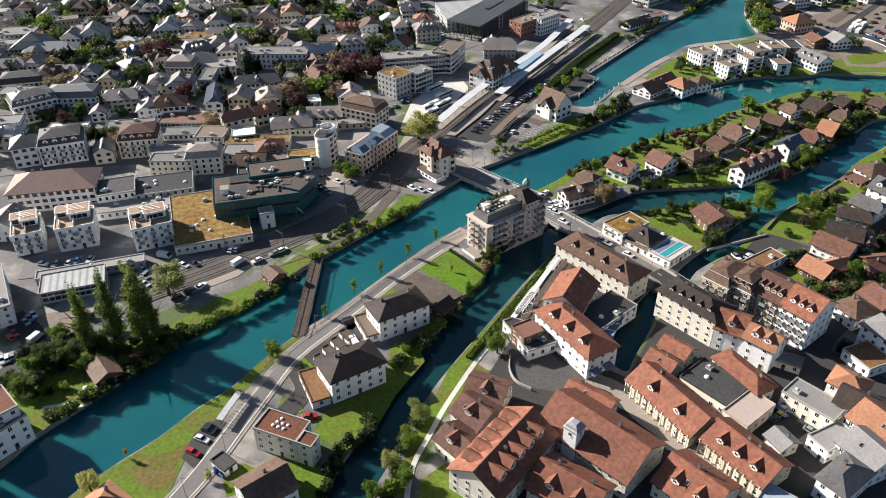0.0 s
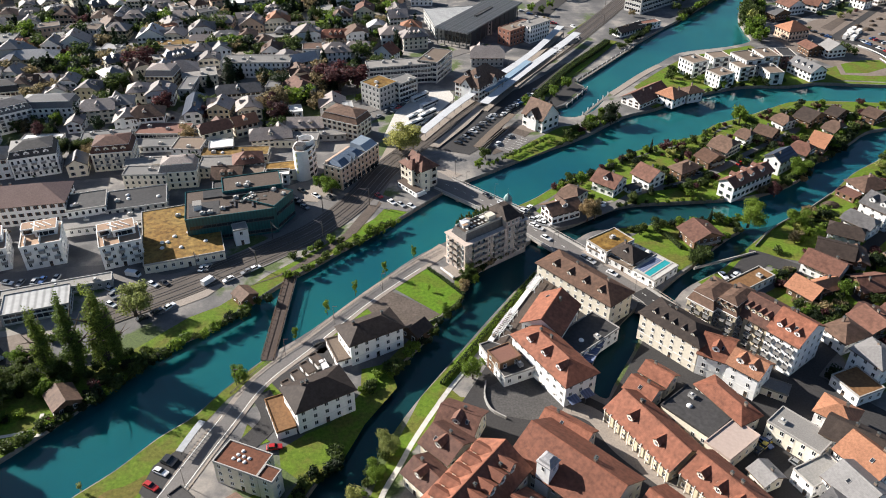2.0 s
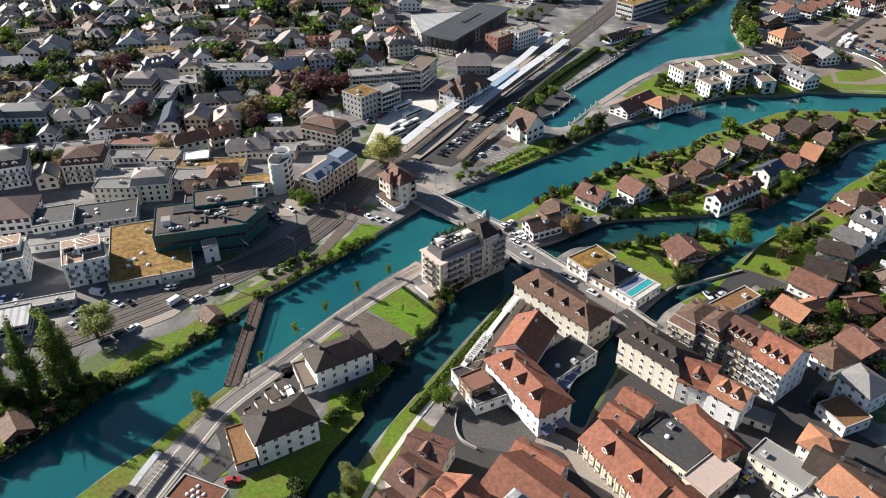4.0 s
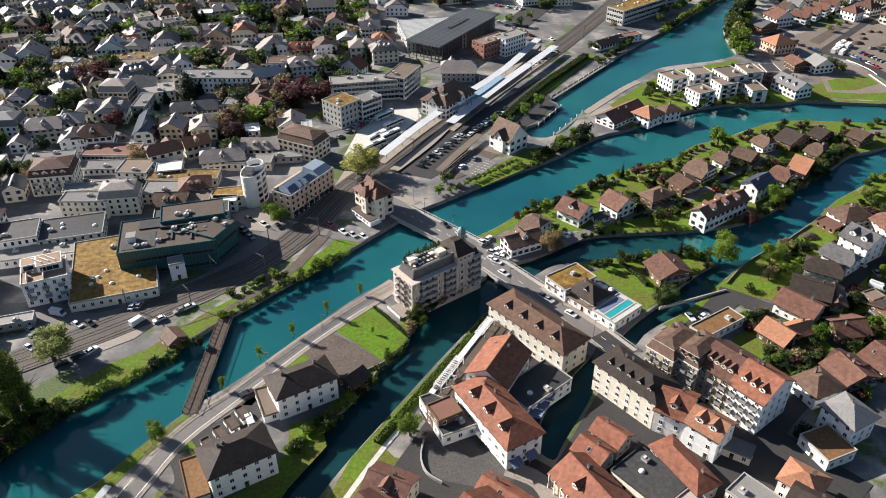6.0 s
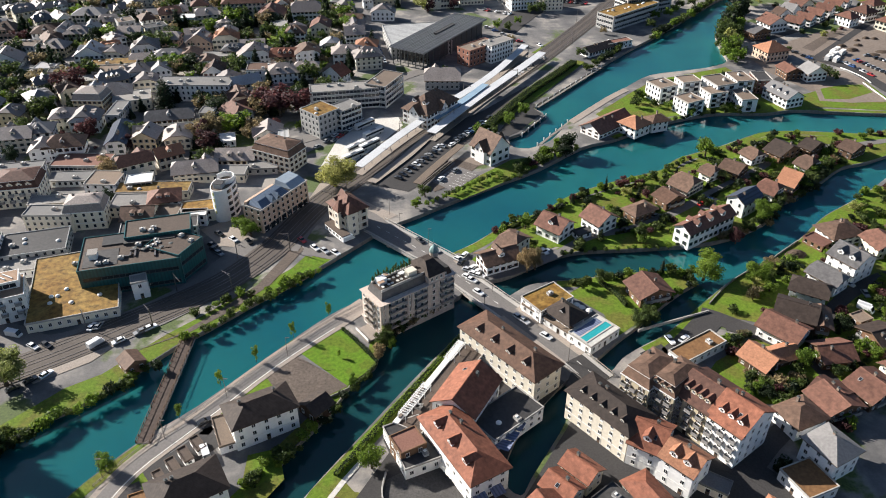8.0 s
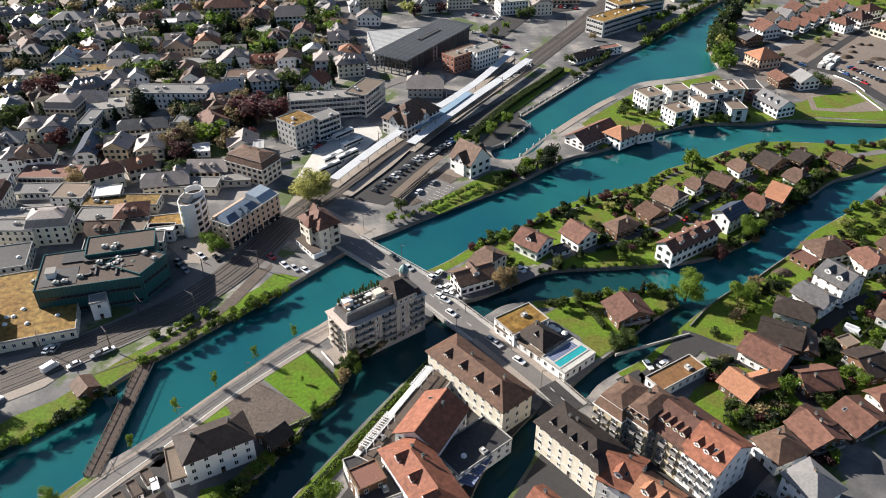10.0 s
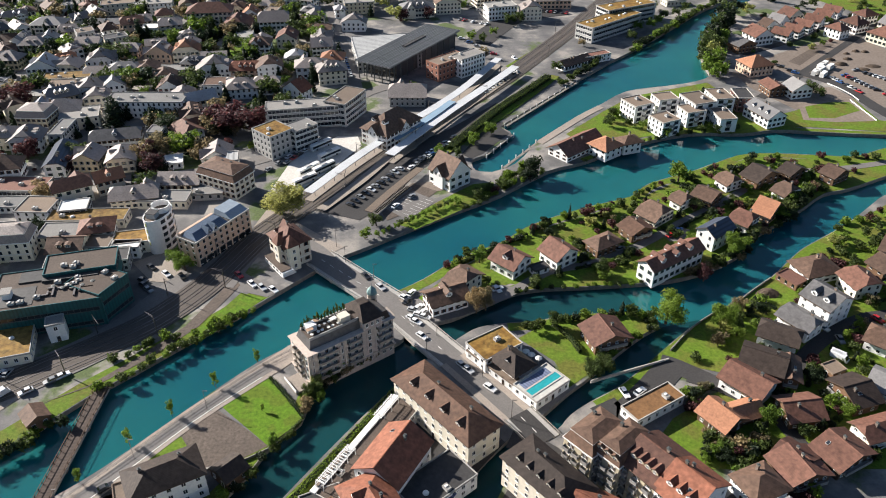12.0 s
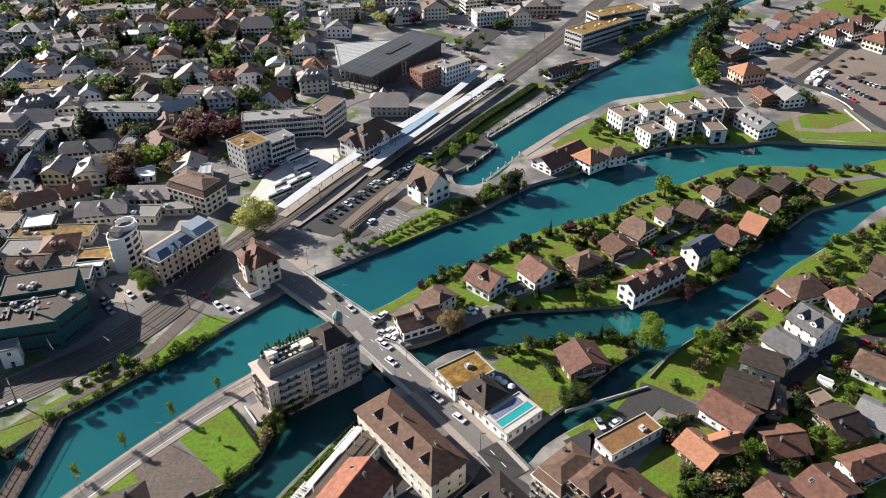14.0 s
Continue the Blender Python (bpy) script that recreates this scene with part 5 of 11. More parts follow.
patch('pavement', [(22.3, 190.2), (41.4, 201.8), (54.7, 190.1), (51.6, 175.5), (56.5, 171.7), (74.0, 201.7), (86.4, 215.9), (99.0, 201.6), (117.4, 189.9), (139.0, 166.5), (123.6, 124.1), (46.4, 114.5), (13.2, 114.5), (2.3, 135.2), (2.5, 151.2), (9.4, 164.6)], 0.03, ASPHALT, 'dark paved lanes of the old quarter')
patch('pavement', [(73.6, 216.9), (46.9, 242.8), (43.7, 235.3), (23.2, 201.9), (19.7, 193.1), (22.1, 187.5), (51.8, 179.3), (56.1, 192.9), (65.4, 206.3)], 0.04, ASPHALT, 'paved courts of the white quarter')
patch('yard', [(21.6, 179.6), (21.4, 174.5), (22.8, 170.5), (27.0, 167.6), (38.0, 165.0), (46.0, 168.0), (40.3, 178.4), (36.6, 184.5), (29.3, 184.4)], 0.05, COBBLE, 'dark cobbled yard with a rounded end')
strip('road', [(44.0, 172.0), (52.5, 167.3), (57.1, 156.9), (64.7, 147.3), (71.9, 139.4), (77.3, 131.9), (84.0, 124.0)], 5.6, 0.08, PAVING, 'paved lane between the arcaded houses')
strip('path', [(-9.8, 124.0), (-8.3, 137.8), (-3.6, 149.7), (0.7, 160.2), (9.9, 178.5), (17.3, 190.4)], 1.5, 0.10, PALEPAVE, 'pale footpath along the channel wall')
strip('road', [(-77.5, 110.1), (-70.3, 124.6), (-64.6, 136.4), (-59.0, 152.5), (-53.8, 167.2), (-47.7, 182.8), (-35.2, 199.7), (-17.4, 224.8), (1.3, 246.2), (9.4, 255.8)], 7.0, 0.10, PAVING, 'pale riverside road along the strip')
strip('road', [(-59.0, 152.5), (-53.8, 167.2), (-47.7, 182.8), (-35.2, 199.7), (-17.4, 224.8), (1.3, 246.2)], 3.6, 0.13, ROADGREY, 'dark carriageway of the riverside road')
strip('road', [(-77.5, 110.1), (-70.3, 124.6), (-64.6, 136.4), (-59.0, 152.5), (-54.6, 164.8)], 5.6, 0.13, ROADGREY, 'dark carriageway of the riverside road')
strip('lane_mark', [(-74.8, 109.8), (-67.8, 124.0), (-62.4, 135.6), (-57.0, 151.4), (-51.8, 166.2), (-46.0, 181.2), (-33.8, 198.4), (-16.0, 223.4), (0.0, 242.0)], 0.22, 0.17, PAINT, 'white edge line of the riverside road')
strip('lane_mark', [(-72.8, 124.2), (-67.0, 137.2), (-61.4, 153.2), (-56.2, 168.0)], 0.22, 0.17, PAINT, 'white edge line along the parking bays')
strip('car_park', [(-42.7, 179.6), (-33.8, 187.7), (-27.4, 197.6), (-35.1, 199.1)], 8.0, 0.07, ASPHALT, 'parking yard by the white house')
strip('road', [(-46.8, 156.8), (-41.8, 167.1), (-46.8, 177.1)], 6.0, 0.07, ASPHALT, 'drive to the white house')
strip('road', [(-24.3, 288.3), (-14.5, 321.3), (2.1, 314.1), (11.3, 303.6)], 9.0, 0.12, ROADGREY, 'street from the station square')
strip('road', [(37.3, 280.1), (49.9, 262.2), (67.9, 239.5), (80.4, 223.5)], 10.0, 0.09, PAVING, 'street with pavements across the islet')
strip('road', [(37.3, 280.1), (49.9, 262.2), (67.9, 239.5), (80.4, 223.5)], 5.6, 0.12, ROADGREY, 'street across the islet')
strip('road', [(74.9, 218.2), (85.6, 212.6), (97.5, 197.1), (112.5, 186.6), (119.6, 183.8), (126.3, 176.5), (137.8, 164.2)], 7.0, 0.10, ASPHALT, 'street below the tall row of hotels')
strip('road', [(119.6, 183.8), (130.9, 195.5), (145.1, 206.0), (164.3, 217.2)], 6.0, 0.11, ASPHALT, 'side street with shade in its dark asphalt')
strip('road', [(39.9, 273.5), (49.2, 273.6), (60.3, 274.3), (77.3, 284.5), (93.7, 298.7), (110.5, 304.3), (131.0, 316.7), (151.7, 333.9), (174.1, 351.1), (202.6, 374.4), (237.3, 381.5), (271.6, 390.9)], 4.0, 0.10, ROADGREY, 'narrow lane through the island gardens')
strip('road', [(131.3, 243.8), (141.5, 238.3), (151.5, 229.0), (155.1, 221.1), (158.0, 208.4)], 4.5, 0.10, ASPHALT, 'lane between the chalets')
strip('road', [(166.3, 248.9), (179.4, 261.4), (196.4, 272.3), (208.7, 275.3), (224.9, 278.4)], 5.0, 0.10, ASPHALT, 'lane between the chalets')
strip('road', [(124.4, 250.7), (129.0, 248.4), (139.6, 240.5)], 7.0, 0.08, ASPHALT, 'garage yard by the canal')
strip('road', [(103.2, 232.4), (109.0, 228.3), (127.3, 248.3)], 9.0, 0.07, ASPHALT, 'garage yard by the canal')
strip('road', [(225.7, 462.6), (258.0, 494.4), (329.6, 572.0), (354.7, 595.2)], 5.0, 0.10, ASPHALT, 'straight field road')
strip('road', [(257.9, 502.9), (275.4, 482.4), (284.9, 442.2), (294.8, 416.8)], 8.0, 0.10, ASPHALT, 'car park road')
strip('road', [(236.9, 529.9), (281.9, 560.6), (329.3, 606.9)], 5.0, 0.10, ASPHALT, 'road along the terraced houses')
strip('road', [(5.7, 467.1), (-2.8, 508.3), (-14.8, 556.8), (-29.1, 615.0), (-42.1, 686.1)], 7.0, 0.10, ROADGREY, 'town street')
strip('road', [(-93.5, 365.4), (-56.8, 373.4), (-34.6, 384.0), (-17.6, 400.8), (-2.1, 438.3), (11.8, 467.2), (35.2, 483.2)], 8.0, 0.10, ROADGREY, 'town street along the station')
strip('road', [(-146.2, 372.1), (-113.0, 365.2), (-93.5, 365.4)], 8.0, 0.10, ROADGREY, 'town street')
strip('road', [(-209.2, 302.8), (-186.1, 308.0), (-162.4, 313.3), (-127.6, 318.8), (-98.2, 329.1)], 8.0, 0.10, ROADGREY, 'town street')
strip('road', [(-136.1, 453.1), (-121.5, 434.0), (-101.3, 369.5)], 7.0, 0.10, ROADGREY, 'town street')
strip('road', [(-98.2, 329.1), (-73.9, 345.6), (-47.2, 358.7), (-25.2, 379.9)], 7.0, 0.10, ROADGREY, 'town street')
strip('road', [(-156.1, 230.7), (-138.7, 234.2), (-111.9, 236.7), (-93.1, 230.4), (-72.3, 241.4), (-51.2, 261.6), (-39.8, 284.3), (-22.1, 318.2)], 15.0, 0.09, ROADGREY, 'street along the railway')
strip('road', [(-147.2, 202.5), (-134.3, 190.8), (-133.7, 177.4), (-139.4, 167.5)], 8.0, 0.09, ASPHALT, 'yard road')
strip('car_park', [(73.3, 547.5), (88.5, 580.2), (104.7, 604.1), (137.1, 617.1)], 18.0, 0.08, ASPHALT, 'large car park behind the station')
strip('pavement', [(100.3, 405.3), (123.6, 434.7), (137.0, 449.2)], 4.0, 0.10, PAVING, 'quay path on the tongue')


# ---- buildings: x, y, width, depth, yaw, eaves height, roof, wall, cover, ridge, storeys
# strip between the river and its side channel
house(-44.1, 145.5, 13.3, 7.8, -22, 8.1, 'flat', 'cream', 'redsedum', 'x', 3)
house(-36.3, 140.4, 4.5, 4.3, -23, 8.1, 'flat', 'cream', 'redsedum', 'x', 3)
house(-59.1, 137.7, 4.0, 6.0, 50, 2.6, 'flat', 'white', 'dark', 'x', 1)
house(-45.7, 128.2, 12.2, 11.4, 39, 5.0, 'gable', 'white', 'brown', 'x', 2)
house(-86.0, 122.9, 10.0, 9.0, 53, 4.0, 'hip', 'cream', 'orange', 'x', 1)
house(-15.0, 198.0, 18.2, 10.2, 30, 8.6, 'hip', 'white', 'darkbrown', 'x', 3)
house(-27.8, 170.4, 17.5, 11.1, 31, 8.6, 'hip', 'white', 'darkbrown', 'x', 3)
house(-0.5, 204.4, 7.4, 7.3, -41, 3.0, 'gable', 'wood', 'darkbrown', 'y', 1)
house(-24.5, 194.4, 11.8, 5.9, -65, 3.0, 'flat', 'white', 'brownflat', 'x', 1)
house(-38.7, 166.4, 14.1, 5.5, -65, 3.0, 'flat', 'white', 'sedum', 'x', 1)
house(-38.2, 178.2, 5.6, 2.5, -50, 2.2, 'flat', 'white', 'umber', 'x', 1)
house(-36.0, 182.4, 5.6, 2.5, -50, 2.2, 'flat', 'white', 'umber', 'x', 1)
house(-33.8, 186.2, 5.6, 2.5, -50, 2.2, 'flat', 'white', 'umber', 'x', 1)
house(-31.5, 190.1, 5.6, 2.5, -50, 2.2, 'flat', 'white', 'umber', 'x', 1)
# white quarter with terraces by the road
house(41.8, 185.5, 26.6, 11.5, -59, 8.5, 'hip', 'white', 'red', 'x', 3, dormers=3)
house(43.2, 204.8, 17.2, 13.0, -118, 8.5, 'gable', 'white', 'red', 'x', 3)
terrace = house(36.2, 210.7, 39.3, 8.6, -119, 4.5, 'flat', 'white', 'umber', 'x', 2)
part("terrace_rim", Shape().box(-19.8, 19.8, -4.9, -3.2, 4.45, 4.95).mesh("terrace_rim", [TRIM]), terrace, None, "broad white parapet")
# dark troughs stand in for the black slot skylights of the parapet
for k in range(7):
    part("planter", Shape().box(-0.75, 0.75, -0.5, 0.5, 0, 0.35, 0).box(-0.65, 0.65, -0.4, 0.4, 0.35, 0.4, 1).mesh("planter", [DARKSTEEL, SOIL]), terrace, pose(5.0 + k * 2.0, -4.0, 4.95))
house(54.3, 199.3, 11.1, 19.3, -49, 5.0, 'flat', 'white', 'dark', 'x', 2)
house(28.0, 189.2, 16.5, 10.7, -65, 4.2, 'flat', 'white', 'dark', 'x', 1)
house(27.0, 187.7, 7.0, 7.7, -60, 6.5, 'flat', 'wood', 'redflat', 'x', 2)
house(56.6, 223.3, 32.6, 11.5, -49, 9.5, 'hip', 'cream', 'chestnut', 'x', 3, dormers=4, dsize=0.8)
house(82.9, 197.8, 21.9, 10.9, -50, 10.5, 'hip', 'cream', 'darkbrown', 'x', 4, dormers=5, dsize=0.6)
house(92.8, 188.5, 8.7, 12.0, -32, 8.5, 'gable', 'white', 'red', 'x', 3, dormers=1)
house(99.8, 180.3, 9.8, 9.1, -46, 9.0, 'gable', 'white', 'orange', 'x', 3, dormers=2)
house(96.4, 209.8, 9.4, 14.0, -48, 11.5, 'mansard', 'yellow', 'brown', 'x', 4, balconies=3)
house(102.9, 205.7, 8.3, 14.0, -48, 12.0, 'mansard', 'yellow', 'brown', 'x', 4, dormers=3, balconies=3)
house(110.5, 200.9, 10.8, 15.0, -51, 12.5, 'gable', 'yellow', 'redbrown', 'x', 4, dormers=4, dsize=0.8, balconies=3)
house(117.2, 192.5, 10.5, 15.0, -52, 12.5, 'gable', 'white', 'red', 'x', 4, dormers=3, dsize=0.8, balconies=3)
# old quarter with red tiled roofs
house(15.9, 136.3, 15.7, 26.8, -38, 8.0, 'gable', 'cream', 'red', 'y', 3, dormers=5, dsize=1.35)
house(42.5, 143.4, 29.2, 18.0, -45, 7.0, 'gable', 'cream', 'red', 'x', 2)
house(42.8, 158.7, 14.1, 6.1, -39, 6.0, 'gable', 'cream', 'red', 'x', 2)
house(13.2, 161.8, 11.4, 9.7, -25, 6.0, 'gable', 'cream', 'redbrown', 'x', 2, dormers=1)
house(9.5, 153.0, 10.4, 10.8, -44, 6.0, 'gable', 'cream', 'redbrown', 'x', 2, dormers=1)
house(3.9, 142.8, 8.9, 8.6, -47, 5.5, 'gable', 'cream', 'redbrown', 'x', 2, dormers=1)
house(32.4, 126.5, 17.6, 13.6, -37, 6.0, 'gable', 'cream', 'red', 'x', 2, dormers=2)
house(64.5, 127.3, 15.6, 15.0, -49, 6.0, 'gable', 'cream', 'red', 'x', 2, dormers=2)
house(66.6, 158.2, 25.5, 12.6, -60, 5.0, 'gable', 'timber', 'red', 'x', 2, dormers=2)
house(73.0, 179.9, 9.0, 6.4, -46, 5.5, 'gable', 'cream', 'red', 'x', 2)
house(67.2, 174.0, 8.6, 7.2, -46, 5.0, 'gable', 'cream', 'red', 'x', 2)
house(80.6, 165.2, 16.0, 12.4, -50, 5.0, 'flat', 'cream', 'dark', 'x', 1)
house(87.2, 154.6, 8.0, 13.6, -52, 5.0, 'flat', 'cream', 'pinkflat', 'x', 1)
house(90.2, 168.9, 17.6, 7.4, -62, 5.4, 'hip', 'cream', 'red', 'x', 2)
house(80.9, 138.5, 19.7, 12.5, -56, 5.0, 'gable', 'timber', 'red', 'x', 2, dormers=3)
house(103.0, 129.1, 7.5, 13.2, -54, 7.0, 'hip', 'white', 'darkgrey', 'x', 2)
house(113.2, 137.5, 11.1, 11.7, -66, 7.0, 'gable', 'white', 'grey', 'x', 2)
house(106.7, 143.9, 6.6, 11.9, -64, 5.0, 'flat', 'white', 'greyflat', 'x', 2)
house(106.6, 157.0, 15.4, 8.4, -49, 6.0, 'flat', 'cream', 'greyflat', 'x', 2)
house(120.5, 146.7, 12.2, 12.0, -62, 7.0, 'gable', 'white', 'orange', 'x', 2)
house(119.0, 162.9, 9.6, 8.4, -42, 7.0, 'hip', 'white', 'orange', 'x', 2)
house(92.9, 143.8, 5.9, 6.2, -66, 4.0, 'gable', 'cream', 'grey', 'x', 1)
house(85.3, 121.8, 12.0, 9.0, -42, 4.0, 'flat', 'white', 'blueflat', 'x', 1)
house(121.1, 152.7, 18.0, 10.0, -42, 7.0, 'gable', 'white', 'darkbrown', 'x', 2)
house(106.8, 177.5, 9.7, 5.0, -32, 3.0, 'flat', 'cream', 'greyflat', 'x', 1)
# pool house and its islet
house(71.8, 253.2, 14.6, 10.4, 35, 5.0, 'flat', 'white', 'moss', 'x', 2)
house(77.2, 245.0, 9.6, 7.6, -50, 5.5, 'hip', 'white', 'darkbrown', 'x', 2, dormers=1, dsize=0.7, steep=1.5)
house(85.4, 237.2, 14.2, 9.6, 41, 3.6, 'flat', 'white', 'deck', 'x', 1)
house(74.3, 241.8, 30.0, 3.2, -48, 3.0, 'flat', 'white', 'brownflat', 'x', 1)
house(108.2, 260.3, 12.2, 10.3, 19, 5.0, 'gable', 'wood', 'redbrown', 'y', 2)
# houses south of the canal
house(117.2, 229.9, 6.8, 18.7, -57, 3.5, 'flat', 'white', 'sedum', 'x', 1)
house(135.6, 224.8, 9.4, 8.4, -55, 4.5, 'gable', 'wood', 'orange', 'x', 2)
house(143.0, 227.4, 8.0, 6.0, 20, 4.0, 'gable', 'wood', 'orange', 'x', 1)
house(147.4, 238.3, 12.8, 10.4, -47, 5.5, 'gable', 'white', 'redbrown', 'x', 2)
house(154.6, 246.8, 12.2, 10.7, -28, 6.0, 'gable', 'wood', 'darkbrown', 'x', 2)
house(164.0, 259.4, 11.6, 8.4, -30, 6.0, 'gable', 'white', 'darkbrown', 'x', 2)
house(173.5, 267.0, 11.1, 8.9, -54, 6.0, 'gable', 'white', 'darkgrey', 'x', 2)
house(184.4, 274.8, 11.2, 12.3, -57, 8.0, 'gable', 'white', 'darkgrey', 'x', 3, dormers=2)
house(190.4, 297.7, 9.9, 13.3, -72, 5.0, 'hip', 'white', 'brown', 'x', 2)
house(180.8, 293.3, 8.6, 6.1, -57, 2.6, 'flat', 'wood', 'redflat', 'x', 1)
house(202.7, 289.0, 9.6, 10.3, -75, 6.0, 'gable', 'cream', 'redbrown', 'x', 2)
house(216.5, 298.5, 7.1, 11.3, -65, 6.0, 'gable', 'wood', 'brown', 'x', 2)
house(161.7, 243.6, 5.0, 10.7, -17, 5.0, 'gable', 'wood', 'brown', 'y', 2)
house(158.9, 227.9, 9.3, 10.3, -81, 4.5, 'gable', 'wood', 'redbrown', 'y', 2)
house(177.4, 234.5, 11.5, 8.6, -71, 5.0, 'gable', 'wood', 'darkbrown', 'y', 2)
house(176.2, 245.7, 4.8, 5.5, -66, 3.0, 'flat', 'wood', 'brownflat', 'x', 1)
house(178.9, 220.3, 6.8, 14.3, -72, 5.0, 'gable', 'cream', 'redbrown', 'y', 2)
house(164.3, 211.8, 9.3, 12.8, -62, 5.0, 'gable', 'wood', 'redbrown', 'x', 2)
house(150.7, 209.7, 8.0, 7.7, -52, 5.0, 'gable', 'wood', 'redbrown', 'x', 2)
house(116.1, 208.0, 7.5, 9.4, -45, 5.0, 'gable', 'cream', 'darkgrey', 'x', 2)
house(138.0, 199.9, 9.1, 10.7, -66, 5.0, 'hip', 'white', 'brown', 'x', 2)
house(150.5, 206.2, 9.8, 11.7, -72, 5.0, 'gable', 'wood', 'redbrown', 'x', 2)
house(140.3, 185.6, 10.3, 9.9, -61, 8.0, 'hip', 'white', 'grey', 'x', 3)
house(132.1, 177.7, 10.3, 10.0, -67, 4.0, 'flat', 'white', 'sedum', 'x', 1)
house(198.7, 257.7, 12.0, 10.0, -40, 5.0, 'gable', 'white', 'brown', 'x', 2)
house(190.6, 236.6, 13.0, 10.0, -40, 5.0, 'gable', 'white', 'grey', 'x', 2)
house(227.1, 307.4, 14.0, 10.0, -40, 6.0, 'gable', 'cream', 'brown', 'x', 2)
# houses of the garden island
house(80.0, 300.6, 10.7, 10.2, -42, 6.0, 'gable', 'white', 'redbrown', 'x', 2, dormers=1)
house(98.2, 305.9, 9.4, 10.2, -53, 6.0, 'gable', 'white', 'redbrown', 'x', 2)
house(56.2, 278.3, 8.4, 13.4, -64, 6.0, 'gable', 'white', 'brown', 'y', 2, dormers=1)
house(62.4, 288.2, 7.2, 11.7, -43, 6.0, 'gable', 'cream', 'brown', 'x', 2)
house(138.5, 300.4, 7.6, 26.3, -55, 7.0, 'gable', 'white', 'redbrown', 'y', 2, dormers=3)
house(116.0, 313.5, 6.7, 11.2, -57, 4.8, 'hip', 'wood', 'brown', 'x', 2)
house(130.6, 324.1, 8.0, 10.0, -62, 4.8, 'gable', 'wood', 'chestnut', 'x', 2)
house(140.7, 335.8, 9.1, 12.3, -49, 5.0, 'gable', 'cream', 'brown', 'x', 2)
house(154.2, 346.7, 5.7, 7.9, -53, 5.0, 'gable', 'white', 'brown', 'x', 2)
house(165.8, 350.3, 8.4, 9.8, -45, 5.0, 'gable', 'wood', 'brown', 'x', 2)
house(178.7, 363.5, 7.2, 8.6, -62, 4.8, 'gable', 'white', 'brown', 'x', 2)
house(193.8, 368.1, 8.5, 14.4, -57, 5.0, 'gable', 'wood', 'darkbrown', 'x', 2)
house(209.3, 372.3, 6.1, 10.5, -57, 5.0, 'gable', 'wood', 'darkbrown', 'x', 2)
house(227.4, 370.4, 6.9, 10.8, -57, 5.0, 'gable', 'wood', 'brown', 'x', 2)
house(200.3, 354.3, 6.3, 10.1, -58, 5.0, 'gable', 'white', 'brown', 'x', 2)
house(187.2, 338.9, 7.1, 11.4, -45, 5.0, 'gable', 'orangew', 'orange', 'x', 2)
house(175.5, 331.3, 7.4, 10.0, -47, 5.0, 'gable', 'white', 'redbrown', 'x', 2)
house(160.1, 319.4, 8.0, 12.4, -52, 6.8, 'gable', 'white', 'solar', 'y', 2)
house(90.4, 298.9, 4.1, 6.2, -62, 2.5, 'flat', 'white', 'dark', 'x', 1)
# white blocks and houses on the northern tongue
house(152.7, 436.3, 11.9, 11.6, -63, 9.0, 'flat', 'white', 'brownflat', 'x', 3, balconies=1, wide=1)
house(168.2, 442.5, 9.5, 11.0, -75, 9.0, 'flat', 'white', 'brownflat', 'x', 3, balconies=1, wide=1)
house(162.8, 418.7, 11.1, 10.9, -63, 8.0, 'flat', 'white', 'brownflat', 'x', 3, balconies=1, wide=1)
house(183.6, 438.3, 14.8, 11.9, -71, 10.0, 'flat', 'white', 'brownflat', 'x', 3, balconies=1, wide=1)
house(178.9, 429.8, 10.0, 10.6, -72, 8.0, 'flat', 'white', 'brownflat', 'x', 3, balconies=1, wide=1)
house(193.7, 425.8, 14.2, 8.6, -82, 7.0, 'flat', 'white', 'brownflat', 'x', 2, balconies=1, wide=1)
house(197.5, 446.1, 13.8, 10.1, -80, 9.0, 'flat', 'white', 'brownflat', 'x', 3, balconies=1, wide=1)
house(210.5, 449.4, 13.0, 8.4, -89, 8.0, 'flat', 'redwall', 'dark', 'x', 3)
house(217.4, 433.0, 17.9, 11.4, -67, 5.5, 'gable', 'white', 'grey', 'x', 2, dormers=3, dsize=0.7)
house(116.9, 398.0, 11.7, 25.6, -48, 4.5, 'gable', 'white', 'redbrown', 'y', 2)
house(130.0, 394.2, 10.3, 11.1, -51, 6.0, 'hip', 'white', 'orange', 'x', 2)
house(141.8, 398.7, 7.0, 9.2, -69, 6.0, 'hip', 'white', 'brown', 'x', 2)
# houses by the far bend
house(234.2, 500.4, 13.7, 15.4, -71, 6.0, 'hip', 'orangew', 'orange', 'x', 2)
house(233.9, 469.2, 11.0, 9.1, -78, 5.0, 'gable', 'wood', 'redbrown', 'x', 2)
house(246.1, 466.5, 10.1, 12.3, -75, 5.0, 'gable', 'white', 'grey', 'x', 2)
house(253.3, 553.6, 13.4, 13.8, -70, 6.0, 'gable', 'white', 'redbrown', 'x', 2)
house(238.2, 538.7, 11.8, 13.5, -67, 5.0, 'gable', 'wood', 'darkgrey', 'x', 2)
house(270.5, 557.8, 11.0, 9.0, -45, 5.0, 'gable', 'white', 'redbrown', 'x', 2)
house(280.7, 565.6, 11.0, 9.0, -45, 5.0, 'gable', 'white', 'redbrown', 'x', 2)
house(291.3, 575.8, 11.0, 9.0, -45, 5.0, 'gable', 'white', 'redbrown', 'x', 2)
house(302.2, 586.4, 11.0, 9.0, -45, 5.0, 'gable', 'white', 'redbrown', 'x', 2)
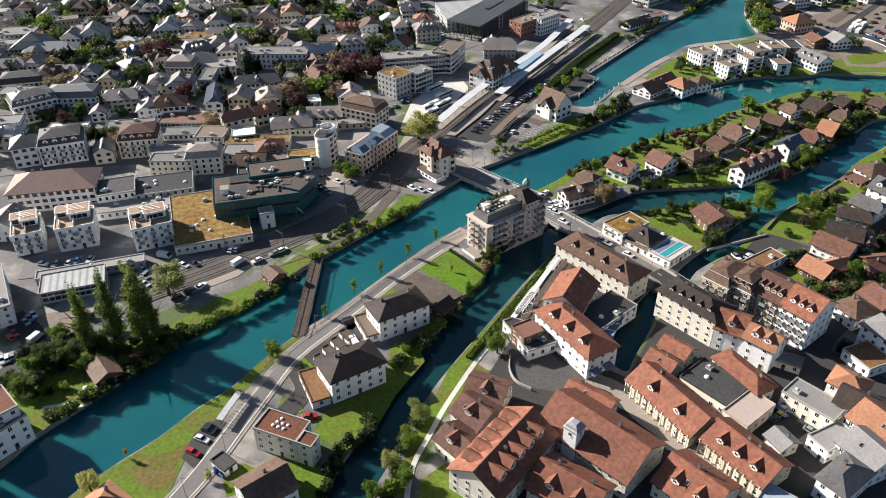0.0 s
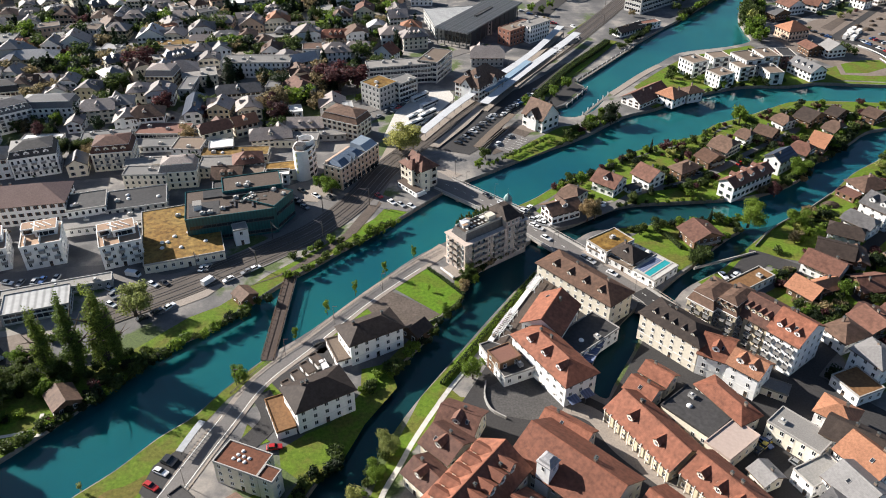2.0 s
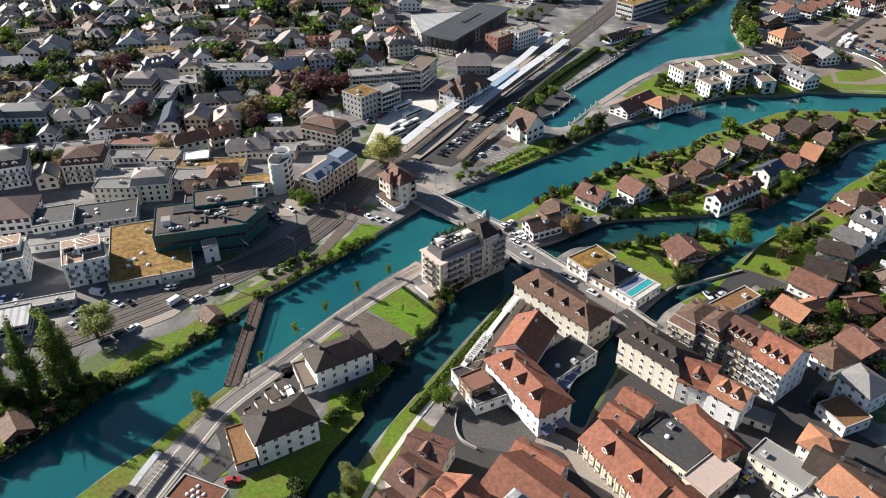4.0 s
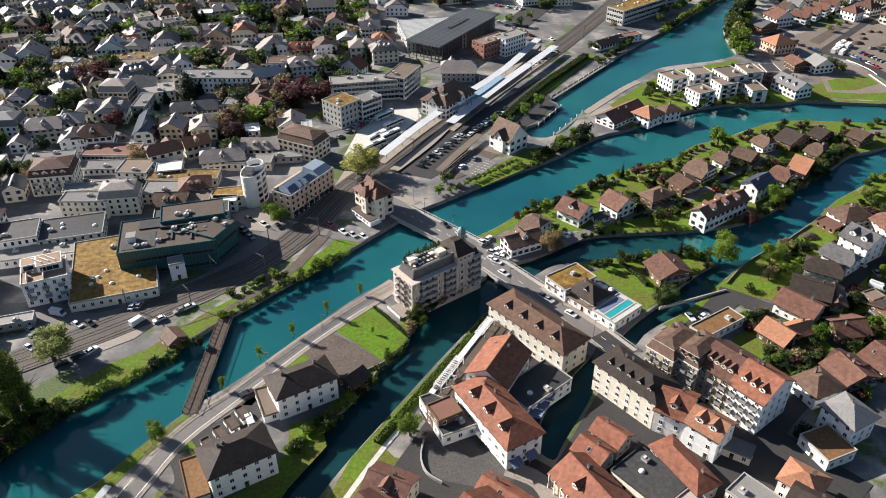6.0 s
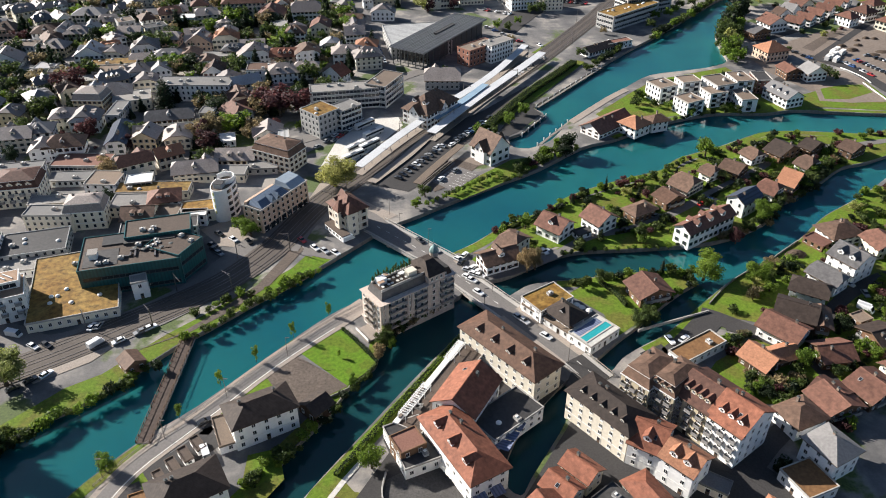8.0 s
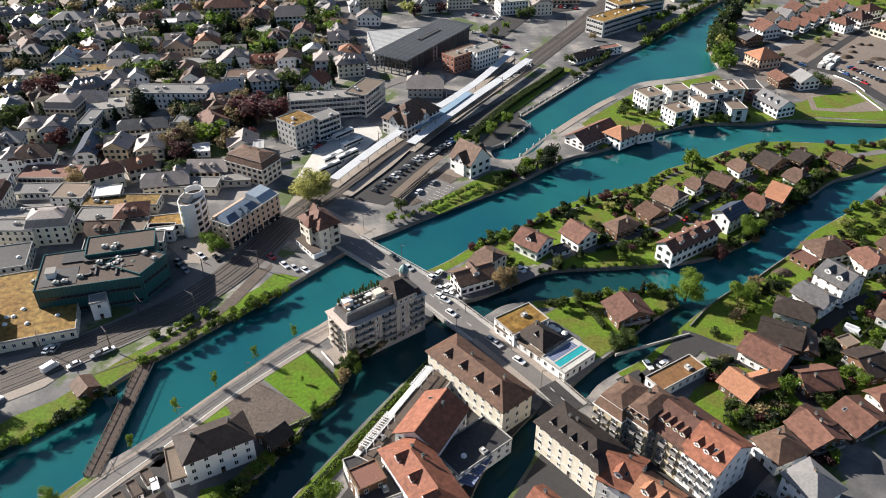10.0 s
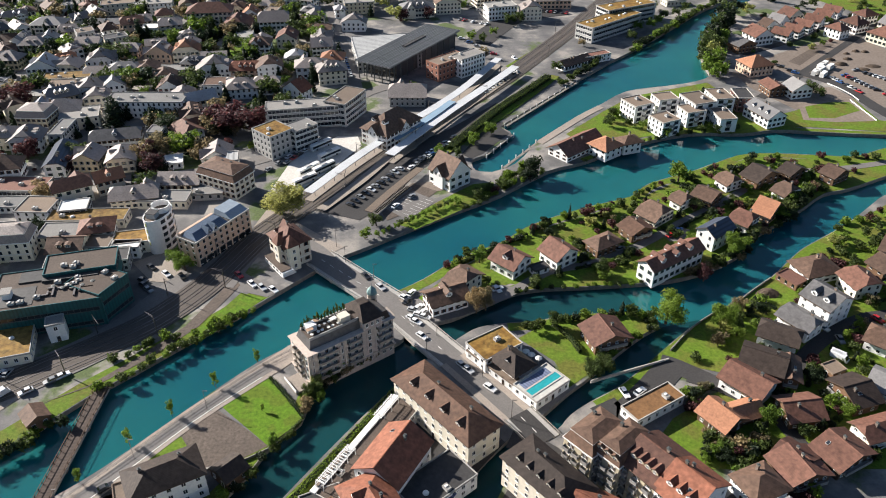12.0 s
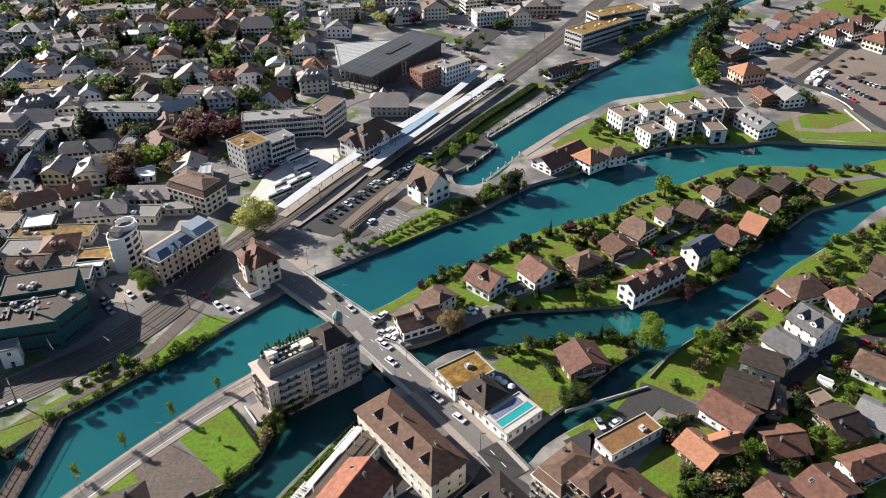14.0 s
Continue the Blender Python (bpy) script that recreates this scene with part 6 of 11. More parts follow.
house(313.2, 597.4, 11.0, 9.0, -45, 5.0, 'gable', 'white', 'redbrown', 'x', 2)
house(323.2, 607.5, 11.0, 9.0, -45, 5.0, 'gable', 'white', 'redbrown', 'x', 2)
house(308.4, 564.7, 11.5, 9.8, -58, 6.0, 'hip', 'white', 'redbrown', 'x', 2)
house(324.8, 576.9, 12.8, 12.0, -61, 6.0, 'hip', 'white', 'redbrown', 'x', 2)
house(339.4, 594.3, 10.5, 12.4, -65, 6.0, 'hip', 'white', 'redbrown', 'x', 2)
house(338.0, 556.7, 14.6, 25.2, -58, 6.0, 'hip', 'cream', 'redbrown', 'x', 2)
house(352.6, 576.4, 12.8, 21.9, -60, 6.0, 'gable', 'cream', 'grey', 'x', 2)
house(290.0, 597.3, 10.8, 13.5, -63, 5.0, 'gable', 'cream', 'redbrown', 'x', 2)
house(276.0, 582.3, 9.2, 14.1, -48, 5.0, 'gable', 'white', 'grey', 'x', 2)
house(266.5, 573.6, 7.6, 12.6, -61, 5.0, 'gable', 'white', 'brown', 'x', 2)
# station side
house(28.6, 410.5, 15.7, 25.9, -36, 8.0, 'hip', 'white', 'brown', 'x', 3, dormers=2, steep=1.45, cross=2)
house(55.1, 494.2, 10.4, 23.7, -46, 10.0, 'flat', 'brick', 'brownflat', 'x', 3)
house(67.0, 498.0, 9.4, 18.6, -47, 11.0, 'flat', 'white', 'greyflat', 'x', 4)
exhibition_hall(32.6, 514.6)
house(17.5, 521.0, 38.7, 38.0, -78, 8.0, 'flat', 'grey', 'palecorr', 'x', 3)
house(-15.7, 425.8, 38.8, 11.0, 11, 11.0, 'flat', 'greyband', 'greyflat', 'x', 4)
house(3.5, 434.4, 21.7, 12.0, 67, 12.0, 'flat', 'greyband', 'brownflat', 'x', 4)
house(-25.6, 394.6, 14.1, 13.3, -42, 12.0, 'flat', 'grey', 'moss', 'x', 4)
house(-13.9, 401.0, 13.3, 10.0, 45, 11.0, 'flat', 'greyband', 'greyflat', 'x', 4)
house(-25.8, 459.6, 12.7, 9.0, -27, 6.0, 'gable', 'white', 'red', 'y', 2)
house(57.2, 366.2, 13.1, 12.3, -47, 7.0, 'gable', 'white', 'brown', 'x', 2, steep=1.7, cross=2)
corner = house(-2.4, 307.0, 12.6, 10.4, -51, 9.5, 'hip', 'cream', 'redbrown', 'x', 3, dormers=3, dsize=0.7, steep=1.3, cross=1)
for u, v, bw in ((6.3, -2.6, 4.2), (2.6, -5.2, 3.4)):
    bay = part("bay", Shape().box(u - bw / 2, u + bw / 2, v - bw / 2, v + bw / 2, -0.2, 10.6).mesh("bay", [WALL["cream"]]), corner)
    part("bay_roof", Shape().loft([[(u + a * (bw / 2 + 0.5), v + b * (bw / 2 + 0.5), 10.5) for a, b in ((-1, -1), (1, -1), (1, 1), (-1, 1))], [(u + a * 0.1, v + b * 0.1, 14.2) for a, b in ((-1, -1), (1, -1), (1, 1), (-1, 1))]]).mesh("bay_roof", [ROOF["redbrown"]]), bay)
    for k in range(3):
        for turn in (0, 90):
            part("window", window_mesh(1.15, 1.6, "plain"), bay, pose(u, v, 0) @ pose(0, 0, 0, 0, 0, turn) @ pose(0, -bw / 2, 1.2 + 3.1 * k))
part("terrace", Shape().box(-3.5, 9.6, -9.0, -5.2, -0.2, 2.4, 0).box(-3.7, 9.8, -9.2, -5.2, 2.4, 2.7, 1).mesh("terrace", [WALL["white"], ROOF["umber"]]), corner, None, "low white terrace building")
for k in range(5):
    part("terrace_window", window_mesh(1.6, 1.3, "plain"), corner, pose(-2.0 + k * 2.6, -9.0, 0.6))
apricot_block(-32.3, 314.4)
round_tower(-53.2, 315.4)
plant_on(house(-76.5, 273.2, 34.3, 22.0, 15, 11.0, 'flat', 'teal', 'umber', 'x', 4), 34.3, 22.0, 11.0)
house(-62.1, 276.6, 13.3, 15.0, 67, 11.6, 'flat', 'teal', 'umber', 'x', 4)
house(-70.5, 260.2, 5.4, 5.0, 23, 7.0, 'flat', 'white', 'greyflat', 'x', 2)
house(-93.9, 261.8, 29.0, 39.7, 19, 4.0, 'flat', 'cream', 'moss', 'x', 1)
house(-112.9, 249.8, 14.6, 13.0, 24, 10.0, 'flat', 'white', 'terrace', 'x', 3, balconies=3)
house(-141.9, 250.0, 13.9, 14.0, 20, 10.0, 'flat', 'white', 'terrace', 'x', 3, balconies=3)
house(-159.4, 246.5, 10.4, 14.0, 24, 9.0, 'flat', 'white', 'terrace', 'x', 3, balconies=3)
house(-162.6, 280.7, 34.2, 17.0, 11, 9.0, 'hip', 'white', 'pink', 'x', 3)
house(-137.3, 280.3, 15.0, 14.0, 18, 7.0, 'flat', 'white', 'dark', 'x', 2)
house(-119.1, 286.1, 23.6, 16.0, 16, 5.0, 'flat', 'grey', 'dark', 'x', 2)
house(-128.3, 271.2, 31.3, 9.0, 14, 3.5, 'flat', 'white', 'greyflat', 'x', 1)
house(-175.6, 319.6, 19.4, 14.0, 20, 10.0, 'mansard', 'white', 'dark', 'x', 3, dormers=4, balconies=5)
house(-191.1, 315.5, 10.4, 12.0, 22, 10.0, 'hip', 'white', 'darkgrey', 'x', 3)
house(-142.0, 325.7, 17.7, 14.0, 11, 9.0, 'mansard', 'cream', 'redbrown', 'x', 3, dormers=4, balconies=4)
house(-156.4, 317.7, 8.3, 10.0, 16, 6.0, 'gable', 'cream', 'darkgrey', 'y', 2)
house(-209.6, 365.1, 20.9, 14.0, 37, 10.0, 'mansard', 'white', 'darkgrey', 'x', 3, dormers=5, balconies=5)
house(-156.2, 206.6, 27.3, 14.0, 121, 8.0, 'flat', 'white', 'greyflat', 'x', 3)
house(-128.8, 227.6, 37.1, 5.0, 18, 3.0, 'flat', 'grey', 'greyflat', 'x', 1)
house(-131.2, 217.8, 21.4, 12.0, 19, 4.5, 'flat', 'greyband', 'palecorr', 'x', 2)
house(-122.8, 145.7, 13.7, 9.2, 55, 9.0, 'flat', 'white', 'brownflat', 'x', 3)
house(-125.0, 147.8, 13.2, 11.3, 46, 12.5, 'flat', 'white', 'redsedum', 'x', 4)
house(-103.9, 172.7, 8.9, 8.0, -50, 3.0, 'gable', 'wood', 'brown', 'x', 1)
house(-61.0, 222.8, 6.6, 6.4, -46, 3.0, 'gable', 'wood', 'brown', 'x', 1)
house(160.6, 570.0, 14.1, 49.2, -49, 10.0, 'flat', 'greyband', 'moss', 'x', 3)
house(175.9, 593.9, 13.6, 40.2, -62, 12.0, 'flat', 'greyband', 'moss', 'x', 4)
house(129.9, 508.4, 7.6, 20.9, -53, 3.5, 'gable', 'white', 'brown', 'y', 1)
house(144.1, 517.6, 6.1, 18.4, -64, 4.5, 'flat', 'white', 'redflat', 'x', 2)
# unseen block left of view, added so that its shadow falls on the river
house(-128.4, 127.9, 17.7, 8.1, 59, 13.0, 'flat', 'white', 'brownflat', 'x', 4)
house(-70.4, 285.6, 23.2, 12.0, 16, 12.8, 'flat', 'teal', 'umber', 'x', 4)
# the town behind the railway
house(-249.5, 456.2, 25.8, 10.8, 8, 6.0, 'gable', 'cream', 'grey', 'y', 2, cross=-1)
house(-246.8, 422.8, 13.8, 10.8, 8, 7.0, 'gable', 'white', 'weathered', 'x', 2, cross=-1)
house(-235.7, 427.2, 12.0, 10.8, -2, 6.0, 'gable', 'white', 'palegrey', 'y', 2, cross=-1)
house(-237.4, 452.1, 29.2, 11.7, 9, 6.0, 'hip', 'white', 'palegrey', 'x', 2, cross=-1)
house(-269.3, 477.9, 22.4, 16.2, 9, 8.0, 'flat', 'white', 'greyflat', 'x', 3, cross=-1)
house(-268.0, 462.5, 17.2, 9.0, 16, 6.0, 'flat', 'white', 'greyflat', 'x', 2, cross=-1)
house(-266.2, 516.2, 12.0, 10.8, 16, 7.0, 'gable', 'white', 'weathered', 'y', 2, cross=-1)
house(-232.1, 471.9, 12.0, 9.9, 4, 7.0, 'gable', 'white', 'grey', 'y', 2, cross=-1)
house(-221.0, 477.3, 17.2, 12.6, 12, 7.0, 'gable', 'white', 'weathered', 'y', 2, cross=-1)
house(-227.1, 505.7, 22.4, 12.6, 1, 6.0, 'flat', 'white', 'brownflat', 'x', 2, cross=-1)
house(-204.1, 467.8, 12.0, 9.0, 1, 4.0, 'flat', 'white', 'greyflat', 'x', 1, cross=-1)
house(-195.5, 471.2, 12.0, 10.8, 2, 5.0, 'flat', 'cream', 'palegrey', 'x', 2, cross=-1)
house(-187.0, 464.8, 8.6, 9.0, 12, 5.0, 'flat', 'white', 'dark', 'x', 2, cross=-1)
house(-231.4, 401.2, 22.4, 12.6, 15, 6.0, 'mansard', 'cream', 'dark', 'x', 2, cross=-1)
house(-221.1, 406.9, 13.8, 12.6, 9, 7.0, 'gable', 'cream', 'brown', 'y', 2, cross=-1)
house(-213.9, 417.2, 13.8, 10.8, 1, 5.0, 'gable', 'brick', 'weathered', 'x', 2, cross=-1)
house(-197.9, 411.9, 9.5, 9.9, 7, 7.0, 'gable', 'white', 'palegrey', 'y', 2, cross=-1)
house(-183.9, 403.3, 12.0, 9.9, 1, 6.0, 'gable', 'white', 'weathered', 'y', 2, cross=-1)
house(-201.1, 401.9, 13.8, 5.4, 16, 4.0, 'gable', 'white', 'brown', 'y', 1, cross=-1)
house(-192.9, 376.2, 25.8, 12.6, 4, 8.0, 'mansard', 'white', 'darkgrey', 'x', 3, cross=-1)
house(-226.1, 381.0, 15.5, 10.8, -2, 8.0, 'flat', 'white', 'greyflat', 'x', 3, cross=-1)
house(-167.2, 374.6, 15.5, 11.7, 12, 8.0, 'hip', 'white', 'weathered', 'x', 3, cross=-1)
house(-158.0, 379.8, 12.0, 10.8, 12, 8.0, 'hip', 'white', 'darkgrey', 'x', 3, cross=-1)
house(-149.8, 364.6, 12.0, 9.9, 14, 6.0, 'gable', 'white', 'palegrey', 'y', 2, cross=-1)
house(-141.1, 367.2, 17.2, 10.8, 13, 7.0, 'hip', 'white', 'brown', 'x', 2, cross=-1)
house(-142.7, 396.4, 13.8, 11.7, 8, 7.0, 'gable', 'white', 'weathered', 'y', 2, cross=-1)
house(-154.9, 398.9, 11.2, 10.8, 13, 7.0, 'hip', 'white', 'weathered', 'x', 2, cross=-1)
house(-148.4, 419.4, 15.5, 12.6, -2, 8.0, 'mansard', 'white', 'palegrey', 'x', 3, cross=-1)
house(-129.7, 424.6, 18.9, 14.4, 18, 6.0, 'flat', 'white', 'greyflat', 'x', 2, cross=-1)
house(-130.4, 406.2, 6.9, 18.0, 1, 7.0, 'flat', 'grey', 'greyflat', 'x', 2, cross=-1)
house(-120.1, 379.0, 8.6, 23.4, 10, 6.0, 'gable', 'white', 'solar', 'y', 2, cross=-1)
house(-129.2, 356.1, 25.8, 12.6, -0, 3.5, 'flat', 'white', 'redflat', 'x', 1, cross=-1)
house(-121.2, 342.0, 34.4, 9.0, 4, 3.0, 'flat', 'white', 'greyflat', 'x', 1, cross=-1)
house(-177.1, 491.2, 17.2, 12.6, 8, 6.0, 'gable', 'white', 'palegrey', 'y', 2, cross=-1)
house(-153.2, 463.7, 22.4, 10.8, 7, 6.0, 'flat', 'white', 'brownflat', 'x', 2, cross=-1)
house(-137.9, 458.4, 15.5, 11.7, 14, 6.0, 'gable', 'white', 'weathered', 'y', 2, cross=-1)
house(-148.7, 502.6, 15.5, 10.8, 13, 6.0, 'gable', 'white', 'weathered', 'y', 2, cross=-1)
house(-167.4, 531.4, 13.8, 10.8, 4, 6.0, 'gable', 'white', 'weathered', 'x', 2, cross=-1)
house(-165.5, 451.4, 17.2, 9.0, 9, 5.0, 'flat', 'white', 'greyflat', 'x', 2, cross=-1)
house(-203.0, 503.1, 13.8, 10.8, -2, 6.0, 'hip', 'white', 'palegrey', 'x', 2, cross=-1)
house(-194.5, 536.9, 12.0, 9.0, 15, 6.0, 'gable', 'white', 'grey', 'y', 2, cross=-1)
house(-222.3, 531.9, 15.5, 12.6, 12, 6.0, 'hip', 'white', 'darkbrown', 'x', 2, cross=-1)
house(-211.0, 533.7, 8.6, 12.6, 4, 7.0, 'gable', 'white', 'grey', 'y', 2, cross=-1)
house(-248.3, 534.0, 13.8, 10.8, 2, 7.0, 'hip', 'brick', 'brown', 'x', 2, cross=-1)
house(-289.1, 532.5, 15.5, 10.8, 12, 6.0, 'gable', 'white', 'palegrey', 'y', 2, cross=-1)
house(-127.4, 465.5, 11.2, 10.8, 18, 6.0, 'gable', 'white', 'darkgrey', 'y', 2, cross=-1)
house(-130.4, 448.3, 12.0, 10.8, 13, 6.0, 'gable', 'white', 'weathered', 'y', 2, cross=-1)
house(-128.6, 487.3, 18.9, 10.8, 9, 6.0, 'hip', 'cream', 'grey', 'x', 2, cross=-1)
house(-115.8, 487.5, 11.2, 9.9, 7, 7.0, 'gable', 'white', 'palegrey', 'y', 2, cross=-1)
house(-117.3, 514.4, 15.5, 10.8, -2, 6.0, 'gable', 'brick', 'weathered', 'y', 2, cross=-1)
house(-102.5, 517.3, 15.5, 10.8, 10, 7.0, 'gable', 'white', 'orange', 'y', 2, cross=-1)
house(-92.1, 498.5, 13.8, 10.8, -2, 6.0, 'hip', 'white', 'darkgrey', 'x', 2, cross=-1)
house(-103.2, 477.1, 12.0, 9.9, 16, 6.0, 'gable', 'white', 'palegrey', 'y', 2, cross=-1)
house(-95.5, 463.2, 12.0, 10.8, 6, 6.0, 'gable', 'white', 'darkbrown', 'y', 2, cross=-1)
house(-99.2, 437.6, 39.6, 12.6, -0, 9.0, 'flat', 'white', 'greyflat', 'x', 3, cross=-1)
house(-84.9, 450.9, 11.2, 9.9, 14, 6.0, 'gable', 'white', 'weathered', 'y', 2, cross=-1)
house(-78.1, 490.3, 20.6, 10.8, 12, 6.0, 'gable', 'white', 'palegrey', 'y', 2, cross=-1)
house(-69.5, 465.3, 15.5, 11.7, 6, 7.0, 'flat', 'white', 'palegrey', 'x', 2, cross=-1)
house(-59.8, 490.2, 17.2, 10.8, 3, 6.0, 'gable', 'brick', 'red', 'x', 2, cross=-1)
house(-46.8, 489.5, 13.8, 11.7, 14, 8.0, 'gable', 'white', 'darkbrown', 'y', 3, cross=-1)
house(-57.0, 462.9, 17.2, 12.6, 12, 6.0, 'hip', 'white', 'weathered', 'x', 2, cross=-1)
house(-43.5, 468.0, 12.9, 10.8, 3, 6.0, 'hip', 'white', 'weathered', 'x', 2, cross=-1)
house(-59.3, 526.3, 12.0, 10.8, 2, 8.0, 'hip', 'white', 'darkbrown', 'x', 3, cross=-1)
house(-23.3, 492.5, 17.2, 11.7, 9, 7.0, 'hip', 'white', 'weathered', 'x', 2, cross=-1)
house(-10.3, 483.5, 15.5, 11.7, 15, 8.0, 'hip', 'white', 'weathered', 'x', 3, cross=-1)
house(-35.4, 510.8, 12.0, 9.0, 7, 5.0, 'gable', 'white', 'palegrey', 'y', 2, cross=-1)
house(-22.8, 530.1, 12.0, 10.8, 12, 6.0, 'gable', 'white', 'weathered', 'x', 2, cross=-1)
house(-106.7, 378.9, 11.2, 11.7, 1, 6.0, 'gable', 'white', 'weathered', 'y', 2, cross=-1)
house(-91.8, 378.8, 12.0, 12.6, 13, 6.0, 'gable', 'white', 'weathered', 'y', 2, cross=-1)
house(-102.1, 400.2, 22.4, 9.9, 13, 6.0, 'hip', 'white', 'darkgrey', 'x', 2, cross=-1)
house(-84.0, 404.2, 6.9, 8.1, -2, 7.0, 'flat', 'white', 'greyflat', 'x', 2, cross=-1)
house(-103.8, 490.2, 25.8, 9.0, 6, 5.0, 'flat', 'cream', 'greyflat', 'x', 2, cross=-1)
house(-49.0, 382.4, 12.0, 11.7, 9, 6.0, 'gable', 'white', 'darkbrown', 'y', 2, cross=-1)
house(-39.5, 359.2, 20.6, 12.6, -27, 8.0, 'mansard', 'white', 'darkbrown', 'x', 3, cross=-1)
house(-42.4, 376.1, 8.6, 9.0, 12, 7.0, 'flat', 'white', 'palecorr', 'x', 2, cross=-1)
house(-70.0, 380.5, 9.5, 9.0, 15, 3.0, 'flat', 'white', 'white', 'x', 1, cross=-1)
house(-60.0, 361.5, 17.2, 10.8, 2, 4.0, 'gable', 'white', 'palegrey', 'x', 1, cross=-1)
house(-74.8, 347.1, 18.9, 10.8, 12, 5.0, 'gable', 'cream', 'brown', 'x', 2, cross=-1)
house(-62.2, 345.9, 20.6, 9.0, -0, 4.0, 'flat', 'cream', 'greyflat', 'x', 1, cross=-1)
house(-96.2, 336.3, 11.2, 9.0, 12, 5.0, 'flat', 'white', 'white', 'x', 2, cross=-1)
house(-88.3, 330.3, 31.0, 9.0, 3, 4.0, 'flat', 'cream', 'moss', 'x', 1, cross=-1)
house(-79.8, 319.1, 12.0, 9.9, 15, 6.0, 'hip', 'white', 'redbrown', 'x', 2, cross=-1)
house(-93.3, 317.1, 15.5, 10.8, 3, 5.0, 'flat', 'white', 'greyflat', 'x', 2, cross=-1)
house(-61.6, 313.5, 18.9, 9.0, 13, 5.0, 'flat', 'cream', 'moss', 'x', 2, cross=-1)
house(-64.6, 307.9, 10.3, 5.4, 4, 5.0, 'flat', 'white', 'white', 'x', 2, cross=-1)
house(-75.7, 298.8, 29.2, 9.0, 13, 5.0, 'flat', 'grey', 'dark', 'x', 2, cross=-1)
house(-77.7, 309.7, 13.8, 9.0, 2, 5.0, 'flat', 'white', 'brownflat', 'x', 2, cross=-1)
house(-122.9, 316.4, 22.4, 7.2, 9, 6.0, 'flat', 'white', 'greyflat', 'x', 2, cross=-1)
house(-111.2, 336.4, 13.8, 12.6, -2, 5.0, 'flat', 'white', 'brownflat', 'x', 2, cross=-1)
house(-120.2, 304.1, 18.9, 8.1, 1, 8.0, 'flat', 'white', 'greyflat', 'x', 3, cross=-1)
house(-107.3, 307.8, 15.5, 10.8, 9, 8.0, 'mansard', 'white', 'darkbrown', 'x', 3, cross=-1)
house(-170.8, 254.7, 18.9, 12.6, -2, 5.0, 'gable', 'white', 'weathered', 'y', 2, cross=-1)
house(-153.0, 344.1, 22.4, 9.0, 12, 6.0, 'flat', 'white', 'greyflat', 'x', 2, cross=-1)
house(-175.6, 363.5, 6.9, 10.8, 10, 5.0, 'gable', 'white', 'weathered', 'y', 2, cross=-1)
house(-184.5, 345.4, 18.9, 7.2, 3, 4.0, 'flat', 'white', 'white', 'x', 1, cross=-1)
house(-46.4, 353.3, 13.8, 9.0, 6, 3.0, 'flat', 'grey', 'greyflat', 'x', 1, cross=-1)
house(-85.7, 306.1, 12.0, 10.8, 4, 6.0, 'gable', 'white', 'brown', 'x', 2, cross=-1)
house(-205.1, 562.5, 20.6, 12.6, 2, 8.0, 'hip', 'white', 'grey', 'x', 3, cross=-1)
house(-189.8, 555.5, 12.0, 9.9, 12, 6.0, 'gable', 'white', 'weathered', 'x', 2, cross=-1)
house(-173.1, 575.3, 29.2, 9.0, 6, 4.0, 'hip', 'cream', 'grey', 'x', 1, cross=-1)
house(-137.7, 558.6, 10.3, 9.9, 5, 7.0, 'flat', 'white', 'white', 'x', 2, cross=-1)
house(-126.2, 563.5, 13.8, 10.8, 17, 8.0, 'hip', 'white', 'palegrey', 'x', 3, cross=-1)
house(-104.6, 581.2, 29.2, 14.4, 9, 11.0, 'hip', 'cream', 'redbrown', 'y', 4)
house(-83.0, 567.2, 17.2, 16.2, 2, 7.0, 'gable', 'cream', 'redbrown', 'y', 2, cross=-1)
house(-104.6, 530.4, 12.0, 9.0, 11, 6.0, 'gable', 'white', 'weathered', 'y', 2, cross=-1)
house(-141.8, 486.6, 18.9, 9.0, 10, 5.0, 'hip', 'white', 'weathered', 'x', 2, cross=-1)
house(-158.6, 478.1, 25.8, 10.8, 10, 5.0, 'flat', 'white', 'moss', 'x', 2, cross=-1)
house(-163.2, 492.4, 13.8, 10.8, 0, 6.0, 'gable', 'white', 'weathered', 'y', 2, cross=-1)
house(-59.7, 570.4, 18.9, 14.4, 9, 9.0, 'hip', 'white', 'weathered', 'x', 3, cross=-1)
house(-61.3, 536.0, 11.2, 10.8, 4, 6.0, 'gable', 'white', 'weathered', 'y', 2, cross=-1)
house(-34.6, 583.0, 12.0, 10.8, 9, 7.0, 'gable', 'white', 'weathered', 'y', 2, cross=-1)
house(-24.2, 541.6, 12.0, 10.8, 12, 6.0, 'gable', 'white', 'weathered', 'y', 2, cross=-1)
house(-8.5, 614.0, 20.6, 10.8, 12, 8.0, 'flat', 'white', 'greyflat', 'x', 3, cross=-1)
house(-20.7, 602.4, 6.9, 9.0, 14, 6.0, 'hip', 'white', 'palegrey', 'x', 2, cross=-1)
house(-7.5, 574.7, 15.5, 9.0, 0, 6.0, 'gable', 'white', 'weathered', 'y', 2, cross=-1)
house(33.1, 604.9, 22.4, 10.8, 12, 7.0, 'hip', 'white', 'darkgrey', 'x', 2, cross=-1)
house(54.1, 614.8, 17.2, 12.6, 10, 8.0, 'gable', 'cream', 'brown', 'y', 3, cross=-1)
house(90.8, 602.7, 20.6, 12.6, 17, 9.0, 'flat', 'white', 'greyflat', 'x', 3, cross=-1)
